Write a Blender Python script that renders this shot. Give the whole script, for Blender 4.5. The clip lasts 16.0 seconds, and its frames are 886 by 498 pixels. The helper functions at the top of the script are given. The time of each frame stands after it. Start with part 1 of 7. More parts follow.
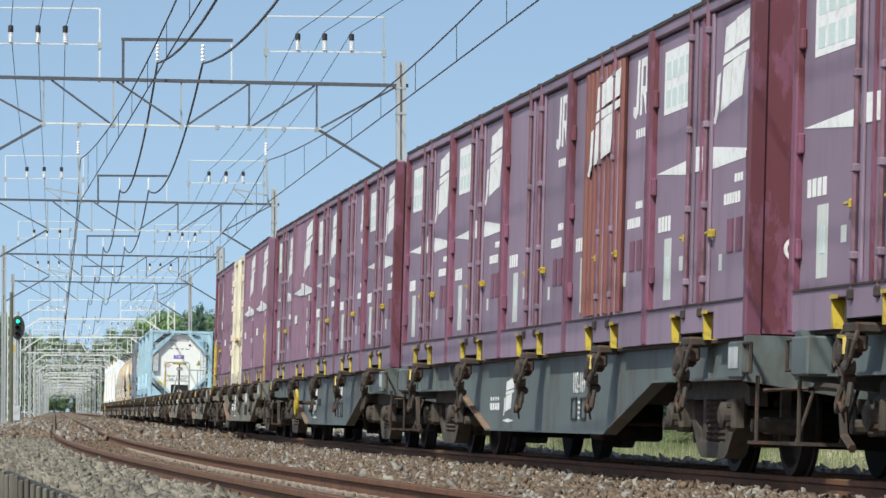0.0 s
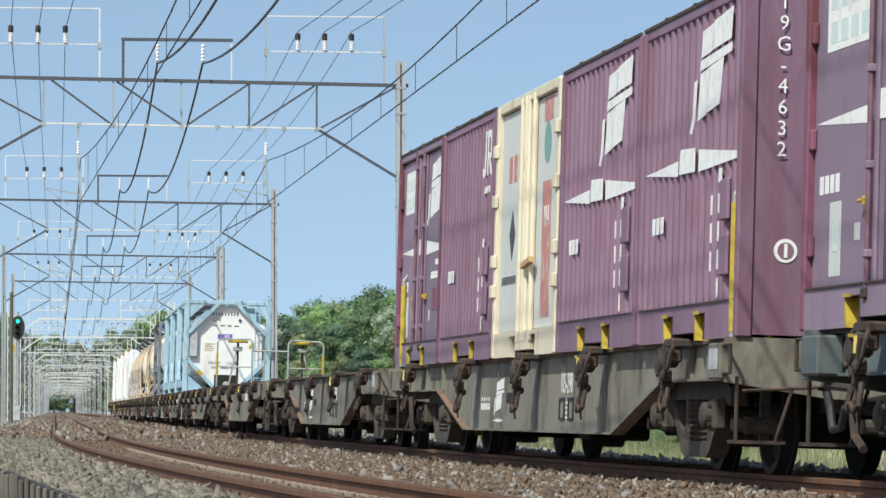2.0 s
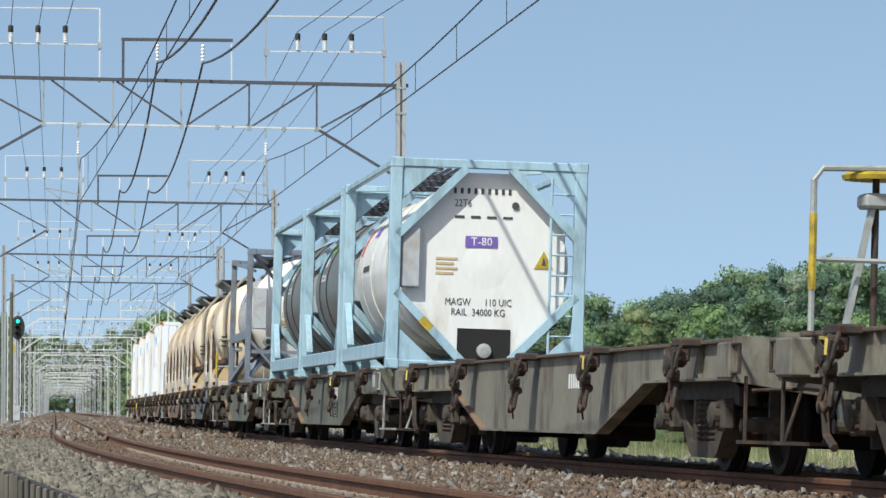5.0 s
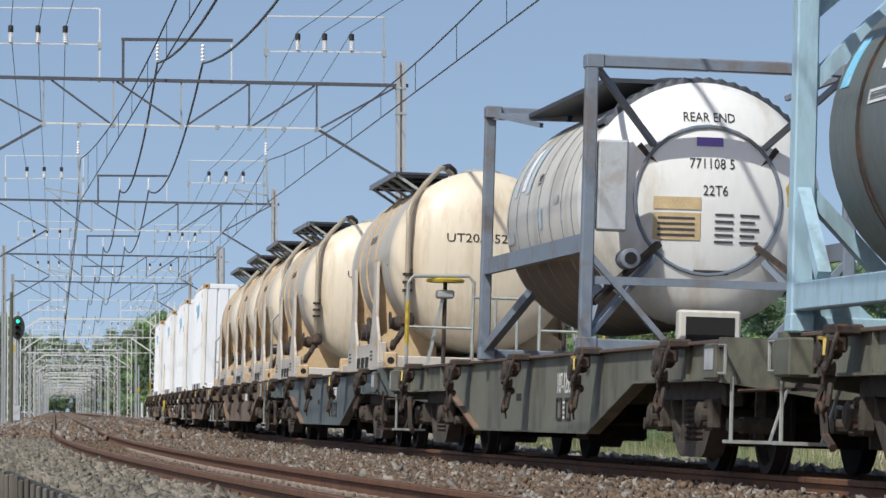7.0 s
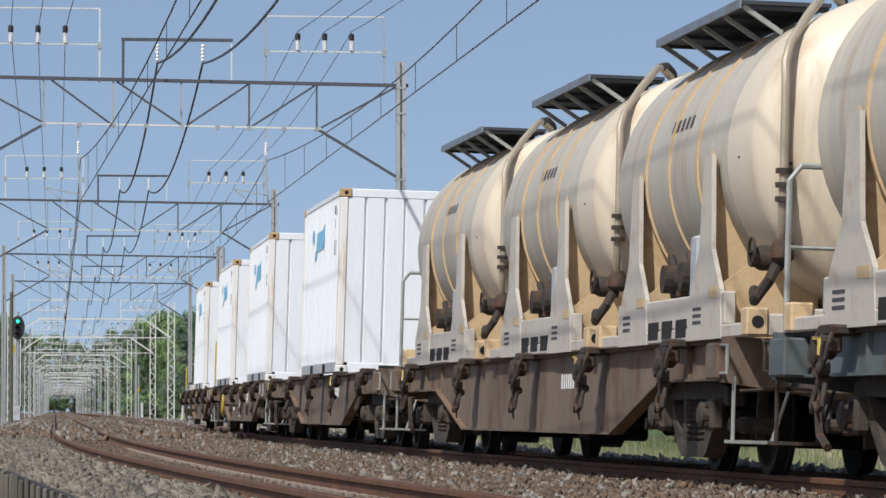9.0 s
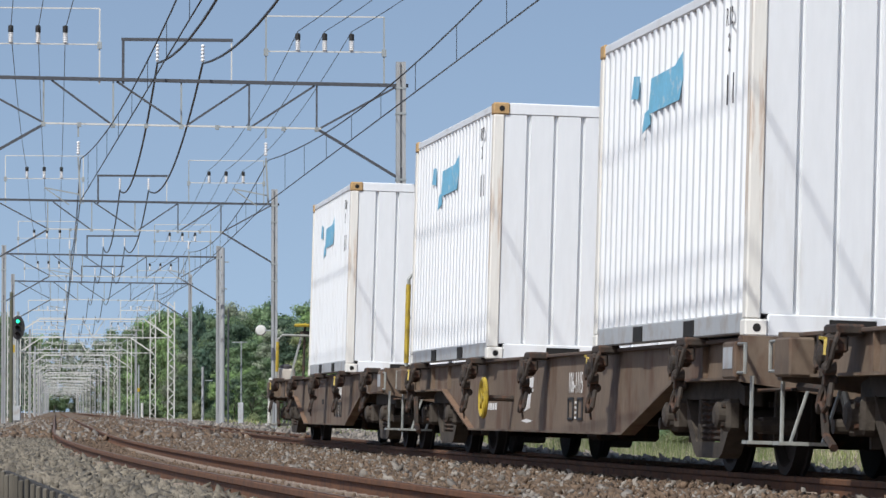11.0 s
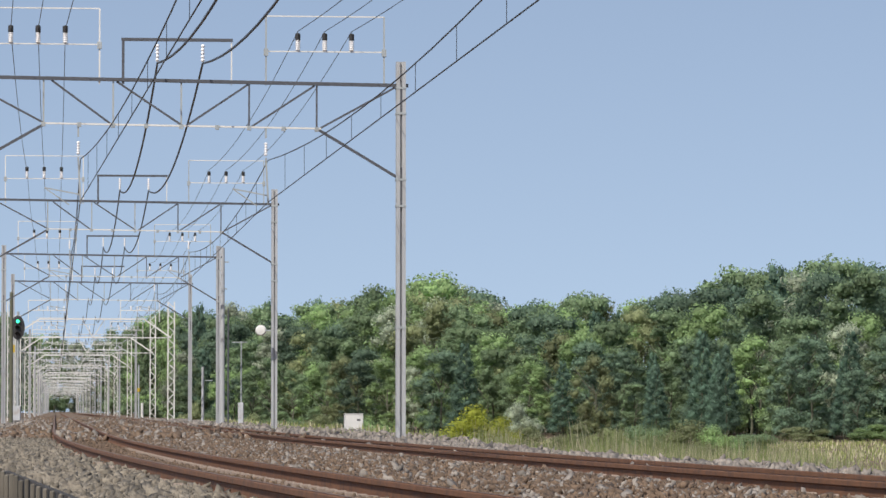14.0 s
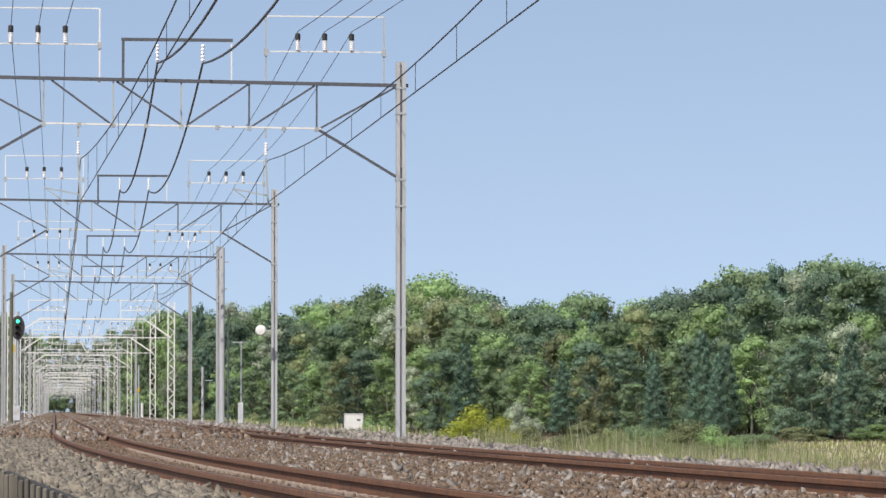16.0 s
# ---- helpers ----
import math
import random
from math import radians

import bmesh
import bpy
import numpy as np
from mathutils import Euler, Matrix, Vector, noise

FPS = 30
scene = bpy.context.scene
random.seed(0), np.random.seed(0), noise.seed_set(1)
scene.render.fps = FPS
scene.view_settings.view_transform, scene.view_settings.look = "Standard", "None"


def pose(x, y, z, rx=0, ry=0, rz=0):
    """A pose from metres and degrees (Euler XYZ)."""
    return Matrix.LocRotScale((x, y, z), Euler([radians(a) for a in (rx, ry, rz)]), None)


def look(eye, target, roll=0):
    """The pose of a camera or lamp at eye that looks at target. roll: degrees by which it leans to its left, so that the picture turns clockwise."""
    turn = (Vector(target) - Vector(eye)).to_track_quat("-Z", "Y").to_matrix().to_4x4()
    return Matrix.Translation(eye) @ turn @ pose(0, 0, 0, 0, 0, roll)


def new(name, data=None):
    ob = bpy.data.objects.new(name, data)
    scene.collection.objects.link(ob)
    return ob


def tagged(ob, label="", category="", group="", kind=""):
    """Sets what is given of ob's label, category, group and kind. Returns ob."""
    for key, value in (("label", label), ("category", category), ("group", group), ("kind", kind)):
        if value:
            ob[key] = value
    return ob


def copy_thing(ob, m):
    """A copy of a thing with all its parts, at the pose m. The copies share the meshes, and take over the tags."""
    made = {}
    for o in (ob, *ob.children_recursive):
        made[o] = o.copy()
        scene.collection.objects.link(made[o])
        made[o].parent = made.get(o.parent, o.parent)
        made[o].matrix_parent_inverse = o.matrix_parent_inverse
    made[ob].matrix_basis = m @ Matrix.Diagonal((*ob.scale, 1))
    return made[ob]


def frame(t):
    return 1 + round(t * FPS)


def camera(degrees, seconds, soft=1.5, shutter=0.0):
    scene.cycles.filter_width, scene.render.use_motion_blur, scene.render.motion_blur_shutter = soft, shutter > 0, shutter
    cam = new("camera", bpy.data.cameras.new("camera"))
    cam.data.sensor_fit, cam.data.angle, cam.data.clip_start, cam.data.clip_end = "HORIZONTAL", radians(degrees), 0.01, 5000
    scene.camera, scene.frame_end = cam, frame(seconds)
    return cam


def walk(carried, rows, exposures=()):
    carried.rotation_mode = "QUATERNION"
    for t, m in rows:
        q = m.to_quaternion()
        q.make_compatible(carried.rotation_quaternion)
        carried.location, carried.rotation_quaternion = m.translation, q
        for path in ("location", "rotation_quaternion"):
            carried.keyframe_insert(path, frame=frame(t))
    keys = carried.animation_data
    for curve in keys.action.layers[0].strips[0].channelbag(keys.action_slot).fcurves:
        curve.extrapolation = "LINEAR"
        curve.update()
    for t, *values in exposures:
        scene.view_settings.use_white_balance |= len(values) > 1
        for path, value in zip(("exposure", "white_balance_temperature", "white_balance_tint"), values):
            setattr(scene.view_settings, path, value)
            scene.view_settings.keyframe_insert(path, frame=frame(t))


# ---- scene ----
# ---------- camera ----------
FOV = math.degrees(2 * math.atan(784 / 6875))
TILT = math.degrees(math.atan(286.7 / 6875))
cam = camera(FOV, 16.0)
EYE = pose(0, 0, 0.491, 90 + TILT, 0, 0)
walk(cam, [(0.0, EYE), (16.0, EYE)], exposures=[(0, 0.05, 6250, 2), (4.2, 0, 6250, 2), (6.4, -0.2, 6250, 7), (9.2, -0.30, 6250, 9), (11.5, -0.30, 6250, 9), (12.2, -0.28, 6250, 9), (13.2, -0.17, 6620, 12), (14.2, -0.1, 6620, 12), (16, 0.08, 6620, 12)])

# ---------- light ----------
SUN = Vector((-0.324, -0.555, 0.766))
world = bpy.data.worlds.new("sky")
scene.world = world
world.use_nodes = True
wn = world.node_tree.nodes
sky = wn.new("ShaderNodeTexSky")
sky.sky_type, sky.sun_disc = "NISHITA", False
sky.sun_elevation = math.asin(SUN.z)
sky.sun_rotation = math.atan2(SUN.x, SUN.y)
sky.air_density, sky.dust_density, sky.ozone_density = 1.0, 0.9, 3.5
wl = world.node_tree.links.new
coord, lift, tint = wn.new("ShaderNodeTexCoord"), wn.new("ShaderNodeVectorMath"), wn.new("ShaderNodeMix")
lift.operation, lift.inputs[1].default_value = "ADD", (0, 0, 0.2)
wl(coord.outputs["Generated"], lift.inputs[0])
wl(lift.outputs["Vector"], sky.inputs["Vector"])
tint.data_type, tint.blend_type = "RGBA", "MULTIPLY"
tint.inputs["Factor"].default_value = 1.0
tint.inputs["B"].default_value = (1.36, 1.12, 0.93, 1)
wl(sky.outputs["Color"], tint.inputs["A"])
wl(tint.outputs["Result"], wn["Background"].inputs["Color"])
wn["Background"].inputs["Strength"].default_value = 0.17
sun = new("sun", bpy.data.lights.new("sun", "SUN"))
sun.data.energy, sun.data.angle, sun.data.color = 5.0, radians(0.5), (1.0, 0.965, 0.905)
sun.matrix_world = look(SUN * 50, (0, 0, 0))

# ---------- the line of the railway ----------
GAUGE, CANT, SPEED, PASS = 1.067, 1.67, 20.43, 4.17


def line_x(y):
    """Where the centre of the far track lies, y metres ahead."""
    v = max(y, 10.0)
    q = max(94.1 - v, 0.0) / 100
    x = -5.246 - 0.09973 * (v - 100) + 1.313 * q * q + 2.373 * q ** 3
    return x - 0.172 * (y - v)


_ys = np.linspace(-420, 1800, 18501)
_xs = np.array([line_x(y) for y in _ys])
_ss = np.concatenate([[0], np.cumsum(np.hypot(np.diff(_xs), np.diff(_ys)))])
_ss -= np.interp(5.0, _ys, _ss)


def on_line(s, l=0.0, z=0.0, cant=True):
    """The place s metres along the far track, l to its right, z over its rails."""
    y, x = np.interp(s, _ss, _ys), np.interp(s, _ss, _xs)
    y2, x2 = np.interp(s + 0.5, _ss, _ys), np.interp(s + 0.5, _ss, _xs)
    t = Vector((x2 - x, y2 - y, 0)).normalized()
    if cant:
        a = radians(CANT)
        l, z = l * math.cos(a) + z * math.sin(a), z * math.cos(a) - l * math.sin(a)
    return Vector((x + l * t.y, y - l * t.x, z))


def s_of(y):
    return float(np.interp(y, _ys, _ss))


def ride(s, rise=0.0, half=7.1):
    """The pose of a wagon with its middle at s: x forward, z up."""
    a, b = on_line(s + half), on_line(s - half)
    f = (b - a).normalized()
    up = Vector((0, 0, 1))
    left = up.cross(f).normalized()
    c = (a + b) / 2
    m = Matrix((f, left, up)).transposed().to_4x4()
    m.translation = c
    return m @ pose(0, 0, 0, -CANT, 0, 0) @ pose(0, 0, rise)


# ---------- mesh building ----------
class Geo:
    def __init__(self):
        self.v, self.f, self.smooth = [], [], False

    def add(self, vs, fs):
        n = len(self.v)
        self.v += [tuple(p) for p in vs]
        self.f += [tuple(i + n for i in f) for f in fs]
        return self

    def box(self, x0, x1, y0, y1, z0, z1):
        vs = [(x, y, z) for z in (z0, z1) for y in (y0, y1) for x in (x0, x1)]
        return self.add(vs, [(0, 2, 3, 1), (4, 5, 7, 6), (0, 1, 5, 4), (2, 6, 7, 3), (0, 4, 6, 2), (1, 3, 7, 5)])

    def chamfer(self, x0, x1, y0, y1, z0, z1, c=0.01):
        """A box with its edges broken."""
        vs, fs, idx = [], [], {}
        xs, ys, zs = (x0, x1), (y0, y1), (z0, z1)
        for i in (0, 1):
            for j in (0, 1):
                for k in (0, 1):
                    sx, sy, sz = (c if i == 0 else -c), (c if j == 0 else -c), (c if k == 0 else -c)
                    for a in range(3):
                        p = [xs[i] + sx, ys[j] + sy, zs[k] + sz]
                        p[a] = (xs[i], ys[j], zs[k])[a]
                        idx[i, j, k, a] = len(vs)
                        vs.append(p)
        bm_f = []
        for a in range(3):
            b, d = (a + 1) % 3, (a + 2) % 3
            for e in (0, 1):
                def key(u, w):
                    q = [0, 0, 0]
                    q[a], q[b], q[d] = e, u, w
                    return idx[q[0], q[1], q[2], a]
                loop = [key(0, 0), key(1, 0), key(1, 1), key(0, 1)]
                bm_f.append(loop if e else loop[::-1])
            for u in (0, 1):
                for w in (0, 1):
                    def kk(e, face):
                        q = [0, 0, 0]
                        q[a], q[b], q[d] = e, u, w
                        return idx[q[0], q[1], q[2], face]
                    loop = [kk(0, b), kk(1, b), kk(1, d), kk(0, d)]
                    bm_f.append(loop if (u == w) else loop[::-1])
        for i in (0, 1):
            for j in (0, 1):
                for k in (0, 1):
                    t = [idx[i, j, k, 0], idx[i, j, k, 1], idx[i, j, k, 2]]
                    bm_f.append(t if (i + j + k) % 2 else t[::-1])
        return self.add(vs, bm_f)

    def prism(self, pts, axis, a, b):
        """A flat outline pushed from a to b along an axis. Outline in the two other axes, in order."""
        n = len(pts)

        def at(p, h):
            q = list(p)
            q.insert("xyz".index(axis), h)
            return q
        vs = [at(p, a) for p in pts] + [at(p, b) for p in pts]
        fs = [tuple(range(n))[::-1], tuple(range(n, 2 * n))]
        fs += [(i, (i + 1) % n, n + (i + 1) % n, n + i) for i in range(n)]
        return self.add(vs, fs)

    def bar(self, p, q, w, h=None, up=(0, 0, 1)):
        """A square bar from p to q, w wide and h high."""
        p, q, h = Vector(p), Vector(q), h or w
        t = (q - p).normalized()
        u = Vector(up)
        if abs(t.dot(u)) > 0.98:
            u = Vector((1, 0, 0))
        side = t.cross(u).normalized()
        u = side.cross(t)
        vs = [c + side * (i * w / 2) + u * (j * h / 2) for c in (p, q) for i, j in ((-1, -1), (1, -1), (1, 1), (-1, 1))]
        return self.add(vs, [(3, 2, 1, 0), (4, 5, 6, 7), (0, 1, 5, 4), (1, 2, 6, 5), (2, 3, 7, 6), (3, 0, 4, 7)])

    def tube(self, pts, r, n=8, closed=False, caps=True):
        """A round tube along points; r is one radius or one for each point."""
        pts = [Vector(p) for p in pts]
        rs = r if isinstance(r, (list, tuple)) else [r] * len(pts)
        m, vs, side = len(pts), [], None
        for i, p in enumerate(pts):
            a = pts[(i - 1) % m] if (closed or i) else p
            b = pts[(i + 1) % m] if (closed or i < m - 1) else p
            t = (b - a).normalized()
            if side is None:
                side = t.cross(Vector((0, 0, 1)) if abs(t.z) < 0.9 else Vector((1, 0, 0))).normalized()
            side = (side - t * side.dot(t)).normalized()
            u = t.cross(side)
            vs += [p + (side * math.cos(k * 2 * math.pi / n) + u * math.sin(k * 2 * math.pi / n)) * rs[i] for k in range(n)]
        fs = []
        for i in range(m if closed else m - 1):
            j = (i + 1) % m
            fs += [(i * n + k, i * n + (k + 1) % n, j * n + (k + 1) % n, j * n + k) for k in range(n)]
        if caps and not closed:
            fs += [tuple(range(n))[::-1], tuple(range((m - 1) * n, m * n))]
        return self.add(vs, fs)

    def rod(self, p, q, r, n=8):
        return self.tube([p, q], r, n)

    def lathe(self, prof, n=24, axis="x", at=(0, 0, 0)):
        """A profile of (along, radius) turned round an axis through at."""
        vs = []
        for a, r in prof:
            for k in range(n):
                c, s = r * math.cos(2 * math.pi * k / n), r * math.sin(2 * math.pi * k / n)
                p = {"x": (a, c, s), "y": (s, a, c), "z": (c, s, a)}[axis]
                vs.append((p[0] + at[0], p[1] + at[1], p[2] + at[2]))
        fs = []
        for i in range(len(prof) - 1):
            fs += [(i * n + k, i * n + (k + 1) % n, (i + 1) * n + (k + 1) % n, (i + 1) * n + k) for k in range(n)]
        if prof[0][1] > 1e-4:
            fs.append(tuple(range(n))[::-1])
        if prof[-1][1] > 1e-4:
            fs.append(tuple(range((len(prof) - 1) * n, len(prof) * n)))
        return self.add(vs, fs)

    def mesh(self, name, material, fix=True):
        me = bpy.data.meshes.new(name)
        me.from_pydata(self.v, [], self.f)
        if fix:
            bm = bmesh.new()
            bm.from_mesh(me)
            bmesh.ops.recalc_face_normals(bm, faces=bm.faces)
            bm.to_mesh(me)
            bm.free()
        me.materials.append(material)
        if self.smooth:
            me.polygons.foreach_set("use_smooth", [True] * len(me.polygons))
            me.set_sharp_from_angle(angle=radians(35))
        me.update()
        return me


def part(name, geo, material, parent=None, label="", smooth=False, fix=True):
    geo.smooth = smooth
    ob = new(name, geo.mesh(name, material, fix))
    ob.parent = parent
    return tagged(ob, label)


def lettering(name, text, size, material, parent, m, label="", squash=1.0, dish=None):
    """Raised letters as a mesh, 2 mm thick, centred on the pose m."""
    cu = bpy.data.curves.new(name, "FONT")
    cu.body, cu.size, cu.extrude, cu.resolution_u = text, size, 0.001, 2
    cu.align_x, cu.align_y = "CENTER", "CENTER"
    tmp = bpy.data.objects.new(name, cu)
    me = bpy.data.meshes.new_from_object(tmp)
    bpy.data.objects.remove(tmp)
    me.transform(m @ Matrix.Diagonal((squash, 1, 1, 1)))
    if dish:
        at, bulge, r, zc = dish
        for v in me.vertices:
            k = min(((v.co.y) ** 2 + (v.co.z - zc) ** 2) / r ** 2, 0.98)
            v.co.x = at + bulge * math.sqrt(1 - k) + 0.006
    me.materials.clear()
    me.materials.append(material)
    ob = new(name, me)
    ob.parent = parent
    return tagged(ob, label)


# ---------- materials ----------
def mat(name, base, rough=0.6, metal=0.0, vary=0.15, scale=3.0, fine=40.0, bump=0.1, stain=None, stain_amount=0.35,
        stretch=(1, 1, 1), depth=0.01, spread=0.12, per_object=0.0, island=0.0, gloss=0.5, bias=0.5):
    m = bpy.data.materials.new(name)
    m.use_nodes = True
    t = m.node_tree
    n, link = t.nodes, t.links.new
    b = n["Principled BSDF"]
    co = n.new("ShaderNodeTexCoord")
    mp = n.new("ShaderNodeMapping")
    mp.inputs["Scale"].default_value = stretch
    link(co.outputs["Object"], mp.inputs["Vector"])
    big, small = n.new("ShaderNodeTexNoise"), n.new("ShaderNodeTexNoise")
    for tex, sc, det in ((big, scale, 5.0), (small, fine, 4.0)):
        tex.inputs["Scale"].default_value, tex.inputs["Detail"].default_value = sc, det
        link(mp.outputs["Vector"], tex.inputs["Vector"])
    base = Vector(base)
    lo, hi = base * (1 - vary), base * (1 + vary)
    ramp = n.new("ShaderNodeMix")
    ramp.data_type = "RGBA"
    ramp.inputs["A"].default_value, ramp.inputs["B"].default_value = (*lo, 1), (*hi, 1)
    mixn = n.new("ShaderNodeMath")
    mixn.operation = "MULTIPLY_ADD"
    link(small.outputs["Fac"], mixn.inputs[0])
    mixn.inputs[1].default_value = 0.5
    half = n.new("ShaderNodeMath")
    half.operation = "MULTIPLY"
    half.inputs[1].default_value = 0.5
    link(big.outputs["Fac"], half.inputs[0])
    link(half.outputs[0], mixn.inputs[2])
    wide = n.new("ShaderNodeMapRange")
    wide.inputs["From Min"].default_value, wide.inputs["From Max"].default_value = 0.3, 0.7
    link(mixn.outputs[0], wide.inputs["Value"])
    link(wide.outputs[0], ramp.inputs["Factor"])
    col = ramp.outputs["Result"]
    if stain:
        st = n.new("ShaderNodeTexNoise")
        st.inputs["Scale"].default_value, st.inputs["Detail"].default_value = scale * 1.7, 8.0
        st.inputs["Roughness"].default_value = 0.65
        mp2 = n.new("ShaderNodeMapping")
        mp2.inputs["Scale"].default_value = stretch
        mp2.inputs["Location"].default_value = (3.1, 7.7, 1.9)
        link(co.outputs["Object"], mp2.inputs["Vector"])
        link(mp2.outputs["Vector"], st.inputs["Vector"])
        r2 = n.new("ShaderNodeMapRange")
        r2.inputs["From Min"].default_value, r2.inputs["From Max"].default_value = bias, bias + spread
        r2.inputs["To Max"].default_value = stain_amount
        link(st.outputs["Fac"], r2.inputs["Value"])
        mx = n.new("ShaderNodeMix")
        mx.data_type = "RGBA"
        link(r2.outputs[0], mx.inputs["Factor"])
        link(col, mx.inputs["A"])
        mx.inputs["B"].default_value = (*stain, 1)
        col = mx.outputs["Result"]
    for kind, out, amount in (("ShaderNodeObjectInfo", "Random", per_object), ("ShaderNodeNewGeometry", "Random Per Island", island)):
        if amount:
            src, r3, hs = n.new(kind), n.new("ShaderNodeMapRange"), n.new("ShaderNodeHueSaturation")
            r3.inputs["To Min"].default_value, r3.inputs["To Max"].default_value = 1 - amount, 1 + amount
            link(src.outputs[out], r3.inputs["Value"])
            link(r3.outputs[0], hs.inputs["Value"])
            link(col, hs.inputs["Color"])
            col = hs.outputs["Color"]
    link(col, b.inputs["Base Color"])
    rr = n.new("ShaderNodeMapRange")
    rr.inputs["To Min"].default_value, rr.inputs["To Max"].default_value = max(rough - 0.12, 0.05), min(rough + 0.12, 1)
    link(small.outputs["Fac"], rr.inputs["Value"])
    link(rr.outputs[0], b.inputs["Roughness"])
    b.inputs["Metallic"].default_value = metal
    b.inputs["Specular IOR Level"].default_value = gloss
    if bump:
        bp = n.new("ShaderNodeBump")
        bp.inputs["Strength"].default_value, bp.inputs["Distance"].default_value = bump, depth
        link(small.outputs["Fac"], bp.inputs["Height"])
        link(bp.outputs["Normal"], b.inputs["Normal"])
    return m


def glow(name, col, strength):
    m = bpy.data.materials.new(name)
    m.use_nodes = True
    b = m.node_tree.nodes["Principled BSDF"]
    b.inputs["Base Color"].default_value = (*col, 1)
    b.inputs["Emission Color"].default_value = (*col, 1)
    b.inputs["Emission Strength"].default_value = strength
    return m


RUST, GRIME = (0.16, 0.065, 0.03), (0.045, 0.038, 0.032)
M_EARTH = mat("earth", (0.14, 0.095, 0.062), 0.95, vary=0.35, scale=0.6, fine=9, bump=0.6, stain=(0.09, 0.10, 0.04), depth=0.03)
M_STONE = mat("ballast_stone", (0.215, 0.192, 0.165), 0.9, vary=0.25, scale=4, fine=60, bump=0.3, island=0.3)
M_STONE_DIRTY = mat("ballast_stone_dirty", (0.165, 0.145, 0.112), 0.92, vary=0.3, scale=4, fine=60, bump=0.3, island=0.35)
M_STONE_BROWN = mat("ballast_stone_brown", (0.128, 0.088, 0.058), 0.92, vary=0.3, scale=4, fine=60, bump=0.3, island=0.3)
M_RAIL = mat("rail_rust", (0.140, 0.062, 0.027), 0.8, 0.0, vary=0.35, scale=5, fine=60, bump=0.3, stain=(0.05, 0.03, 0.025), stain_amount=0.6)
M_RAILTOP = mat("rail_top", (0.18, 0.118, 0.078), 0.55, 0.3, vary=0.1, scale=5, fine=60, bump=0.05)
M_SLEEPER = mat("sleeper_concrete", (0.25, 0.2, 0.16), 0.9, vary=0.25, scale=6, fine=60, bump=0.3)
M_GALV = mat("galvanised_steel", (0.33, 0.36, 0.36), 0.6, 0.15, vary=0.12, scale=2, fine=25, bump=0.05, stain=(0.25, 0.24, 0.22))
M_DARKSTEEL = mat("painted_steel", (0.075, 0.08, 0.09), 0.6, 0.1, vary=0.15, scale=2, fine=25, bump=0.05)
# pale because the distance haze is put into the steel's colour
M_HAZESTEEL = mat("hazed_steel", (0.50, 0.53, 0.54), 0.7, vary=0.1, scale=2, fine=25, bump=0)
M_PALE = mat("pale_paint", (0.62, 0.62, 0.58), 0.6, vary=0.08, scale=3, fine=25, bump=0.05)
M_CONC = mat("pole_concrete", (0.36, 0.375, 0.38), 0.85, vary=0.12, scale=1.2, fine=30, bump=0.1, stain=(0.28, 0.27, 0.25), stretch=(3, 3, 0.4))
M_WIRE = mat("wire", (0.05, 0.05, 0.05), 0.5, 0.4, vary=0.1, bump=0)
M_PORC = mat("porcelain", (0.8, 0.8, 0.79), 0.2, vary=0.03, bump=0)
M_BLACK = mat("black_paint", (0.02, 0.02, 0.02), 0.6, vary=0.2, bump=0.05)
M_YELLOW = mat("yellow_paint", (0.46, 0.33, 0.03), 0.5, vary=0.15, scale=6, fine=50, bump=0.05, stain=GRIME)
M_WHITE = mat("white_lettering", (0.78, 0.77, 0.74), 0.6, vary=0.06, scale=6, fine=60, bump=0, stain=(0.4, 0.36, 0.34), stain_amount=0.3)

# ---------- ground ----------
def shoulder(y):
    """How far the flat bed reaches to the right of the far track."""
    return 2.5 + 3.7 * min(max((y - 55) / 60, 0), 1)


def ground_z(y, l):
    le = shoulder(y)
    if l > le:
        d = l - le
        z = -0.2 - 1.25 * min(d / 2.2, 1.0)
        if l > 14:
            z -= 0.15 * min((l - 14) / 30, 1)
        return z
    if l < -9.5:
        return -0.24 - 1.1 * min((-9.5 - l) / 3.0, 1.0)
    if -6.3 < l < -4.83 or -3.45 < l < -0.72 or 0.75 < l < 2.0:
        return -0.125
    return -0.17 if -5 < l < 0.8 else -0.2


def build_ground():
    ys = [-380, -200, -80, -30] + [float(v) for v in np.arange(0, 150, 3.0)] + [float(v) for v in np.geomspace(150, 4200, 40)]
    ls = [-3200, -900, -300, -100, -40, -20, -14, -12.5, -11, -9.5, -8, -7, -6.3, -6.25, -5.5, -4.86, -4.78, -3.5, -3.42, -2, -0.76, -0.68, 0.7, 0.78, 1.4, 1.95, 2.05] \
        + [float(v) for v in np.arange(2.5, 9, 0.4)] + [10, 12, 14, 17, 22, 30, 45, 80, 160, 400, 1000, 3200]
    g = Geo()
    rng = random.Random(3)
    for y in ys:
        for l in ls:
            w = rng.uniform(-1, 1) * (0.0 if abs(l + 2) < 8 else 0.06)
            g.v.append((line_x(y) + l, y, ground_z(y, l) + w))
    n = len(ls)
    for i in range(len(ys) - 1):
        for j in range(n - 1):
            g.f.append((i * n + j, i * n + j + 1, (i + 1) * n + j + 1, (i + 1) * n + j))
    ob = part("ground", g, M_EARTH, smooth=True, fix=False)
    tagged(ob, "brown earth and dry grass beside the railway", "ground", kind="structure")
    return ob


ground = build_ground()

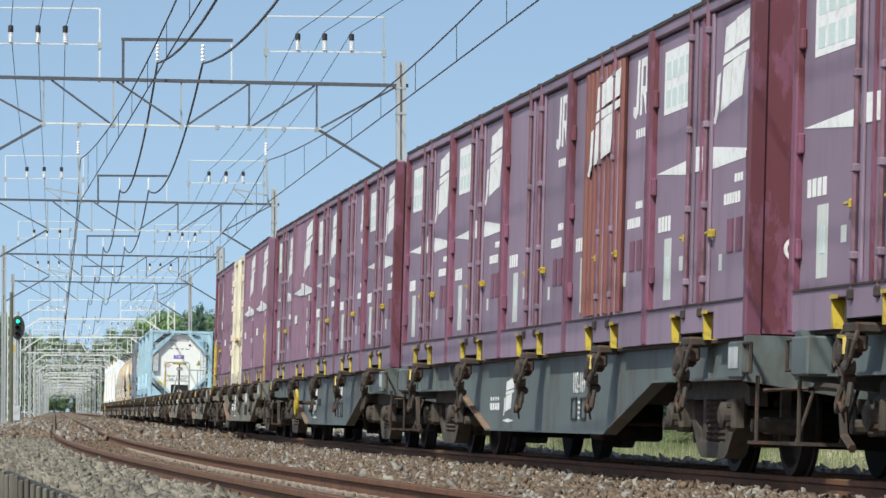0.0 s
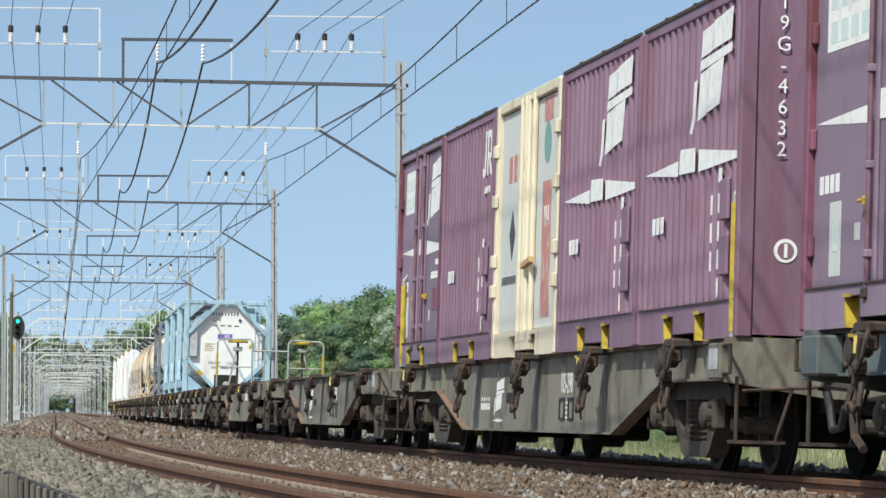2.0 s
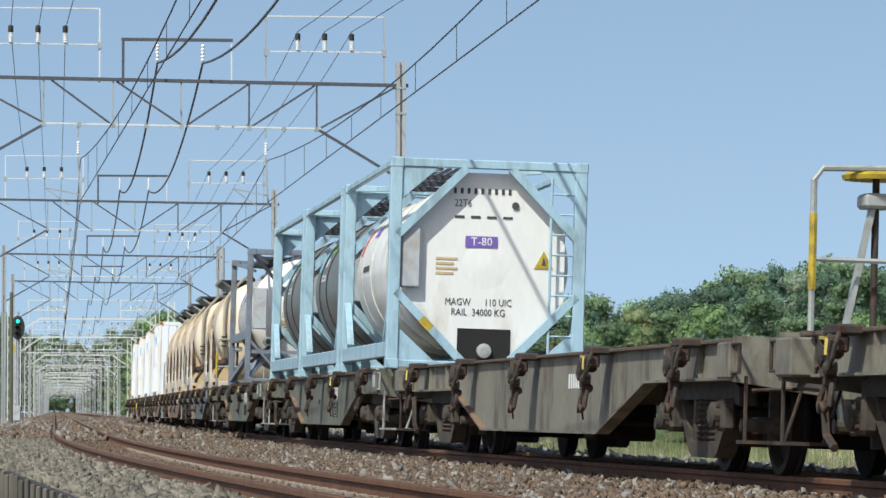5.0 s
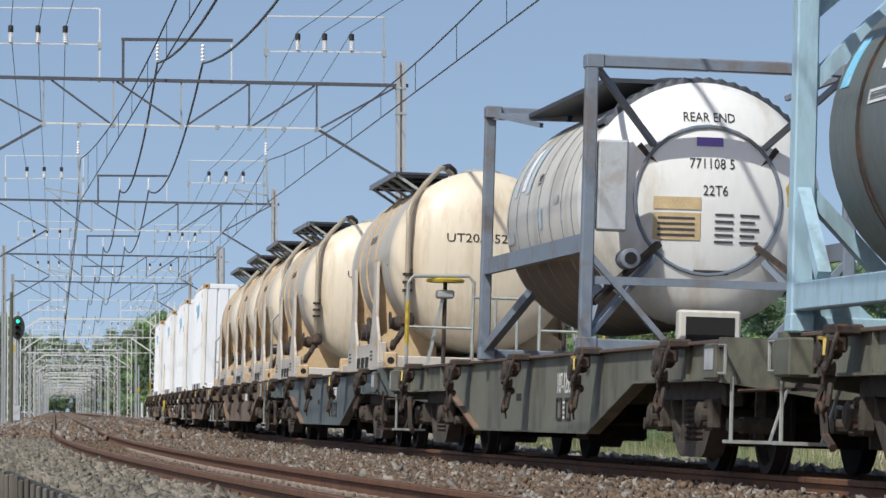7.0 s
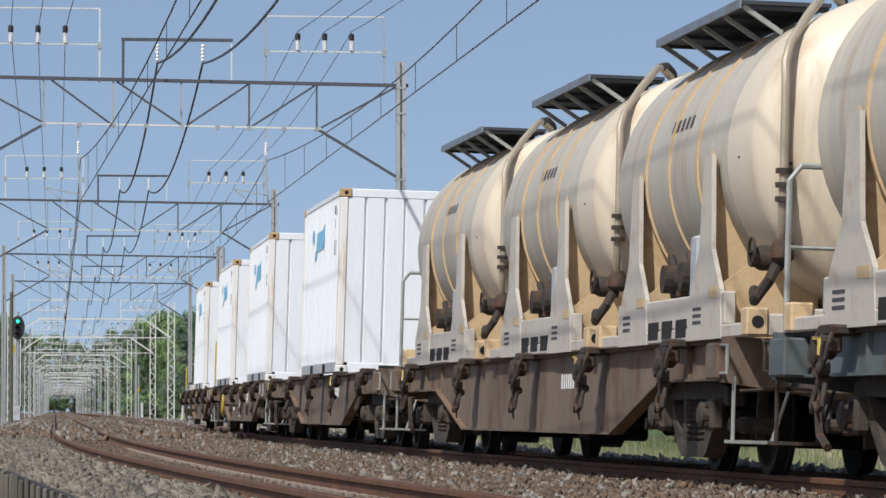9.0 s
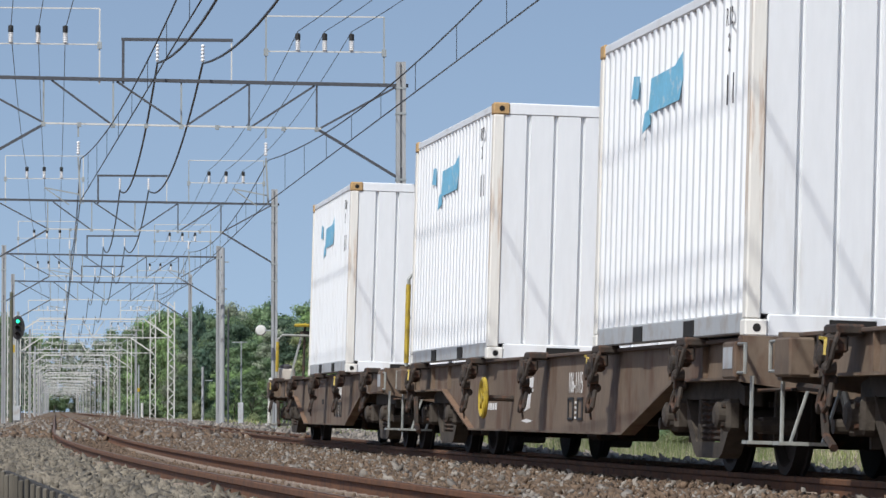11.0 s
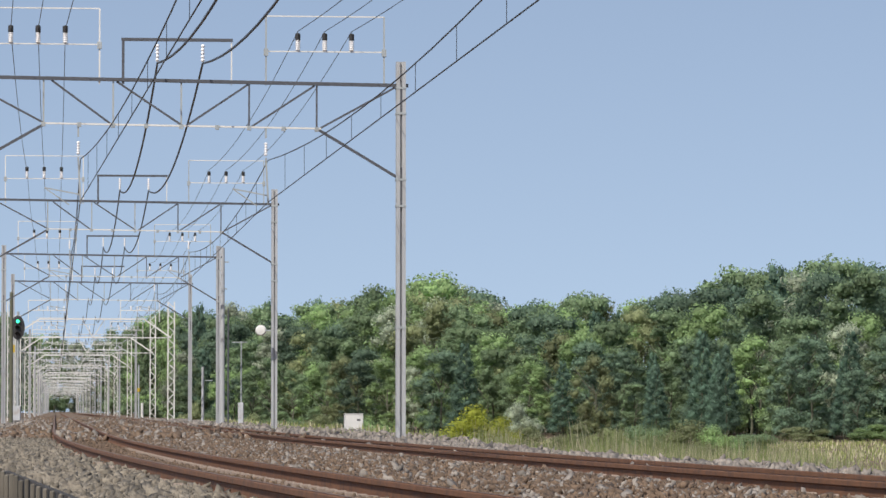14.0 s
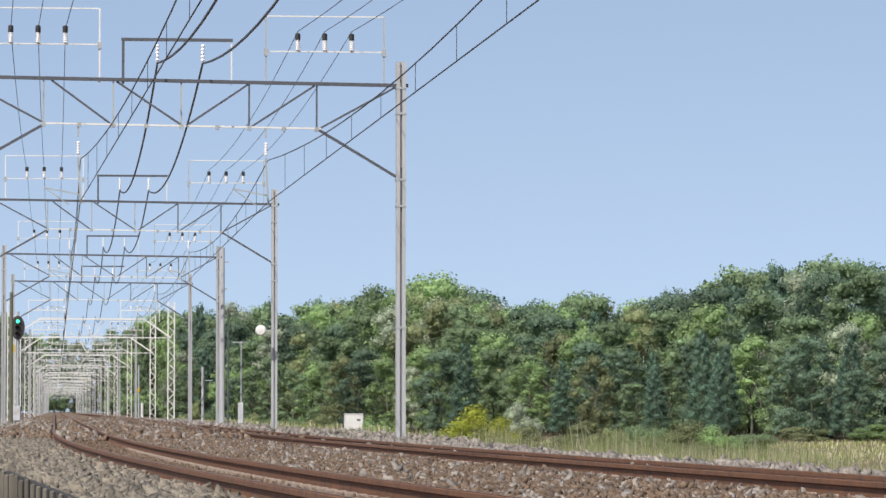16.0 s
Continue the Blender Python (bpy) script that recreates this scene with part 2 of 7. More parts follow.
RAIL_PROFILE = [(-0.063, -0.150), (0.063, -0.150), (0.063, -0.138), (0.012, -0.122), (0.009, -0.050), (0.033, -0.038), (0.033, -0.006),
                (0.026, 0.0), (-0.026, 0.0), (-0.033, -0.006), (-0.033, -0.038), (-0.009, -0.050), (-0.012, -0.122), (-0.063, -0.138)]


def rail(name, centre, side):
    """One rail of a track whose centre lies centre metres beside the far track."""
    g, top = Geo(), Geo()
    ss = [float(v) for v in np.concatenate([np.arange(-60, 140, 4.0), np.arange(140, 900, 25.0)])]
    n = len(RAIL_PROFILE)
    for s in ss:
        for a, z in RAIL_PROFILE:
            off = side * (GAUGE / 2 + 0.033) + a
            p = on_line(s, centre + off, 0, False)
            g.v.append((p.x, p.y, z - math.sin(radians(CANT)) * off + (0.013 if centre else 0)))
        for a in (-0.02, 0.02):
            off = side * (GAUGE / 2 + 0.033) + a
            p = on_line(s, centre + off, 0, False)
            top.v.append((p.x, p.y, 0.003 - math.sin(radians(CANT)) * off + (0.013 if centre else 0)))
    for i in range(len(ss) - 1):
        for k in range(n):
            g.f.append((i * n + k, i * n + (k + 1) % n, (i + 1) * n + (k + 1) % n, (i + 1) * n + k))
        top.f.append((i * 2, i * 2 + 1, i * 2 + 3, i * 2 + 2))
    ob = part(name, g, M_RAIL, smooth=True)
    tagged(ob, "rusty brown steel rail on ballast, worn bright on top", "rail", "rails of the two tracks")
    part("running_surface", top, M_RAILTOP, ob, "polished steel running surface", fix=False)
    return ob


for centre in (0.0, -PASS):
    for side in (-1, 1):
        rail("rail", centre, side)

# ---------- overhead line ----------
SPANS = [87.6, 138.3, 186.0, 225.0, 271.0, 322.0, 377.0, 424.0, 473.0, 520.0, 568.0, 616.0, 665.0, 714.0, 763.0, 812.0, 861.0, 910.0, 960.0, 1010.0, 1065.0, 1120.0, 1180.0, 1240.0, 1300.0, 1360.0, 1420.0, 1480.0]


def gantry_pose(y):
    s = s_of(y)
    o = on_line(s, 0, 0, False)
    t = (on_line(s + 1, 0, 0, False) - o).normalized()
    right = Vector((t.y, -t.x, 0))
    m = Matrix((right, t, Vector((0, 0, 1)))).transposed().to_4x4()
    m.translation = o
    return m


L0, L1 = -7.2, 3.03


def insulator(g, x, z0, z1, r=0.05):
    n = 5
    prof = []
    for i in range(n):
        a, b = z0 + (z1 - z0) * i / n, z0 + (z1 - z0) * (i + 1) / n
        prof += [(a, r * 0.55), ((a + b) / 2, r), (b, r * 0.55)]
    g.lathe(prof, 8, "z", (x, 0, 0))


def truss_z(x, z):
    """The trussed beam leans a little down towards the meadow side."""
    return z - 0.013 * (x - 1.5)


def gantry(steel, pole_paint, grey, pale, fine=True):
    """A portal over both tracks: two poles, a trussed beam, wire stands on top."""
    root = new("catenary_portal")
    for x in (L0, L1):
        # a pole with a groove down its face
        out = [(x - 0.075, -0.13), (x + 0.005, -0.13), (x + 0.005, -0.07), (x + 0.055, -0.07), (x + 0.055, -0.13), (x + 0.135, -0.13), (x + 0.135, 0.13), (x - 0.075, 0.13)]
        part("pole", Geo().prism(out, "z", -0.35, 8.40), pole_paint, root, "grey concrete pole")
        if not fine:
            continue
        for z0, z1 in ((5.15, 6.0), (7.2, 7.85)):
            part("channel", Geo().box(x + 0.004, x + 0.056, -0.128, -0.075, z0, z1), steel, root, "dark steel channel in the pole")
        for z in (2.35, 5.1, 5.7, 7.2, 7.78):
            part("clamp", Geo().box(x - 0.085, x + 0.145, -0.14, 0.14, z, z + 0.05), grey, root)
    part("top_chord", Geo().bar((L0 - 0.1, 0, truss_z(L0, 7.885)), (L1 + 0.2, 0, truss_z(L1, 7.885)), 0.1, 0.075), steel, root, "dark steel top beam")
    xs = [-5.0, -3.44, -1.91, -0.38, 1.15]
    part("lower_chord", Geo().bar((xs[0] - 0.05, 0, truss_z(xs[0], 6.87)), (xs[4] + 0.1, 0, truss_z(xs[4], 6.87)), 0.06, 0.04), pale, root, "pale lower chord")
    tops = [(L0 + 0.35, xs[0]), (xs[0] + 0.18, xs[1] - 0.05), (xs[1] + 0.08, xs[2] + 0.02), (xs[3] - 0.02, xs[2] + 0.12), (xs[4] - 0.05, xs[3] + 0.05), (L1 - 0.1, xs[4] + 0.08)]
    for a, b in tops:
        part("diagonal", Geo().bar((a, 0, truss_z(a, 7.84)), (b, 0, truss_z(b, 6.88)), 0.045), steel, root)
    for x in xs:
        part("vertical", Geo().bar((x, 0, truss_z(x, 7.84)), (x, 0, truss_z(x, 6.88)), 0.04), steel if x > -1 else grey, root)
    for x in (xs + [-4.2, -2.7, -1.1, 0.4] if fine else []):
        part("joint_plate", Geo().box(x - 0.045, x + 0.045, -0.04, 0.04, truss_z(x, 6.80), truss_z(x, 6.90)), grey, root)
    for a, b in ((L0 + 0.1, xs[0]), (L1 + 0.05, xs[4] + 0.05)):
        part("knee_brace", Geo().bar((a, 0, 5.72), (b, 0, truss_z(b, 6.84)), 0.06), steel, root)
    # stands for the wires above the beam
    for x0, x1, top, arm in ((-6.5, -3.75, 9.55, 8.74), (0.0, 2.68, 9.42, 8.62)):
        for x in (x0, x1):
            part("stand_post", Geo().bar((x, 0, 7.85), (x, 0, top), 0.035), pale if x0 < -1 else grey, root)
            if fine:
                part("post_clamp", Geo().box(x - 0.05, x + 0.05, -0.04, 0.04, arm - 0.10, arm + 0.06), grey, root)
        for z in (top, arm):
            part("cross_arm", Geo().bar((x0, 0, z), (x1, 0, z), 0.028), pale, root, "pale painted cross arm")
        for k in range(3):
            x = (-5.13 if x0 < -1 else 1.33) + (k - 1) * 0.61
            g = Geo()
            insulator(g, x, arm + 0.02, arm + 0.26, 0.065)
            ins = part("insulator", g, M_PORC, root, "white porcelain insulator", smooth=True)
            part("cap", Geo().lathe([(arm + 0.26, 0.06), (arm + 0.4, 0.06), (arm + 0.42, 0.03)], 8, "z", (x, 0, 0)), M_BLACK, ins)
    part("stand_post", Geo().bar((-3.22, 0, 7.85), (-3.22, 0, 8.86), 0.06), steel, root)
    part("stand_post", Geo().bar((-0.78, 0, 7.85), (-0.78, 0, 8.81), 0.03), pale, root)
    part("cross_arm", Geo().bar((-3.26, 0, 8.86), (-0.75, 0, 8.86), 0.07), steel, root, "dark steel cross arm")
    for x in (-2.45, -1.43):
        g = Geo()
        insulator(g, x, 8.36, 8.76, 0.045)
        part("insulator", g, M_PORC, root, smooth=True)
    for x in (-PASS - 0.05, 0.0):
        g = Geo().bar((x, 0, truss_z(x, 6.88)), (x, 0, 6.65), 0.04)
        part("hanger", g, grey, root)
        g = Geo()
        insulator(g, x, 6.25, 6.55, 0.042)
        part("insulator", g, M_PORC, root, smooth=True)
        g = Geo().bar((x, 0, 6.2), (x + 0.06, 0, 5.15), 0.04).bar((x + 0.06, 0, 5.35), (x - 0.75, 0, 5.5), 0.03).bar((x - 0.75, 0, 5.5), (x - 0.2, 0, 5.12), 0.025)
        part("steady_arm", g, grey, root)
    return root


portal = gantry(M_DARKSTEEL, M_CONC, M_GALV, M_PALE)
portal.matrix_world = gantry_pose(SPANS[0])
tagged(portal, "grey steel and concrete portal carrying overhead wires", "catenary portal", "portals over the tracks")
for y in SPANS[1:4]:
    copy_thing(portal, gantry_pose(y))
# portals farther out take the paler steel that stands for haze
portal = gantry(M_HAZESTEEL, M_CONC, M_HAZESTEEL, M_PALE, False)
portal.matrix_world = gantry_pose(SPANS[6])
tagged(portal, "portal far along the line, distance haze in its pale colour", "catenary portal", "portals over the tracks")
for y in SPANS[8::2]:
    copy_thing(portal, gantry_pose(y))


def lattice_mast(g, x, top):
    for dx in (-0.22, 0.22):
        for dy in (-0.22, 0.22):
            g.bar((x + dx, dy, -0.35), (x + dx, dy, top), 0.07)
    n = int(top / 0.42)
    for i in range(n):
        z0, z1 = i * top / n, (i + 1) * top / n
        for d in (-0.22, 0.22):
            a, b = (-0.22, 0.22) if i % 2 else (0.22, -0.22)
            g.bar((x + a, d, z0), (x + b, d, z1), 0.045)
            g.bar((x + d, a, z0), (x + d, b, z1), 0.045)


def lattice_portal(top, beam, arm):
    root = new("lattice_portal")
    for x in (L0 - 0.6, L1 + 0.3):
        g = Geo()
        lattice_mast(g, x, top)
        part("mast", g, M_PALE, root, "white painted lattice mast")
    x0, x1 = L0 + 1.4, L1 - 1.6
    for d in (-0.2, 0.2):
        g = Geo().bar((x0, d, beam), (x1, d, beam), 0.1).bar((x0, d, beam), (L0 - 0.6, d, arm), 0.09).bar((x1, d, beam), (L1 + 0.3, d, arm), 0.09)
        part("beam", g, M_PALE, root, "white painted cranked beam")
    part("beam", Geo().bar((L0 - 0.6, 0, arm), (L1 + 0.3, 0, arm), 0.06), M_PALE, root)
    g = Geo().bar((-2.9, 0, beam), (-2.1, 0, beam - 1.3), 0.06).bar((-1.3, 0, beam), (-2.1, 0, beam - 1.3), 0.06)
    part("wire_hanger", g, M_PALE, root)
    for x0, x1 in ((-6.6, -3.9), (-0.2, 2.5)):
        g = Geo()
        for z in (beam + 0.6, beam + 1.3):
            g.bar((x0, 0, z), (x1, 0, z), 0.06)
        for x in (x0, x1):
            g.bar((x, 0, beam - 0.2), (x, 0, beam + 1.3), 0.05)
        part("cross_arm", g, M_PALE, root)
        for k in range(3):
            g = Geo()
            insulator(g, (x0 + x1) / 2 + (k - 1) * 0.62, beam + 0.62, beam + 0.9, 0.07)
            part("insulator", g, M_PORC, root, smooth=True)
    tagged(root, "white painted lattice portal over both tracks", "catenary portal", "portals over the tracks")
    return root


lattice_portal(8.1, 6.9, 5.6).matrix_world = gantry_pose(SPANS[4])
far_portal = lattice_portal(8.4, 6.6, 5.3)
far_portal.matrix_world = gantry_pose(SPANS[5])
for y in SPANS[7::2]:
    copy_thing(far_portal, gantry_pose(y))


def wire(name, spots, r, sag, label, near_shift=0.0, thing="overhead wire", steps=14):
    """A wire hung from portal to portal. spots: its (side, height) at the first portal, kept at all."""
    g = Geo()
    pts = []
    ys = [-14.0, 37.0] + SPANS[:10]
    for a, b in zip(ys, ys[1:]):
        ma, mb = gantry_pose(a), gantry_pose(b)
        if a < 50:
            ma = ma @ pose(near_shift, 0, 0)
        if b < 50:
            mb = mb @ pose(near_shift, 0, 0)
        for i in range(steps):
            u = i / steps
            p = (ma @ Vector((spots[0], 0, spots[1]))).lerp(mb @ Vector((spots[0], 0, spots[1])), u)
            p.z -= sag * 4 * u * (1 - u)
            pts.append(p)
    g.tube(pts, r, 5)
    ob = part(name, g, M_WIRE, None, smooth=True)
    return tagged(ob, label, thing, "overhead wires")


for x in (-PASS, 0.05):
    ob = wire("messenger_wire", (x, 6.15), 0.012, 0.55, "thin dark messenger wire over the track", 0.0 if x > -1 else 0.45)
    wire("contact_wire", (x, 5.2), 0.011, 0.0, "thin dark contact wire over the track", 0.0 if x > -1 else 0.45)
    ys = [-14.0, 37.0] + SPANS[:5]
    for a, b in zip(ys, ys[1:]):
        ma, mb = gantry_pose(a), gantry_pose(b)
        aside = pose(0.0 if x > -1 else 0.45, 0, 0)
        ma, mb = ma @ (aside if a < 50 else Matrix()), mb @ (aside if b < 50 else Matrix())
        for i in range(1, 10):
            u = i / 10
            p = (ma @ Vector((x, 0, 6.15))).lerp(mb @ Vector((x, 0, 6.15)), u)
            q = (ma @ Vector((x, 0, 5.2))).lerp(mb @ Vector((x, 0, 5.2)), u)
            p.z -= 0.55 * 4 * u * (1 - u)
            part("dropper", Geo().rod(q, p, 0.005, 4), M_WIRE, ob)
for x in (-5.74, -5.13, -4.52, 0.72, 1.33, 1.94):
    wire("feeder_wire", (x, 9.08), 0.009, 0.42, "thin feeder wire on porcelain insulators", 1.0 if x > 0 else 0.0)
for x in (-2.45, -1.43):
    wire("feeder_cable", (x, 8.33), 0.026, 1.0, "thick black feeder cable hanging in a deep curve")

# ---------- train materials ----------
M_W_BLUE = mat("wagon_blue_grey", (0.105, 0.125, 0.122), 0.6, 0.0, vary=0.25, scale=1.2, fine=18, bump=0.12, stain=(0.075, 0.055, 0.04), stain_amount=0.6, stretch=(1, 1, 0.45))
M_W_GREY = mat("wagon_dusty_grey", (0.190, 0.176, 0.138), 0.75, 0.0, vary=0.3, scale=1.2, fine=18, bump=0.15, stain=(0.07, 0.05, 0.035), stain_amount=0.75, stretch=(1, 1, 0.45))
M_W_OLIVE = mat("wagon_olive_grey", (0.135, 0.135, 0.100), 0.7, 0.0, vary=0.3, scale=1.2, fine=18, bump=0.15, stain=(0.06, 0.05, 0.04), stain_amount=0.7, stretch=(1, 1, 0.45))
M_W_BROWN = mat("wagon_brown_grey", (0.165, 0.122, 0.086), 0.78, 0.0, vary=0.3, scale=1.2, fine=18, bump=0.15, stain=(0.10, 0.05, 0.028), stain_amount=0.8, stretch=(1, 1, 0.45))
M_RUSTY = mat("rusty_flange", (0.20, 0.125, 0.08), 0.85, 0.0, vary=0.35, scale=2, fine=30, bump=0.2, stain=(0.10, 0.055, 0.03), stain_amount=0.7)
M_DECKEDGE = mat("rusty_deck_edge", (0.095, 0.068, 0.050), 0.85, 0.0, vary=0.35, scale=2, fine=30, bump=0.2, stain=(0.13, 0.06, 0.03), stain_amount=0.5)
M_BOGIE = mat("bogie_dust", (0.062, 0.050, 0.038), 0.85, 0.0, vary=0.35, scale=4, fine=40, bump=0.3, stain=(0.035, 0.028, 0.022), stain_amount=0.85)
M_WHEEL = mat("wheel_steel", (0.024, 0.019, 0.016), 0.75, 0.2, vary=0.3, scale=5, fine=40, bump=0.15)
M_GEAR = mat("greasy_gear", (0.042, 0.033, 0.026), 0.8, 0.1, vary=0.4, scale=6, fine=40, bump=0.3, stain=RUST, stain_amount=0.4)
M_PURPLE = mat("purple_paint", (0.222, 0.156, 0.206), 0.55, 0.0, vary=0.14, scale=0.9, fine=14, bump=0.06, stain=(0.16, 0.115, 0.15), stain_amount=0.6, stretch=(1.6, 1.6, 0.35), per_object=0.16)
M_MAROON = mat("maroon_paint", (0.175, 0.062, 0.098), 0.55, 0.0, vary=0.2, scale=1.3, fine=18, bump=0.06, stain=(0.115, 0.03, 0.035), stain_amount=0.8, stretch=(1.6, 1.6, 0.6), spread=0.03, per_object=0.2)
M_BAR = mat("worn_lock_bar", (0.17, 0.085, 0.115), 0.55, 0.0, vary=0.25, scale=3, fine=20, bump=0.05, stain=(0.10, 0.05, 0.04), stain_amount=0.7)
M_G_PURPLE = mat("plum_paint", (0.208, 0.122, 0.172), 0.55, 0.0, vary=0.14, scale=0.9, fine=14, bump=0.06, stain=(0.16, 0.07, 0.095), stain_amount=0.6, stretch=(1.6, 1.6, 0.35), per_object=0.12)
M_CREAM = mat("cream_paint", (0.64, 0.57, 0.42), 0.6, 0.0, vary=0.1, scale=1.2, fine=18, bump=0.06, stain=(0.30, 0.17, 0.08), stain_amount=0.5, stretch=(1.6, 1.6, 0.35), bias=0.56)
M_PALEGREY = mat("pale_grey_panel", (0.55, 0.56, 0.52), 0.6, 0.0, vary=0.1, scale=1.2, fine=18, bump=0.04, stain=(0.35, 0.25, 0.15), stain_amount=0.4, stretch=(1.6, 1.6, 0.35), bias=0.58)
M_ISO = mat("white_container_paint", (0.78, 0.80, 0.81), 0.45, 0.0, vary=0.04, scale=0.8, fine=14, bump=0.04, stain=(0.60, 0.58, 0.54), stain_amount=0.45, stretch=(1.6, 1.6, 0.3), bias=0.54)
M_ISO_RUST = mat("rust_streaked_white", (0.76, 0.74, 0.68), 0.7, 0.0, vary=0.08, scale=2.0, fine=22, bump=0.1, stain=(0.42, 0.22, 0.09), stain_amount=0.75, stretch=(2, 2, 0.2), bias=0.55)
M_ISO_FOOT = mat("grey_container_sill", (0.42, 0.44, 0.45), 0.6, 0.0, vary=0.1, scale=2, fine=20, bump=0.05, stain=(0.25, 0.15, 0.08))
M_SKYBLUE = mat("faded_blue_mark", (0.20, 0.52, 0.72), 0.6, 0.0, vary=0.15, scale=4, fine=40, bump=0, stain=(0.7, 0.74, 0.76), stain_amount=0.7, bias=0.55)
M_FRAMEBLUE = mat("light_blue_frame", (0.35, 0.50, 0.58), 0.5, 0.0, vary=0.1, scale=1.2, fine=18, bump=0.05, stain=(0.20, 0.26, 0.28), stain_amount=0.6, stretch=(1.5, 1.5, 0.5))
M_FRAMEGREY = mat("slate_frame", (0.17, 0.20, 0.24), 0.5, 0.0, vary=0.12, scale=1.2, fine=18, bump=0.05, stain=(0.14, 0.10, 0.07), stain_amount=0.6)
M_TANKWHITE = mat("white_tank_shell", (0.74, 0.73, 0.69), 0.4, 0.0, vary=0.05, scale=0.8, fine=16, bump=0.03, stain=(0.46, 0.38, 0.27), stain_amount=0.5, stretch=(1, 1, 0.35), bias=0.52)
M_TANKGREY = mat("grey_tank_shell", (0.125, 0.136, 0.118), 0.42, 0.0, vary=0.1, scale=0.8, fine=16, bump=0.03, stain=(0.15, 0.13, 0.11), stain_amount=0.6, stretch=(1, 1, 0.35))
M_TANKPALE = mat("pale_grey_tank_shell", (0.58, 0.55, 0.48), 0.42, 0.0, vary=0.08, scale=0.8, fine=16, bump=0.03, stain=(0.30, 0.27, 0.22), stain_amount=0.6, stretch=(1, 1, 0.35))
M_TANKCREAM = mat("cream_tank_shell", (0.66, 0.57, 0.43), 0.45, 0.0, vary=0.06, scale=0.7, fine=16, bump=0.03, stain=(0.42, 0.31, 0.19), stain_amount=0.6, stretch=(1.6, 1.6, 0.22), bias=0.54)
M_TANKDUST = mat("dusty_cream_shell", (0.45, 0.415, 0.35), 0.6, 0.0, vary=0.16, scale=0.9, fine=16, bump=0.03, stain=(0.33, 0.22, 0.11), stain_amount=0.75, stretch=(2.2, 1.2, 0.25), spread=0.2)
M_OCHRE = mat("ochre_stain", (0.48, 0.31, 0.14), 0.7, 0.0, vary=0.25, scale=3, fine=30, bump=0.05)
M_SADDLE = mat("cream_saddle", (0.50, 0.455, 0.39), 0.6, 0.0, vary=0.1, scale=2, fine=22, bump=0.05, stain=(0.33, 0.20, 0.10), stain_amount=0.5, bias=0.55)
M_TAN = mat("tan_saddle", (0.58, 0.42, 0.24), 0.6, 0.0, vary=0.12, scale=2, fine=22, bump=0.05, stain=(0.33, 0.20, 0.10), stain_amount=0.5, bias=0.55)
M_GREEN = mat("green_label", (0.18, 0.33, 0.28), 0.6, vary=0.15, scale=9, fine=60, bump=0)
M_PALEGREEN = mat("pale_label", (0.56, 0.64, 0.60), 0.6, vary=0.1, scale=9, fine=60, bump=0)
M_VIOLET = mat("violet_label", (0.16, 0.10, 0.36), 0.6, vary=0.1, bump=0)
M_RED = mat("red_mark", (0.55, 0.07, 0.09), 0.6, vary=0.15, bump=0)
M_FADED_RED = mat("faded_red_paint", (0.46, 0.20, 0.17), 0.7, vary=0.2, scale=3, fine=30, bump=0, stain=(0.52, 0.45, 0.38), stain_amount=0.8)
M_INK = mat("dark_ink", (0.06, 0.055, 0.06), 0.7, vary=0.2, bump=0)
M_LIME = mat("green_ink", (0.20, 0.42, 0.07), 0.6, vary=0.15, bump=0)
M_GOLD = mat("tan_sticker", (0.52, 0.39, 0.21), 0.6, vary=0.2, scale=9, fine=60, bump=0)
M_HOLE = mat("dark_recess", (0.012, 0.011, 0.010), 0.9, vary=0.2, bump=0)
M_GRATE = mat("dark_walkway", (0.05, 0.055, 0.065), 0.6, 0.2, vary=0.2, scale=6, fine=40, bump=0.2)
M_HANDRAIL = mat("grey_handrail", (0.36, 0.37, 0.34), 0.5, 0.2, vary=0.15, scale=3, fine=30, bump=0.05, stain=(0.18, 0.12, 0.08))

DECK = 0.98


def near_plate(name, x0, x1, z0, z1, y, material, parent, label="", thick=0.003):
    return part(name, Geo().box(x0, x1, -y - thick, -y, z0, z1), material, parent, label)


def mark_logo(root, x, z, h, y, material=None):
    """The white operator mark: three slanted white shapes."""
    material = material or M_WHITE
    w = h * 2.05
    shapes = [[(0.0, -0.12), (0.06, -0.14), (0.125, -0.02), (0.165, 0.42), (0.085, 0.40), (0.06, 0.04)],
              [(0.19, -0.02), (0.40, 0.02), (0.47, 0.50), (0.24, 0.46)],
              [(0.415, 0.03), (0.72, 0.08), (0.80, 0.545), (0.485, 0.505)],
              [(0.22, 0.49), (0.99, 0.57), (0.99, 0.66), (0.24, 0.60)],
              [(0.25, 0.625), (0.515, 0.655), (0.54, 0.94), (0.28, 0.90)],
              [(0.53, 0.665), (0.97, 0.70), (1.0, 1.02), (0.555, 0.955)]]
    for sh in shapes:
        g = Geo().prism([(x + a * w, z + b * h) for a, b in sh], "y", -y - 0.003, -y)
        part("operator_mark", g, material, root, "white slanted operator mark")


# ---------- wagons ----------


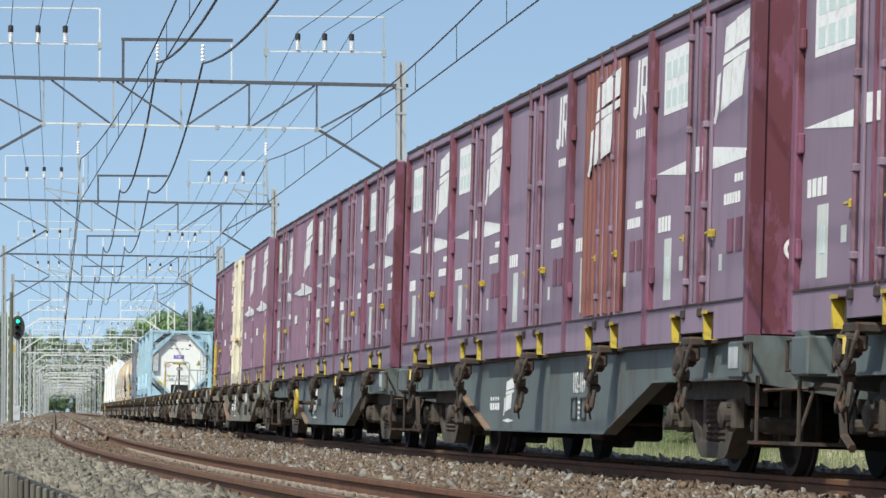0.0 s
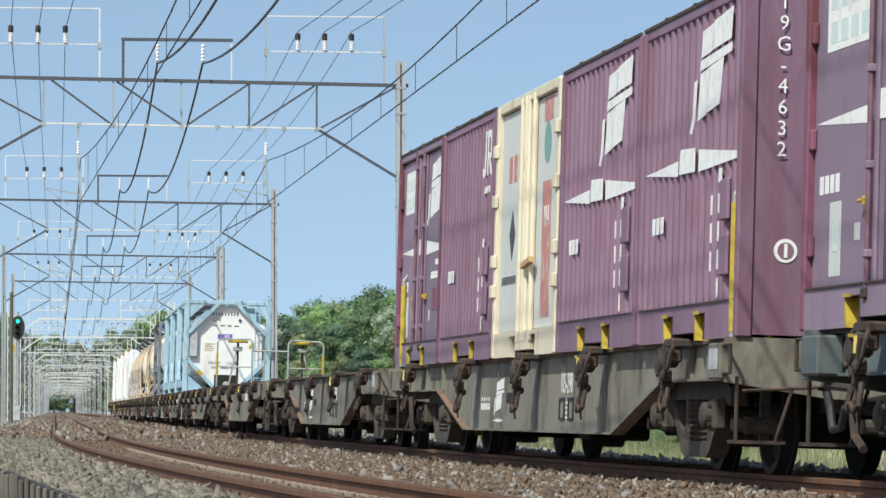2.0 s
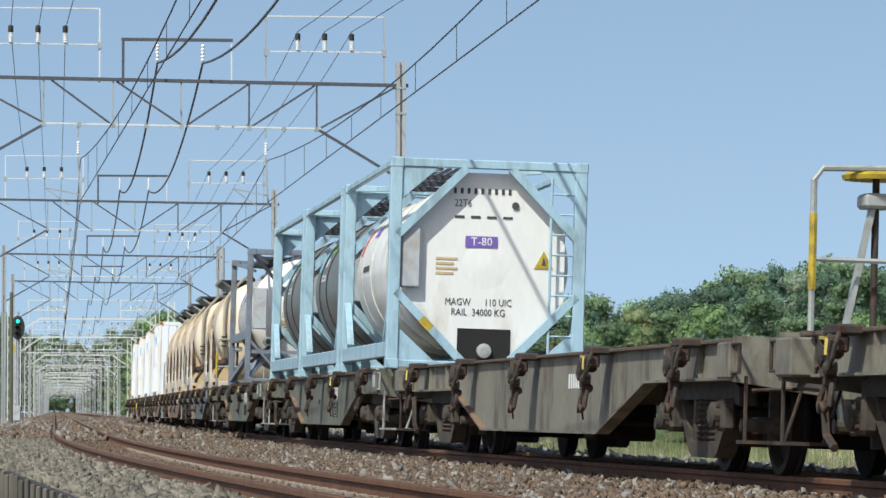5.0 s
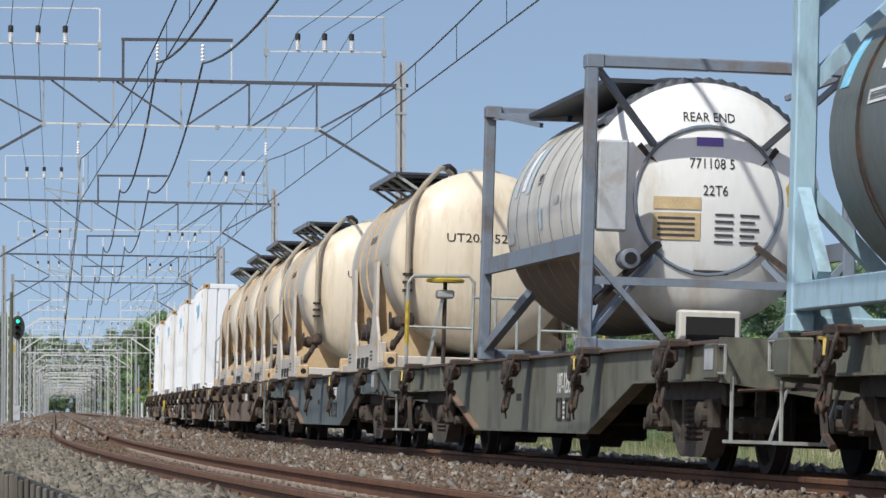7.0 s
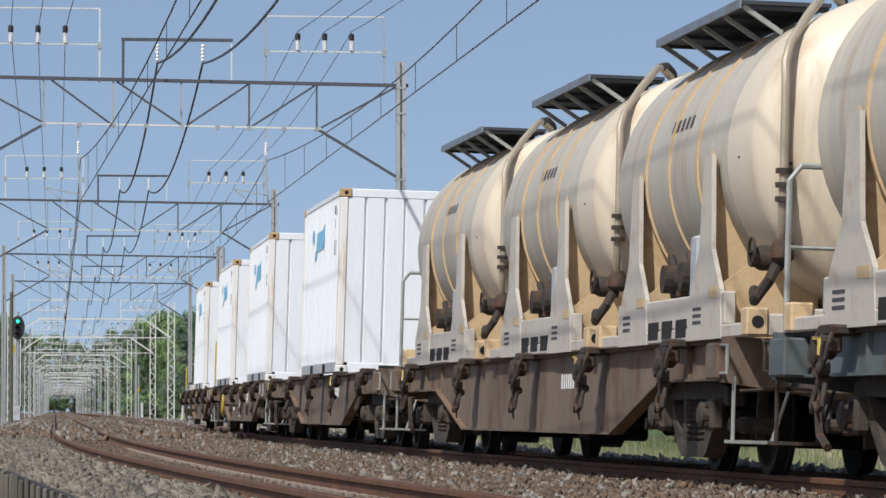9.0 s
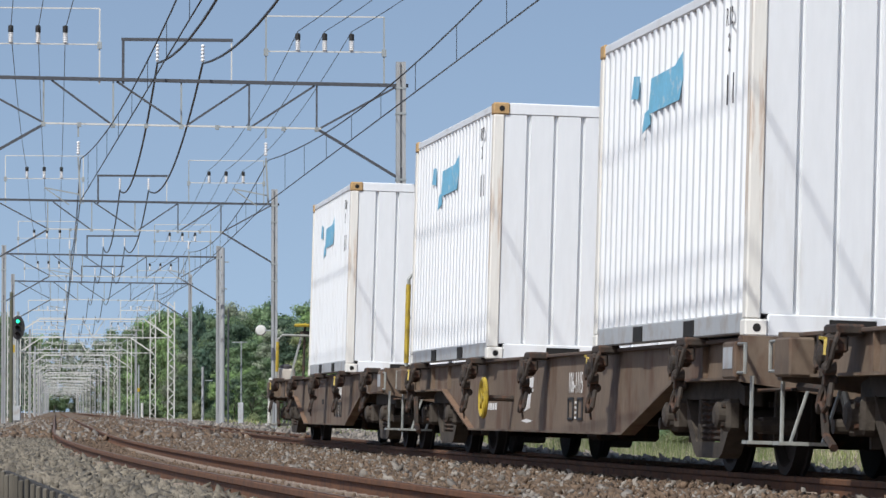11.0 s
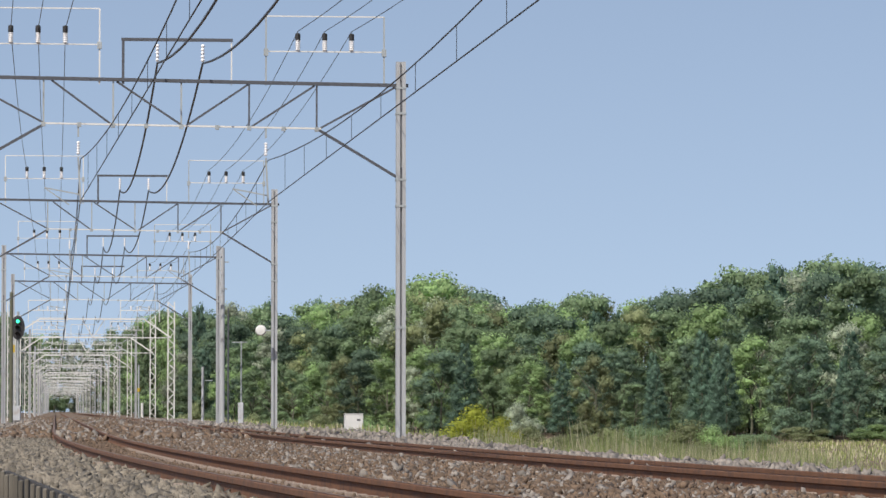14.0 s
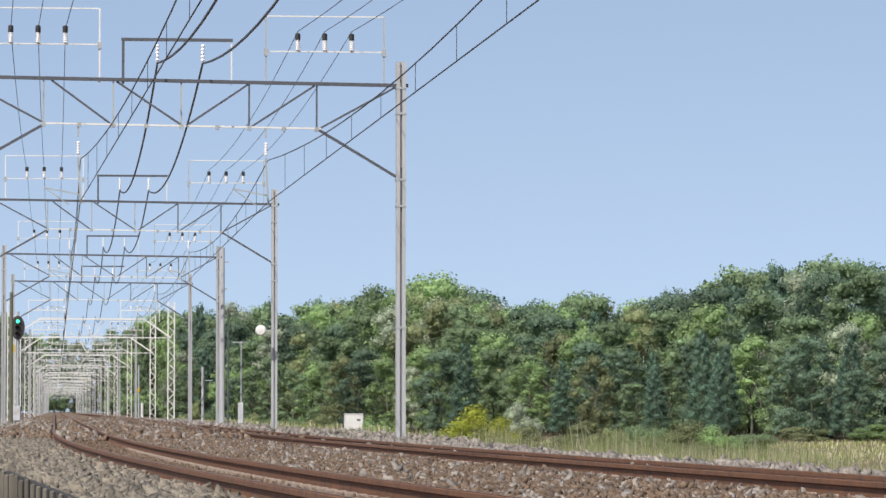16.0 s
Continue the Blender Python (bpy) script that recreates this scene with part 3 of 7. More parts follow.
def add_bogie(root, cx):
    g = Geo()
    g.chamfer(cx - 0.25, cx + 0.25, -0.95, 0.95, 0.5, 0.72, 0.02)
    g.box(cx - 1.0, cx + 1.0, -0.08, 0.08, 0.42, 0.55)
    bog = part("bogie", g, M_BOGIE, root, "dusty grey-brown bogie")
    for sd in (-1, 1):
        a, b = sorted((sd * 0.86, sd * 0.99))
        # cast frame: top member, bowed belly, two columns round the spring nest
        out = [(-1.22, 0.50), (-1.20, 0.64), (-0.9, 0.70), (-0.55, 0.69), (0.55, 0.69), (0.9, 0.70), (1.20, 0.64), (1.22, 0.50), (0.80, 0.55), (-0.80, 0.55)]
        frame_top = part("side_frame", Geo().prism([(cx + x, z) for x, z in out], "y", a, b), M_BOGIE, bog, "dusty cast side frame")
        bow = [(-1.02, 0.56), (-0.52, 0.15), (-0.40, 0.11), (0.40, 0.11), (0.52, 0.15), (1.02, 0.56), (0.84, 0.56), (0.44, 0.23), (-0.44, 0.23), (-0.84, 0.56)]
        part("belly", Geo().prism([(cx + x, z) for x, z in bow], "y", a - 0.01, b + 0.01), M_BOGIE, frame_top)
        for k in (-0.41, 0.41):
            part("column", Geo().chamfer(cx + k - 0.05, cx + k + 0.05, a + 0.005, b - 0.005, 0.2, 0.56, 0.012), M_BOGIE, frame_top)
        for w in (-0.95, 0.95):
            g = Geo().chamfer(cx + w - 0.13, cx + w + 0.13, *sorted((sd * 0.97, sd * 1.09)), 0.31, 0.55, 0.03)
            g.lathe([(0, 0.095), (sd * 0.05, 0.095), (sd * 0.07, 0.06), (sd * 0.07, 0.0001)], 16, "y", (cx + w, sd * 1.09, 0.43))
            box = part("axle_box", g, M_BOGIE, bog, "dusty axle box")
            for k in range(4 if sd < 0 else 0):
                an = math.pi / 4 + k * math.pi / 2
                part("bolt", Geo().lathe([(0, 0.02), (sd * 0.03, 0.02)], 6, "y", (cx + w + 0.10 * math.cos(an), sd * 1.09, 0.43 + 0.095 * math.sin(an))), M_GEAR, box)
            # brake hanger outside the wheel
            o = 0.60 if w > 0 else -0.60
            g = Geo().bar((cx + w + o, sd * 0.80, 0.74), (cx + w + o * 0.92, sd * 0.80, 0.22), 0.07, 0.05).chamfer(cx + w + o - 0.10, cx + w + o + 0.10, *sorted((sd * 0.72, sd * 0.96)), 0.30, 0.42, 0.02)
            g.rod((cx + w + o * 1.1, sd * 0.70, 0.36), (cx + w + o * 1.1, sd * 1.06, 0.36), 0.05, 10)
            part("brake_hanger", g, M_BOGIE, bog, "dusty brake hanger")
        for k in (-0.22, 0.0, 0.22):
            g = Geo().lathe([(0.235 + i * 0.022, 0.08 if i % 2 else 0.055) for i in range(15)], 12, "z", (cx + k, sd * 0.93, 0))
            part("spring", g, M_GEAR, bog)
    for w in (-0.95, 0.95):
        for sd in (-1, 1):
            y0 = sd * 0.50
            prof = [(y0, 0.15), (y0, 0.445), (y0 + sd * 0.03, 0.455), (y0 + sd * 0.04, 0.432), (y0 + sd * 0.125, 0.428), (y0 + sd * 0.125, 0.37), (y0 + sd * 0.06, 0.34),
                    (y0 + sd * 0.06, 0.16), (y0 + sd * 0.15, 0.12), (y0 + sd * 0.15, 0.02)]
            part("wheel", Geo().lathe(prof, 32, "y", (cx + w, 0, 0.43)), M_WHEEL, bog, "dark steel wheel", smooth=True)
            g = Geo().chamfer(cx + w + (-0.53 if w > 0 else 0.44), cx + w + (-0.44 if w > 0 else 0.53), *sorted((sd * 0.5, sd * 0.64)), 0.24, 0.56, 0.02)
            part("brake_block", g, M_GEAR, bog)
        part("brake_beam", Geo().chamfer(cx + w * 0.4 - 0.07, cx + w * 0.4 + 0.07, -0.78, 0.78, 0.20, 0.46, 0.02), M_GEAR, bog)
        part("axle", Geo().rod((cx + w, -1.0, 0.43), (cx + w, 1.0, 0.43), 0.07, 10), M_WHEEL, bog)
    return bog


def clamp_geo():
    """The dark twist-lock gear that hangs under the deck edge."""
    g = Geo()
    g.chamfer(-0.17, 0.15, -1.31, -1.12, 0.93, 1.0, 0.015)
    g.chamfer(-0.075, 0.02, -1.34, -1.22, 0.78, 0.94, 0.025)
    g.chamfer(0.07, 0.13, -1.34, -1.22, 0.82, 0.93, 0.015)
    g.tube([(-0.16, -1.30, 0.95), (-0.19, -1.34, 0.86), (-0.15, -1.36, 0.76), (-0.09, -1.36, 0.72)], 0.018, 6)
    g.tube([(0.16, -1.30, 0.94), (0.20, -1.33, 0.88), (0.19, -1.35, 0.78), (0.13, -1.36, 0.70)], 0.016, 6)
    g.lathe([(-1.385, 0.03), (-1.37, 0.065), (-1.30, 0.065)], 12, "y", (-0.03, 0, 0.80))
    g.lathe([(-1.385, 0.025), (-1.37, 0.045), (-1.30, 0.045)], 10, "y", (0.11, 0, 0.72))
    g.bar((-0.14, -1.33, 0.92), (-0.02, -1.34, 0.66), 0.05, 0.04)
    g.bar((0.13, -1.33, 0.90), (0.04, -1.34, 0.62), 0.045, 0.04)
    g.chamfer(-0.03, 0.07, -1.35, -1.26, 0.61, 0.68, 0.02)
    for x, z in ((-0.06, 0.62), (0.10, 0.62)):
        g.tube([(x, -1.32, z), (x * 1.5, -1.34, z - 0.07), (x * 1.6, -1.35, z - 0.13), (x * 0.8, -1.36, z - 0.17), (x * 0.2, -1.36, z - 0.12)], 0.02, 6)
    g.tube([(0.02, -1.33, 0.61), (0.035, -1.34, 0.52), (0.01, -1.34, 0.44), (0.03, -1.335, 0.38)], 0.010, 5)
    return g


def wagon(body, belly_half=3.35):
    root = new("container_wagon")
    step = M_GEAR if body in (M_W_BLUE, M_W_GREY) else M_HANDRAIL
    sill = [(-9.3, 0.70), (-belly_half - 2.15, 0.70), (-belly_half, 0.28), (belly_half, 0.28), (belly_half + 2.15, 0.70), (9.3, 0.70)]
    for sd in (-1, 1):
        g = Geo().prism([(-9.3, 0.95)] + sill + [(9.3, 0.95)], "y", *sorted((sd * 1.08, sd * 1.10)))
        web = part("side_sill", g, body, root, "fish-bellied steel side sill")
        a, b = sorted((sd * 1.04, sd * 1.16))
        g = Geo()
        for (xa, za), (xb, zb) in zip(sill, sill[1:]):
            if abs(za - zb) < 0.01:
                g.prism([(xa, za - 0.02), (xb, zb - 0.02), (xb, zb), (xa, za)], "y", a, b)
        part("lower_flange", g, body, web)
        for (xa, za), (xb, zb) in zip(sill, sill[1:]):
            if abs(za - zb) > 0.01:
                g = Geo().prism([(xa, za - 0.02), (xb, zb - 0.02), (xb, zb), (xa, za)], "y", a, b)
                part("sloping_flange", g, M_RUSTY if xa < 0 else body, web, "rust-stained sloping flange" if xa < 0 else "sloping flange")
        part("top_flange", Geo().chamfer(-9.3, 9.3, *sorted((sd * 1.02, sd * 1.15)), 0.95, 0.98, 0.006), M_GEAR if body == M_W_BLUE else M_DECKEDGE, web)
        ribs = [-8.8, -7.5, -6.2, 6.2, 7.5, 8.8]
        for x in ribs:
            part("rib", Geo().box(x - 0.012, x + 0.012, *sorted((sd * 1.10, sd * 1.14)), 0.70, 0.95), body, web)
    part("centre_sill", Geo().box(-9.3, 9.3, -0.22, 0.22, 0.55, 0.94), body, root)
    for i in range(17):
        x = -9.0 + i * 1.125
        part("cross_beam", Geo().box(x - 0.05, x + 0.05, -1.08, 1.08, 0.78, 0.945), body, root)
    part("floor_plate", Geo().box(-9.2, 9.2, -1.02, 1.02, 0.946, 0.966), body, root)
    for e in (-1, 1):
        g = Geo().prism([(-1.26, 0.98), (1.26, 0.98), (1.26, 0.66), (0.5, 0.56), (-0.5, 0.56), (-1.26, 0.66)], "x", *sorted((e * 9.3, e * 9.42)))
        part("headstock", g, body, root)
        g = Geo().chamfer(*sorted((e * 9.4, e * 9.95)), -0.12, 0.12, 0.72, 0.98, 0.02)
        g.chamfer(*sorted((e * 9.85, e * 10.2)), -0.18, 0.16, 0.68, 1.02, 0.04)
        part("coupler", g, M_GEAR, root, "rusty automatic coupler")
        for y in (-0.55, 0.5):
            part("brake_hose", Geo().tube([(e * 9.42, y, 0.66), (e * 9.6, y, 0.5), (e * 9.7, y, 0.34), (e * 9.95, y, 0.36), (e * 10.05, y, 0.5)], 0.03, 7), M_BLACK, root)
        for y in (-1.0, 1.0):
            o, i = y * 1.20, y * 0.80
            g = Geo().tube([(e * 9.5, o, 0.70), (e * 9.5, o, 0.24)], 0.015, 6).tube([(e * 9.5, i, 0.62), (e * 9.5, y * 0.92, 0.24)], 0.013, 6)
            g.box(*sorted((e * 9.40, e * 9.58)), *sorted((y * 1.24, y * 0.86)), 0.228, 0.252)
            part("foot_step", g, step, root, "worn steel foot step")
            g = Geo().tube([(e * 9.36, y * 1.27, 0.72), (e * 9.58, y * 1.27, 0.72), (e * 9.58, y * 1.27, 0.92), (e * 9.36, y * 1.27, 0.92)], 0.014, 6)
            part("grab_iron", g, step, root, "worn steel grab iron")
            part("corner_plate", Geo().chamfer(*sorted((e * 8.95, e * 9.36)), *sorted((y * 1.30, y * 1.12)), 0.68, 0.94, 0.015), body, root)
            part("uncoupling_rod", Geo().tube([(e * 9.46, y * 1.15, 0.60), (e * 9.52, y * 0.6, 0.64), (e * 9.6, y * 0.2, 0.86)], 0.014, 6), M_GEAR, root)
        part("draft_gear", Geo().chamfer(*sorted((e * 8.2, e * 9.3)), -0.36, 0.36, 0.46, 0.93, 0.02), M_GEAR, root)
    add_bogie(root, 7.1)
    add_bogie(root, -7.1)
    # brake gear under the belly
    g = Geo().lathe([(-0.55, 0.05), (-0.5, 0.2), (0.5, 0.2), (0.55, 0.05)], 14, "x", (1.4, 0.45, 0.42))
    part("air_tank", g, M_GEAR, root, smooth=True)
    g = Geo().chamfer(-1.0, -0.4, -0.5, 0.1, 0.2, 0.6, 0.03)
    part("brake_cylinder", g, M_GEAR, root)
    part("brake_rod", Geo().rod((-6.2, -0.3, 0.36), (6.2, -0.3, 0.36), 0.02, 6), M_GEAR, root)
    for x in ((-7.9, -4.1, -0.1, 3.7, 7.5) if belly_half < 4 else (-7.9, -3.5, 0.3, 3.9, 7.5)):
        for sd in (0, 180):
            c = part("twist_lock", clamp_geo(), M_GEAR, root, "dark greasy container lock")
            c.matrix_basis = pose(-x if sd else x, 0, 0, 0, 0, sd)
    for x in (-7.85, 3.78):
        part("lock_lever", Geo().bar((x, -1.35, 0.90), (x + 0.03, -1.36, 0.80), 0.022, 0.02).bar((x - 0.16, -1.345, 0.915), (x, -1.35, 0.905), 0.018, 0.018), M_YELLOW, root, "yellow lock lever")
    # side pipework
    g = Geo().tube([(-9.2, -1.16, 0.62), (-8.6, -1.16, 0.6), (-8.5, -1.16, 0.3), (-8.3, -1.16, 0.22)], 0.03, 6)
    part("pipe", g, M_GEAR, root)
    return root


def side_marks(root, number, full, at=-2.55):
    """Painted number and two card frames; on some wagons also writing, a white operator mark and a lifting hole."""
    lettering("number", number, 0.27, M_WHITE, root, pose(1.80, -1.104, 0.70, 90), "white painted running number", squash=0.72)
    for x in (1.58, 2.06):
        g = Geo()
        for a, b, c, d in ((-0.14, 0.14, 0.38, 0.40), (-0.14, 0.14, 0.56, 0.58), (-0.14, -0.11, 0.38, 0.58), (0.11, 0.14, 0.38, 0.58)):
            g.box(x + a, x + b, -1.112, -1.100, c, d)
        part("card_holder", g, M_BLACK, root)
    for i in range(4):
        near_plate("writing_bar", 1.78, 1.86, 0.39 + i * 0.045, 0.41 + i * 0.045, 1.101, M_WHITE, root)
    near_plate("corner_label", 9.0, 9.3, 0.75, 0.90, 1.301, M_ISO_FOOT, root, "scuffed pale label")
    if not full:
        part("lifting_hole", Geo().box(-0.95, -0.65, -1.104, -1.100, 0.56, 0.63), M_HOLE, root)
        return
    for k in range(4):
        x = -3.42 + k * 0.16
        near_plate("writing_bar", x, x + 0.11, 0.47, 0.54, 1.101, M_WHITE, root)
        near_plate("writing_bar", x + 0.02, x + 0.08, 0.565, 0.60, 1.101, M_WHITE, root)
    mark_logo(root, at, 0.46, 0.32, 1.101)
    part("white_dash", Geo().prism([(at - 0.05, 0.365), (at + 0.3, 0.385), (at + 0.65, 0.365), (at + 0.3, 0.345)], "y", -1.104, -1.101), M_WHITE, root)
    if at < -2:
        part("lifting_hole", Geo().box(-1.72, -1.28, -1.106, -1.100, 0.54, 0.64), M_HOLE, root)


def end_rails(root, e):
    """A railing across the end with two upright brake spindles."""
    x = e * 9.05
    for sd in (-1, 1):
        g = Geo().tube([(x - e * 0.15, sd * 1.18, 0.98), (x - e * 0.15, sd * 1.18, 1.97), (x - e * 0.15, sd * 1.12, 2.05), (x - e * 0.15, sd * 0.46, 2.07), (x - e * 0.15, sd * 0.4, 2.0), (x - e * 0.15, sd * 0.4, 0.98)], 0.022, 7)
        part("end_railing", g, M_HANDRAIL, root, "grey tubular end railing")
        part("yellow_sleeve", Geo().rod((x - e * 0.15, sd * 1.18, 1.25), (x - e * 0.15, sd * 1.18, 1.75), 0.027, 8), M_YELLOW, root)
        part("brake_spindle", Geo().rod((x, sd * 0.72, 0.98), (x, sd * 0.72, 2.0), 0.025, 8), M_GEAR, root)
        part("spindle_stay", Geo().bar((x - e * 0.02, sd * 0.92, 0.98), (x - e * 0.02, sd * 0.74, 1.85), 0.09, 0.03), M_HANDRAIL, root)
        part("spindle_box", Geo().chamfer(x - 0.12, x + 0.12, sd * 0.72 - 0.1, sd * 0.72 + 0.1, 1.80, 1.90, 0.02), M_HANDRAIL, root)
        part("mid_rail", Geo().rod((x - e * 0.15, sd * 1.18, 1.45), (x - e * 0.15, sd * 0.4, 1.45), 0.018, 6), M_HANDRAIL, root)
        part("brake_wheel", Geo().lathe([(2.0, 0.19), (1.99, 0.22), (2.02, 0.23), (2.04, 0.2), (2.03, 0.05), (2.06, 0.0)], 20, "z", (x, sd * 0.72, 0)), M_YELLOW, root, "flat yellow brake wheel", smooth=True)
    part("end_railing", Geo().rod((x - e * 0.15, -0.4, 1.82), (x - e * 0.15, 0.4, 1.82), 0.02, 7), M_HANDRAIL, root)
    for y in (-0.13, 0.13):
        part("railing_post", Geo().rod((x - e * 0.15, y, 0.98), (x - e * 0.15, y, 1.82), 0.018, 6), M_HANDRAIL, root)


def tail_rails(root, e):
    """The low railing, brake spindle and pale box at the tail of the train."""
    x = e * 8.9
    g = Geo().tube([(x, -1.18, 0.98), (x, -1.18, 1.66), (x, -1.10, 1.74), (x, 1.10, 1.74), (x, 1.18, 1.66), (x, 1.18, 0.98)], 0.02, 7)
    part("end_railing", g, M_HANDRAIL, root, "grey tubular end railing")
    part("yellow_sleeve", Geo().rod((x, -1.18, 1.12), (x, -1.18, 1.62), 0.027, 8), M_YELLOW, root)
    for y in (-0.34, 0.34):
        part("railing_post", Geo().rod((x, y, 0.98), (x, y, 1.74), 0.018, 6), M_HANDRAIL, root)
    part("brake_spindle", Geo().rod((x - 0.1, -0.72, 0.98), (x - 0.1, -0.72, 1.9), 0.022, 8), M_GEAR, root)
    part("spindle_stay", Geo().bar((x - 0.12, -0.95, 0.98), (x - 0.12, -0.76, 1.78), 0.10, 0.03), M_HANDRAIL, root)
    part("spindle_box", Geo().chamfer(x - 0.18, x - 0.02, -0.80, -0.64, 1.74, 1.82, 0.02), M_GEAR, root)
    part("brake_wheel", Geo().lathe([(1.9, 0.15), (1.89, 0.18), (1.92, 0.19), (1.94, 0.16), (1.93, 0.05), (1.96, 0.0)], 20, "z", (x - 0.1, -0.72, 0)), M_YELLOW, root, "flat yellow brake wheel", smooth=True)


def corner_rails(root, e, high=2.1, bright=True):
    x = e * 9.3
    g = Geo().tube([(x, -1.2, 0.98), (x, -1.2, high - 0.1), (x, -1.12, high), (x, -0.75, high), (x, -0.68, high - 0.08), (x, -0.68, 0.98)], 0.022, 7)
    part("corner_railing", g, M_HANDRAIL, root, "grey tubular corner railing")
    part("mid_rail", Geo().rod((x, -1.2, 1.55), (x, -0.68, 1.55), 0.016, 6), M_HANDRAIL, root)
    if not bright:
        return
    part("yellow_sleeve", Geo().rod((x, -1.2, 1.02), (x, -1.2, high - 0.16), 0.03, 8), M_YELLOW, root, "yellow painted post")
    part("yellow_bar", Geo().tube([(x + e * 0.06, -0.95, 0.98), (x + e * 0.06, -0.95, high - 0.45), (x + e * 0.06, -0.75, high - 0.38), (x + e * 0.06, -0.72, high - 0.2)], 0.026, 7), M_YELLOW, root, "yellow tubular bar")


def side_wheel(root, x):
    """The spoked yellow hand-brake wheel on the side sill."""
    hub = Geo().lathe([(0, 0.05), (0.05, 0.05)], 10, "y", (x, -1.42, 0.58))
    ring = [(x + 0.18 * math.cos(a * math.pi / 10), -1.40, 0.58 + 0.18 * math.sin(a * math.pi / 10)) for a in range(20)]
    hub.tube(ring, 0.026, 6, closed=True)
    for k in range(5):
        a = k * 2 * math.pi / 5
        hub.bar((x, -1.40, 0.58), (x + 0.17 * math.cos(a), -1.40, 0.58 + 0.17 * math.sin(a)), 0.035, 0.02)
    w = part("hand_brake_wheel", hub, M_YELLOW, root, "yellow spoked hand-brake wheel", smooth=True)
    part("spindle", Geo().rod((x, -1.4, 0.58), (x, -1.1, 0.58), 0.03, 8), M_GEAR, root)


CENTRES = [11.5, 31.7, 52.1, 73.2, 93.75, 114.1, 134.2, 155.0, 175.5, 196.0, 216.3, 236.7, 256.6, 277.0]
PAINT = [M_W_BLUE, M_W_BLUE, M_W_BLUE, M_W_GREY, M_W_GREY, M_W_GREY, M_W_GREY, M_W_OLIVE, M_W_OLIVE, M_W_BLUE, M_W_BROWN, M_W_BROWN, M_W_BROWN, M_W_BROWN]
NUMBERS = ["103-112", "102-169", "103-169", "105-298", "107-602", "107-189", "107-850", "107-1530", "107-1253", "107-1601", "106-808", "107-954", "106-1115", "107-1004"]
WORDS = {M_W_BLUE: "blue-grey painted", M_W_GREY: "dusty grey", M_W_OLIVE: "olive-grey", M_W_BROWN: "rusty brown-grey"}
READ = {1, 2, 3, 4, 7, 8, 9, 12, 13}
MOVES, BASES = [], {}
rng = random.Random(11)
for i, (c, paint) in enumerate(zip(CENTRES, PAINT)):
    half = 4.35 if i in (3, 10, 12) else 3.35
    key = (paint, half)
    if key not in BASES:
        root = BASES[key] = wagon(paint, half)
    else:
        root = copy_thing(BASES[key], Matrix())
    MOVES.append((root, c, 0.0, 0.0))
    tagged(root, WORDS[paint] + " flat container wagon " + ("running empty" if 4 <= i <= 6 else "loaded with containers" if i < 4 or i > 10 else "loaded with tank containers"), "freight wagon", "wagons of the train")
for i, (root, c, dx, z) in enumerate(list(MOVES)):
    if i in READ:
        side_marks(root, NUMBERS[i], i in (1, 2, 3, 4, 12), -1.2 if i == 12 else -2.55)
    else:
        g = Geo()
        for k in range(6):
            g.box(1.6 + k * 0.12, 1.67 + k * 0.12, -1.104, -1.101, 0.66, 0.79)
        part("number_bars", g, M_WHITE, root)
    if i in (5, 8):
        end_rails(root, -1)
    if i in (3,):
        corner_rails(root, 1)
        corner_rails(root, -1)
    if i in (9, 10, 12):
        corner_rails(root, -1, 2.1, i == 12)
    if i in (2, 12):
        side_wheel(root, -2.1 if i == 2 else -1.75)
tail = MOVES[-1][0]
tail_rails(tail, -1)
part("tail_step", Geo().tube([(-9.46, -1.24, 1.0), (-9.52, -1.24, 0.9), (-9.52, -1.24, 0.24)], 0.03, 7).tube([(-9.46, -0.98, 0.7), (-9.52, -0.98, 0.24)], 0.02, 6).box(-9.62, -9.42, -1.30, -0.90, 0.21, 0.245), M_PALE, tail, "pale painted tail step")
part("tail_box", Geo().chamfer(-9.2, -8.98, -1.16, -0.86, 0.96, 1.18, 0.03), M_SADDLE, tail, "pale box on the end beam")
part("tail_lamp", Geo().lathe([(1.17, 0.1), (1.22, 0.1), (1.25, 0.05)], 12, "z", (-9.09, -1.01, 0)), M_INK, tail)


# ---------- twelve-foot containers ----------
HALF, SIDE, TALL = 1.9, 1.21, 2.53


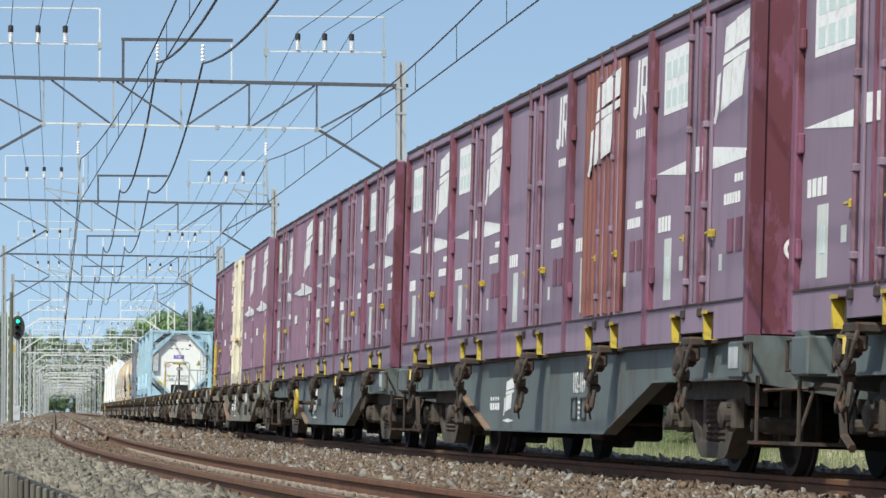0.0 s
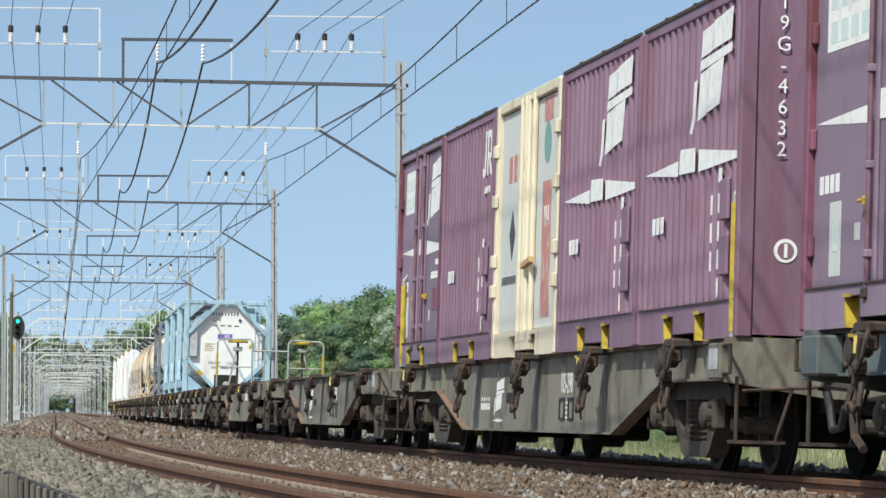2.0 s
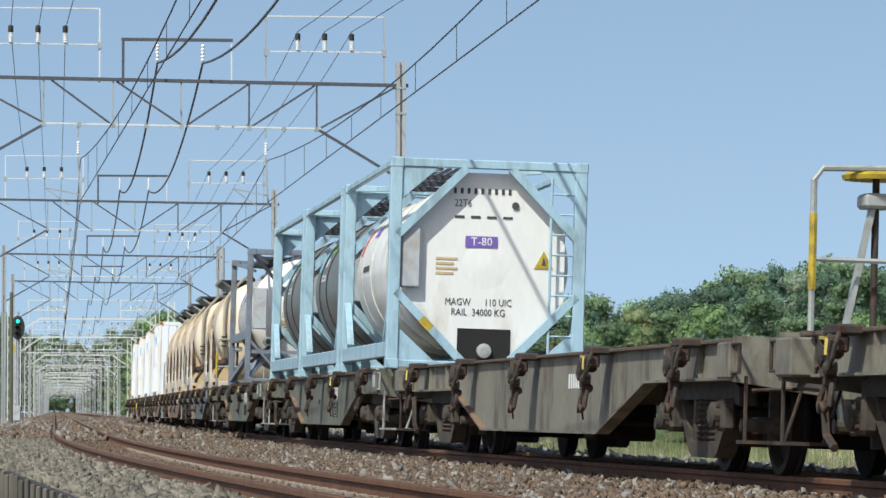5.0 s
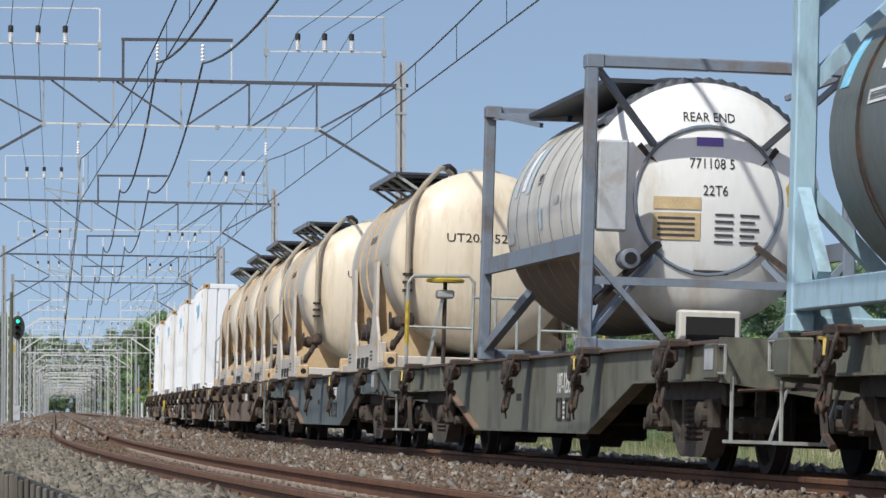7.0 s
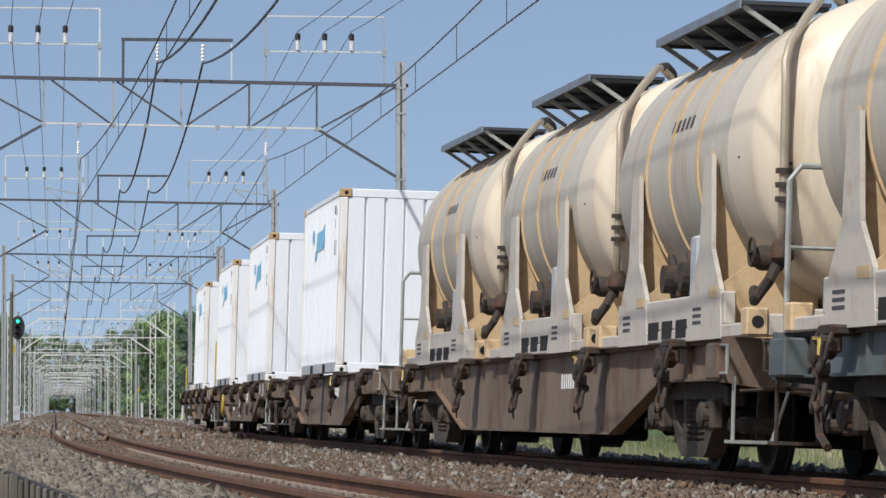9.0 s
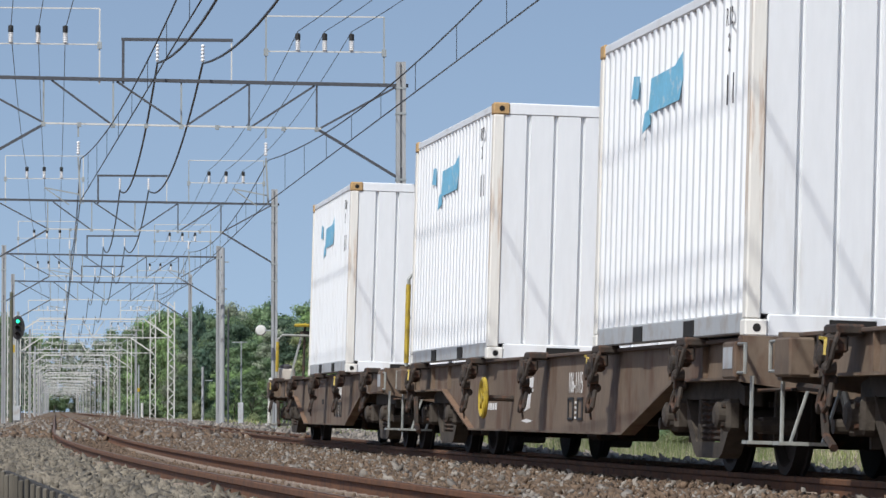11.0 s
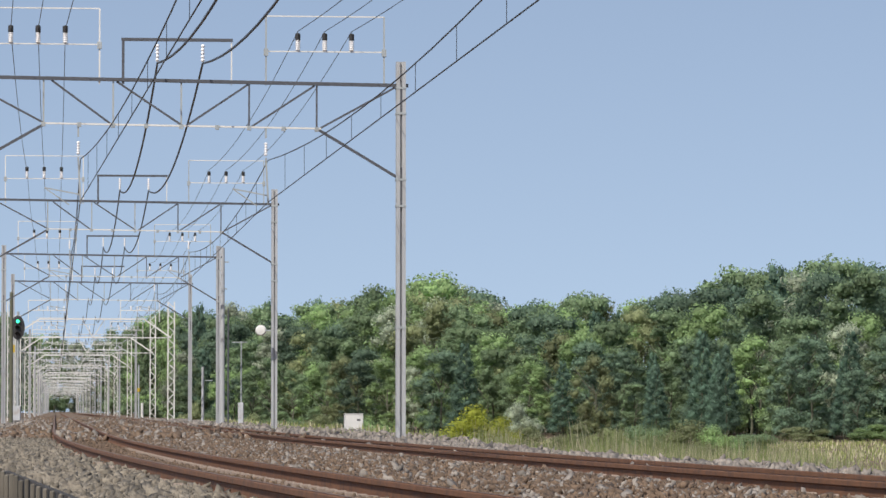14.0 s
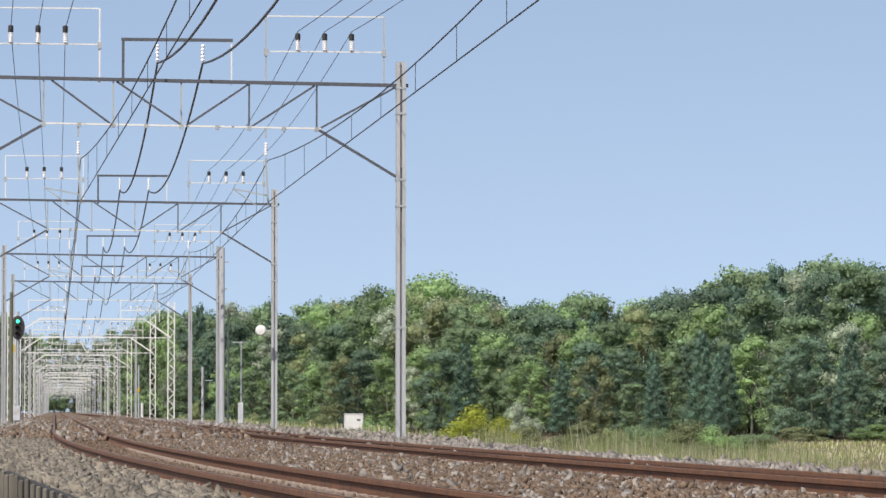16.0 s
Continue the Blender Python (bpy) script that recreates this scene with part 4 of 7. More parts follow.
def frame_box(root, paint, post_paint, roof=True):
    """Posts, sills, roof and ends shared by the purple containers."""
    for x in (-1, 1):
        for y in (-1, 1):
            g = Geo().chamfer(*sorted((x * HALF, x * (HALF - 0.11))), *sorted((y * SIDE, y * (SIDE - 0.12))), 0.0, TALL - 0.02, 0.012)
            part("corner_post", g, post_paint, root)
    for y in (-1, 1):
        part("top_rail", Geo().chamfer(-HALF + 0.11, HALF - 0.11, *sorted((y * (SIDE - 0.012), y * (SIDE - 0.12))), TALL - 0.1, TALL, 0.01), paint, root)
        a, b = sorted((y * (SIDE - 0.008), y * (SIDE - 0.12)))
        for x0, x1, z0, z1 in ((-HALF + 0.11, -0.78, 0, 0.26), (-0.42, 0.42, 0.06, 0.26), (0.78, HALF - 0.11, 0, 0.26), (-0.78, -0.42, 0.2, 0.26), (0.42, 0.78, 0.2, 0.26)):
            part("bottom_sill", Geo().box(x0, x1, a, b, z0, z1), paint, root)
        for x in (-0.6, 0.6):
            part("fork_pocket", Geo().box(x - 0.178, x + 0.178, *sorted((y * (SIDE - 0.30), y * (SIDE - 0.33))), 0.0, 0.195), M_HOLE, root)
            part("pocket_cheek", Geo().prism([(x - 0.178, 0.0), (x - 0.11, 0.0), (x - 0.178, 0.19)], "y", *sorted((y * (SIDE - 0.004), y * (SIDE - 0.30)))), M_YELLOW, root, "yellow painted fork pocket cheek")
            part("pocket_cheek", Geo().prism([(x + 0.178, 0.0), (x + 0.13, 0.0), (x + 0.178, 0.19)], "y", *sorted((y * (SIDE - 0.004), y * (SIDE - 0.30)))), M_GEAR, root)
            part("pocket_edge", Geo().box(x - 0.19, x - 0.02, *sorted((y * (SIDE - 0.004), y * (SIDE + 0.008))), 0.19, 0.215), M_YELLOW, root, "yellow painted fork pocket edge")
        part("sill_lip", Geo().box(-HALF + 0.12, HALF - 0.12, *sorted((y * (SIDE + 0.004), y * (SIDE - 0.01))), 0.262, 0.275), M_GEAR, root)
    part("roof_panel", Geo().chamfer(-HALF + 0.02, HALF - 0.02, -SIDE + 0.13, SIDE - 0.13, TALL - 0.06, TALL - 0.01, 0.01), paint, root)
    for x in (-1.0, 0.1, 1.1):
        part("roof_lug", Geo().chamfer(x - 0.03, x + 0.03, -SIDE + 0.0, -SIDE + 0.08, TALL - 0.02, TALL + 0.025, 0.008), M_GEAR, root)
    part("rain_strip", Geo().box(-HALF + 0.03, HALF - 0.03, -SIDE + 0.001, -SIDE + 0.02, TALL - 0.02, TALL + 0.008), M_GEAR, root, "grimy roof edge strip")
    for e in (-1, 1):
        a, b = sorted((e * (HALF - 0.02), e * (HALF - 0.10)))
        part("end_wall", Geo().box(a, b, -SIDE + 0.12, SIDE - 0.12, 0.02, TALL - 0.06), post_paint, root)
    part("end_badge", Geo().lathe([(HALF - 0.02, 0.085), (HALF - 0.012, 0.085)], 20, "x", (0, -SIDE + 0.35, 0.62)), M_WHITE, root, "white round badge", smooth=False)
    part("end_badge_ring", Geo().lathe([(HALF - 0.012, 0.06), (HALF - 0.008, 0.06)], 20, "x", (0, -SIDE + 0.35, 0.62)), post_paint, root)
    part("end_badge_bar", Geo().box(HALF - 0.008, HALF - 0.004, -SIDE + 0.338, -SIDE + 0.362, 0.57, 0.67), M_WHITE, root)


def corrugated(x0, x1, z0, z1, y, pitch=0.235, depth=0.045):
    """A folded sheet whose crests stand at y on the near side."""
    g = Geo()
    n = max(1, round((x1 - x0) / pitch))
    p = (x1 - x0) / n
    xs = []
    for i in range(n):
        a = x0 + i * p
        xs += [(a, 0), (a + p * 0.30, 0), (a + p * 0.42, depth), (a + p * 0.88, depth)]
    xs.append((x1, 0))
    for x, d in xs:
        g.v += [(x, -y + d, z0), (x, -y + d, z1)]
    for i in range(len(xs) - 1):
        g.f.append((2 * i, 2 * i + 2, 2 * i + 3, 2 * i + 1))
    return g


def small_mark(root, y):
    """Two joined white strokes high on the wall, with a small line of writing below."""
    part("operator_mark", Geo().prism([(0.98, 1.90), (1.10, 1.86), (1.19, 1.90), (1.23, 2.34), (1.15, 2.34), (1.11, 1.96), (0.99, 1.97)], "y", -y - 0.003, -y), M_WHITE, root, "small white operator mark")
    for sh in ([(1.27, 1.88), (1.34, 1.88), (1.37, 2.34), (1.30, 2.34)], [(1.37, 2.27), (1.54, 2.27), (1.55, 2.34), (1.375, 2.34)], [(1.49, 2.10), (1.545, 2.10), (1.55, 2.27), (1.50, 2.27)], [(1.36, 2.05), (1.55, 2.05), (1.545, 2.11), (1.365, 2.11)],
               [(1.40, 2.05), (1.52, 1.88), (1.60, 1.88), (1.48, 2.05)]):
        part("operator_mark", Geo().prism(sh, "y", -y - 0.003, -y), M_WHITE, root, "small white operator mark")
    for k in range(4):
        near_plate("writing_bar", 1.14 + k * 0.1, 1.20 + k * 0.1, 1.70, 1.77, y, M_WHITE, root)


def stripe(root, y, x0=-1.75, x1=1.75, z=1.30):
    z += 0.06
    for pts, y2 in (([(x0, z - 0.01), (-0.42, z - 0.09), (-0.42, z + 0.03)], y), ([(-0.36, z - 0.08), (0.24, z - 0.09), (0.24, z + 0.09), (-0.32, z + 0.11)], y + 0.004),
                    ([(0.36, z - 0.10), (x1, z - 0.08), (x1, z - 0.03), (0.36, z + 0.07)], y)):
        part("speed_stripe", Geo().prism(pts, "y", -y2 - 0.003, -y2), M_WHITE, root, "white tapering stripe")


def bars(root, x0, x1, z0, z1, y, n, material, upright=False, name="writing_bar"):
    for i in range(n):
        a, b = i / n, (i + 0.7) / n
        if upright:
            near_plate(name, x0, x1, z0 + (z1 - z0) * a, z0 + (z1 - z0) * b, y, material, root)
        else:
            near_plate(name, x0 + (x1 - x0) * a, x0 + (x1 - x0) * b, z0, z1, y, material, root)


def door_container(marks=True, panel=True, rust_panel=False):
    root = new("freight_container")
    frame_box(root, M_PURPLE, M_MAROON)
    y = SIDE - 0.05
    for sd in (-1, 1):
        for a, b in ((-HALF + 0.12, -0.02), (0.02, HALF - 0.12)):
            leaf = part("door", Geo().chamfer(a, b, *sorted((sd * y, sd * (y - 0.06))), 0.27, TALL - 0.11, 0.012), M_PURPLE, root, "purple painted steel door")
            if sd < 0:
                for z in (0.55, 1.25, 1.95):
                    hx = a if a < -1 else b
                    part("hinge", Geo().chamfer(hx - 0.06, hx + 0.06, -y - 0.04, -y, z - 0.07, z + 0.07, 0.01), M_MAROON, leaf)
    for x in (-0.31, 0.31):
        g = Geo().rod((x, -y - 0.035, 0.16), (x, -y - 0.035, TALL + 0.01), 0.021, 8)
        bar = part("lock_bar", g, M_BAR, root, "worn purple door lock bar", smooth=True)
        for z in (0.45, 1.0, 1.6, 2.3):
            part("bar_guide", Geo().chamfer(x - 0.035, x + 0.035, -y - 0.06, -y, z - 0.025, z + 0.025, 0.006), M_PURPLE, bar)
        part("bar_cam", Geo().chamfer(x - 0.05, x + 0.05, -y - 0.065, -y - 0.01, 0.17, 0.24, 0.01), M_GEAR, bar)
        part("door_stile", Geo().chamfer(x + 0.05, x + 0.12, -y - 0.022, -y, 0.27, TALL - 0.11, 0.006), M_PURPLE, root)
    part("centre_post", Geo().box(-0.03, 0.05, -y - 0.012, -y, 0.27, TALL - 0.11), M_MAROON, root)
    for x in (-0.42, 0.52):
        g = Geo().chamfer(x - 0.1, x + 0.06, -y - 0.055, -y - 0.03, 0.775, 0.797, 0.006).chamfer(x + 0.02, x + 0.06, -y - 0.055, -y, 0.75, 0.81, 0.006)
        part("door_handle", g, M_YELLOW, root, "yellow door handle")
    if marks:
        if panel:
            near_plate("white_panel", -1.5, -0.42, 1.80, 2.30, y, M_WHITE, root, "white painted panel with faint lettering")
            for i in range(2):
                g = Geo()
                for k in range(4):
                    g.box(-1.42 + k * 0.25, -1.24 + k * 0.25, -y - 0.0045, -y - 0.003, 1.85 + i * 0.22, 1.99 + i * 0.22)
                part("faint_lettering", g, M_PALEGREEN, root)
        mark_logo(root, 0.40, 1.68, 0.66, y)
        stripe(root, y)
    else:
        small_mark(root, y)
    if rust_panel:
        g = corrugated(-1.1, 0.75, 0.3, TALL - 0.12, y + 0.035, 0.2, 0.03)
        part("ribbed_panel", g, M_RUST_PURPLE, root, "rust-streaked ribbed panel", fix=False)
        mark_logo(root, -0.9, 1.6, 0.72, y + 0.038)
    bars(root, -1.62, -1.10, 0.88, 1.0, y, 4, M_WHITE)
    g = near_plate("label", -1.35, -1.08, 0.34, 0.82, y, M_PALEGREY, root, "pale label with green writing")
    near_plate("label_print", -1.27, -1.15, 0.50, 0.68, y + 0.003, M_PALEGREEN, root)
    bars(root, 0.85, 1.42, 0.97, 1.05, y, 6, M_WHITE)
    bars(root, 1.2, 1.5, 1.12, 1.18, y, 3, M_WHITE)
    for x in (1.0, 1.3):
        near_plate("card_frame", x, x + 0.2, 0.62, 0.86, y, M_MAROON, root, thick=0.008)
    near_plate("small_plate", 0.72, 0.82, 0.50, 0.62, y, M_PALEGREY, root)
    near_plate("small_plate", -0.75, -0.62, 0.55, 0.66, y, M_PALEGREY, root)
    tagged(root, "faded purple steel container with maroon posts and white marks", "freight container", "purple containers on the train")
    return root


M_RUST_PURPLE = mat("rust_purple", (0.17, 0.06, 0.055), 0.7, 0.0, vary=0.25, scale=1.5, fine=20, bump=0.1, stain=(0.22, 0.10, 0.05), stain_amount=0.7, stretch=(3, 3, 0.2))


def ribbed_container(logo=True):
    root = new("freight_container")
    frame_box(root, M_G_PURPLE, M_G_PURPLE)
    y = SIDE - 0.02
    for sd in (0, 180):
        g = corrugated(-HALF + 0.11, HALF - 0.11, 0.26, TALL - 0.1, y)
        w = part("ribbed_wall", g, M_G_PURPLE, root, "vertically ribbed plum steel wall", fix=False)
        w.matrix_basis = pose(0, 0, 0, 0, 0, sd)
    if logo:
        mark_logo(root, 0.0, 1.66, 0.72, y)
        stripe(root, y)
    else:
        small_mark(root, y)
    bars(root, -1.4, -0.9, 0.86, 0.99, y, 3, M_WHITE)
    bars(root, 0.84, 0.90, 0.5, 1.12, y, 3, M_WHITE, True)
    bars(root, 1.1, 1.16, 0.3, 1.12, y, 4, M_WHITE, True)
    near_plate("white_tag", 1.1, 1.22, 1.14, 1.24, y, M_WHITE, root)
    for z in (0.45, 0.85):
        g = Geo().chamfer(1.28, 1.55, -y - 0.03, -y, z, z + 0.3, 0.01)
        part("card_box", g, M_G_PURPLE, root)
    tagged(root, "plum purple ribbed steel container with white marks", "freight container", "purple containers on the train")
    return root


def cream_container():
    root = new("freight_container")
    for x in (-1, 1):
        for yy in (-1, 1):
            part("corner_post", Geo().chamfer(*sorted((x * HALF, x * (HALF - 0.13))), *sorted((yy * SIDE, yy * (SIDE - 0.12))), 0, TALL - 0.02, 0.012), M_CREAM, root)
    for yy in (-1, 1):
        part("top_rail", Geo().chamfer(-HALF + 0.13, HALF - 0.13, *sorted((yy * (SIDE - 0.01), yy * (SIDE - 0.12))), TALL - 0.1, TALL, 0.01), M_CREAM, root)
        a, b = sorted((yy * (SIDE - 0.008), yy * (SIDE - 0.12)))
        g = Geo()
        for x0, x1, z0, z1 in ((-HALF + 0.13, -0.78, 0, 0.24), (-0.42, 0.42, 0.06, 0.24), (0.78, HALF - 0.13, 0, 0.24), (-0.78, -0.42, 0.2, 0.24), (0.42, 0.78, 0.2, 0.24)):
            part("bottom_sill", Geo().box(x0, x1, a, b, z0, z1), M_CREAM, root)
        for x in (-0.6, 0.6):
            part("fork_pocket", Geo().box(x - 0.178, x + 0.178, *sorted((yy * (SIDE - 0.07), yy * (SIDE - 0.118))), 0, 0.195), M_HOLE, root)
        for x0, x1 in ((-HALF + 0.14, -0.1), (0.1, HALF - 0.14)):
            part("door", Geo().chamfer(x0, x1, *sorted((yy * (SIDE - 0.05), yy * (SIDE - 0.11))), 0.25, TALL - 0.11, 0.012), M_PALEGREY, root, "pale grey steel door")
    for e in (-1, 1):
        part("end_wall", Geo().box(*sorted((e * (HALF - 0.02), e * (HALF - 0.1))), -SIDE + 0.12, SIDE - 0.12, 0.02, TALL - 0.06), M_CREAM, root)
    part("roof_panel", Geo().box(-HALF + 0.02, HALF - 0.02, -SIDE + 0.13, SIDE - 0.13, TALL - 0.06, TALL - 0.01), M_CREAM, root)
    y = SIDE - 0.05
    for x in (-0.32, -0.06, 0.1, 0.42):
        part("lock_bar", Geo().rod((x, -y - 0.03, 0.15), (x, -y - 0.03, TALL - 0.04), 0.028, 8), M_CREAM, root, "cream door lock bar", smooth=True)
    for z in (0.6, 0.9, 1.5, 2.0):
        for x in (-1.84, 1.84):
            part("hinge", Geo().chamfer(x - 0.08, x + 0.08, -SIDE - 0.03, -SIDE + 0.02, z, z + 0.13, 0.01), M_CREAM, root)
    part("door_handle", Geo().bar((0.1, -y - 0.07, 0.85), (0.62, -y - 0.07, 0.9), 0.05), M_OCHRE, root)
    near_plate("red_band", 0.78, 1.28, 0.35, 1.62, y, M_FADED_RED, root, "faded red band")
    near_plate("red_band", 0.78, 1.28, 2.18, 2.40, y, M_FADED_RED, root)
    g = Geo().lathe([(-y - 0.003, 0.2), (-y, 0.2)], 20, "y", (1.0, 0, 1.98))
    part("green_emblem", g, M_GREEN, root, "faded green round emblem")
    part("diamond_mark", Geo().prism([(-1.2, 1.2), (-1.02, 0.95), (-0.84, 1.2), (-1.02, 1.45)], "y", -y - 0.003, -y), M_INK, root, "dark diamond mark")
    g = Geo()
    for k in range(3):
        g.box(-1.3 + k * 0.3, -1.1 + k * 0.3, -y - 0.003, -y, 1.72, 1.98)
    part("maker_mark", g, M_FADED_RED, root, "thin red lettering bars")
    bars(root, -1.6, -0.7, 0.72, 0.8, y, 7, M_INK)
    lettering("code", "19A", 0.28, M_WHITE, root, pose(1.03, -y - 0.005, 1.28, 90), squash=0.7)
    tagged(root, "cream container with pale doors, red band and rust streaks", "freight container", "containers on the train")
    return root


KINDS = {"D": door_container(), "S": door_container(marks=False), "V": door_container(marks=False, rust_panel=True), "G": ribbed_container(), "J": ribbed_container(False), "C": cream_container()}
USED = set()


def load(kind, s, wagon_index, store=None, rise=DECK):
    store = store if store is not None else KINDS
    ob = store[kind]
    if kind in USED:
        ob = copy_thing(ob, Matrix())
    USED.add(kind)
    c = CENTRES[wagon_index]
    MOVES.append((ob, c, c - s, rise))
    return ob


for w, first, pitch, kinds in ((0, 1.9, 3.9, "GDSGD"), (1, 22.6, 3.8, "DVSDD"), (2, 42.7, 3.84, "DSDGD"), (3, 63.7, 3.9, "GGCJD")):
    for k, kind in enumerate(kinds):
        ob = load(kind, first + pitch * (k + 0.5), w)
        if w == 3 and k == 0:
            lettering("code", "1\n9\nG\n-\n4\n6\n3\n2", 0.15, M_WHITE, ob, pose(HALF + 0.002, -SIDE + 0.30, 1.86, 90, 0, 90), "white upright number")


# ---------- white twenty-foot containers ----------
def end_ribs(y0, y1, z0, z1, x, n, depth=0.04):
    g = Geo()
    p = (y1 - y0) / n
    ys = []
    for i in range(n):
        a = y0 + i * p
        ys += [(a, 0), (a + p * 0.82, 0), (a + p * 0.87, depth), (a + p * 0.96, depth)]
    ys.append((y1, 0))
    for yv, d in ys:
        g.v += [(x - d, yv, z0), (x - d, yv, z1)]
    for i in range(len(ys) - 1):
        g.f.append((2 * i, 2 * i + 2, 2 * i + 3, 2 * i + 1))
    return g


def white_container(code):
    root = new("freight_container")
    h, s, t = 3.03, 1.22, 2.59
    for e in (-1, 1):
        for y in (-1, 1):
            post = M_ISO_RUST if y < 0 else M_ISO
            part("corner_post", Geo().chamfer(*sorted((e * h, e * (h - 0.13))), *sorted((y * s, y * (s - 0.11))), 0.12, t - 0.12, 0.012), post, root, "rust-streaked corner post")
            for z in (0, t - 0.12):
                g = Geo().chamfer(*sorted((e * (h + 0.004), e * (h - 0.17))), *sorted((y * (s + 0.004), y * (s - 0.16))), z, z + 0.12, 0.012)
                cast = part("corner_casting", g, M_OCHRE if z else M_ISO_RUST, root, "rusty corner casting")
                part("casting_hole", Geo().lathe([(h + 0.004, 0.03), (h + 0.007, 0.03)] if e > 0 else [(-h - 0.007, 0.03), (-h - 0.004, 0.03)], 10, "x", (0, y * (s - 0.08), z + 0.06)), M_HOLE, cast)
    for y in (-1, 1):
        part("top_rail", Geo().chamfer(-h + 0.13, h - 0.13, *sorted((y * (s - 0.01), y * (s - 0.08))), t - 0.09, t - 0.01, 0.01), M_ISO, root)
        part("bottom_rail", Geo().chamfer(-h + 0.13, h - 0.13, *sorted((y * (s - 0.01), y * (s - 0.1))), 0.02, 0.17, 0.01), M_ISO_FOOT, root, "grey bottom rail")
        for x in (-1.02, 1.02):
            part("fork_pocket", Geo().box(x - 0.18, x + 0.18, *sorted((y * (s + 0.001), y * (s - 0.03))), 0.03, 0.15), M_HOLE, root)
    for sd in (0, 180):
        g = corrugated(-h + 0.13, h - 0.13, 0.17, t - 0.09, s - 0.015, 0.24, 0.036)
        wl = part("ribbed_wall", g, M_ISO, root, "white vertically ribbed wall", fix=False)
        wl.matrix_basis = pose(0, 0, 0, 0, 0, sd)
    g = end_ribs(-s + 0.11, s - 0.11, 0.16, t - 0.12, h - 0.02, 8)
    part("ribbed_end", g, M_ISO, root, "white end wall with broad ribs", fix=False)
    part("rear_end", Geo().box(-h + 0.02, -h + 0.08, -s + 0.11, s - 0.11, 0.1, t - 0.08), M_ISO, root)
    for z0, z1 in ((0.0, 0.16), (t - 0.12, t)):
        part("end_rail", Geo().chamfer(h - 0.1, h - 0.012, -s + 0.16, s - 0.16, z0, z1, 0.01), M_ISO, root)
    part("roof_panel", Geo().box(-h + 0.1, h - 0.1, -s + 0.08, s - 0.08, t - 0.05, t - 0.02), M_ISO, root)
    for k, y in enumerate((-0.45, 0.45)):
        part("end_pocket", Geo().box(h - 0.011, h - 0.005, y - 0.17, y + 0.17, 0.03, 0.13), M_HOLE, root)
    y = s - 0.013
    g = Geo().prism([(-0.85, 1.84), (0.40, 1.86), (0.52, 2.0), (0.50, 2.22), (0.2, 2.14), (-0.75, 2.12)], "y", -y - 0.003, -y).prism([(-1.1, 1.70), (-0.75, 1.76), (-0.84, 1.88), (-1.0, 1.86)], "y", -y - 0.003, -y)
    g.prism([(-1.6, 2.02), (-1.3, 2.0), (-1.25, 2.18), (-1.5, 2.2)], "y", -y - 0.003, -y)
    part("faded_mark", g, M_SKYBLUE, root, "worn sky-blue mark")
    lettering("code", code, 0.19, M_INK, root, pose(2.2, -y - 0.004, 2.22, 90), squash=0.8)
    for x in (2.15, 2.35):
        near_plate("thin_writing", x, x + 0.035, 1.68, 1.9, y, M_INK, root)
    tagged(root, "white ribbed twenty-foot container with rusty corners", "freight container", "white containers on the train")
    return root


for s, w, code in ((236.75, 11, "R05\n2"), (250.3, 12, "R12\n2"), (262.4, 12, "R07\n2"), (276.1, 13, "R10\n2")):
    ob = white_container(code)
    MOVES.append((ob, CENTRES[w], CENTRES[w] - s, DECK))


# ---------- tank containers ----------
def shell_profile(half, r, bulge=0.32, n=6):
    """A tank's outline: dished rear, straight side, dished front."""
    prof = []
    for i in range(n + 1):
        a = math.pi / 2 * i / n
        prof.append((-half - bulge * math.cos(a), r * math.sin(a)))
    for i in range(n, -1, -1):
        a = math.pi / 2 * i / n
        prof.append((half + bulge * math.cos(a), r * math.sin(a)))
    prof[0], prof[-1] = (prof[0][0], 0.0001), (prof[-1][0], 0.0001)
    return prof


def ring(root, x, r, zc, w, material, name="band", thick=0.015):
    prof = [(x - w / 2, r - 0.01), (x - w / 2, r + thick), (x + w / 2, r + thick), (x + w / 2, r - 0.01)]
    return part(name, Geo().lathe(prof, 48, "x", (0, 0, zc)), material, root, smooth=True)


def hook_posts(root, h, s, t, w, paint):
    for e in (-1, 1):
        for y in (-1, 1):
            part("corner_post", Geo().chamfer(*sorted((e * h, e * (h - w))), *sorted((y * s, y * (s - w))), 0, t, 0.012), paint, root)
        for z in (0.0, t - 0.11):
            part("end_beam", Geo().chamfer(*sorted((e * (h - 0.01), e * (h - 0.11))), -s + w, s - w, z, z + 0.11, 0.012), paint, root)
        for y in (-1, 1):
            for z in (0, t - 0.12):
                part("corner_casting", Geo().chamfer(*sorted((e * (h + 0.006), e * (h - 0.17))), *sorted((y * (s + 0.006), y * (s - 0.16))), z - 0.002, z + 0.125, 0.012), paint, root)


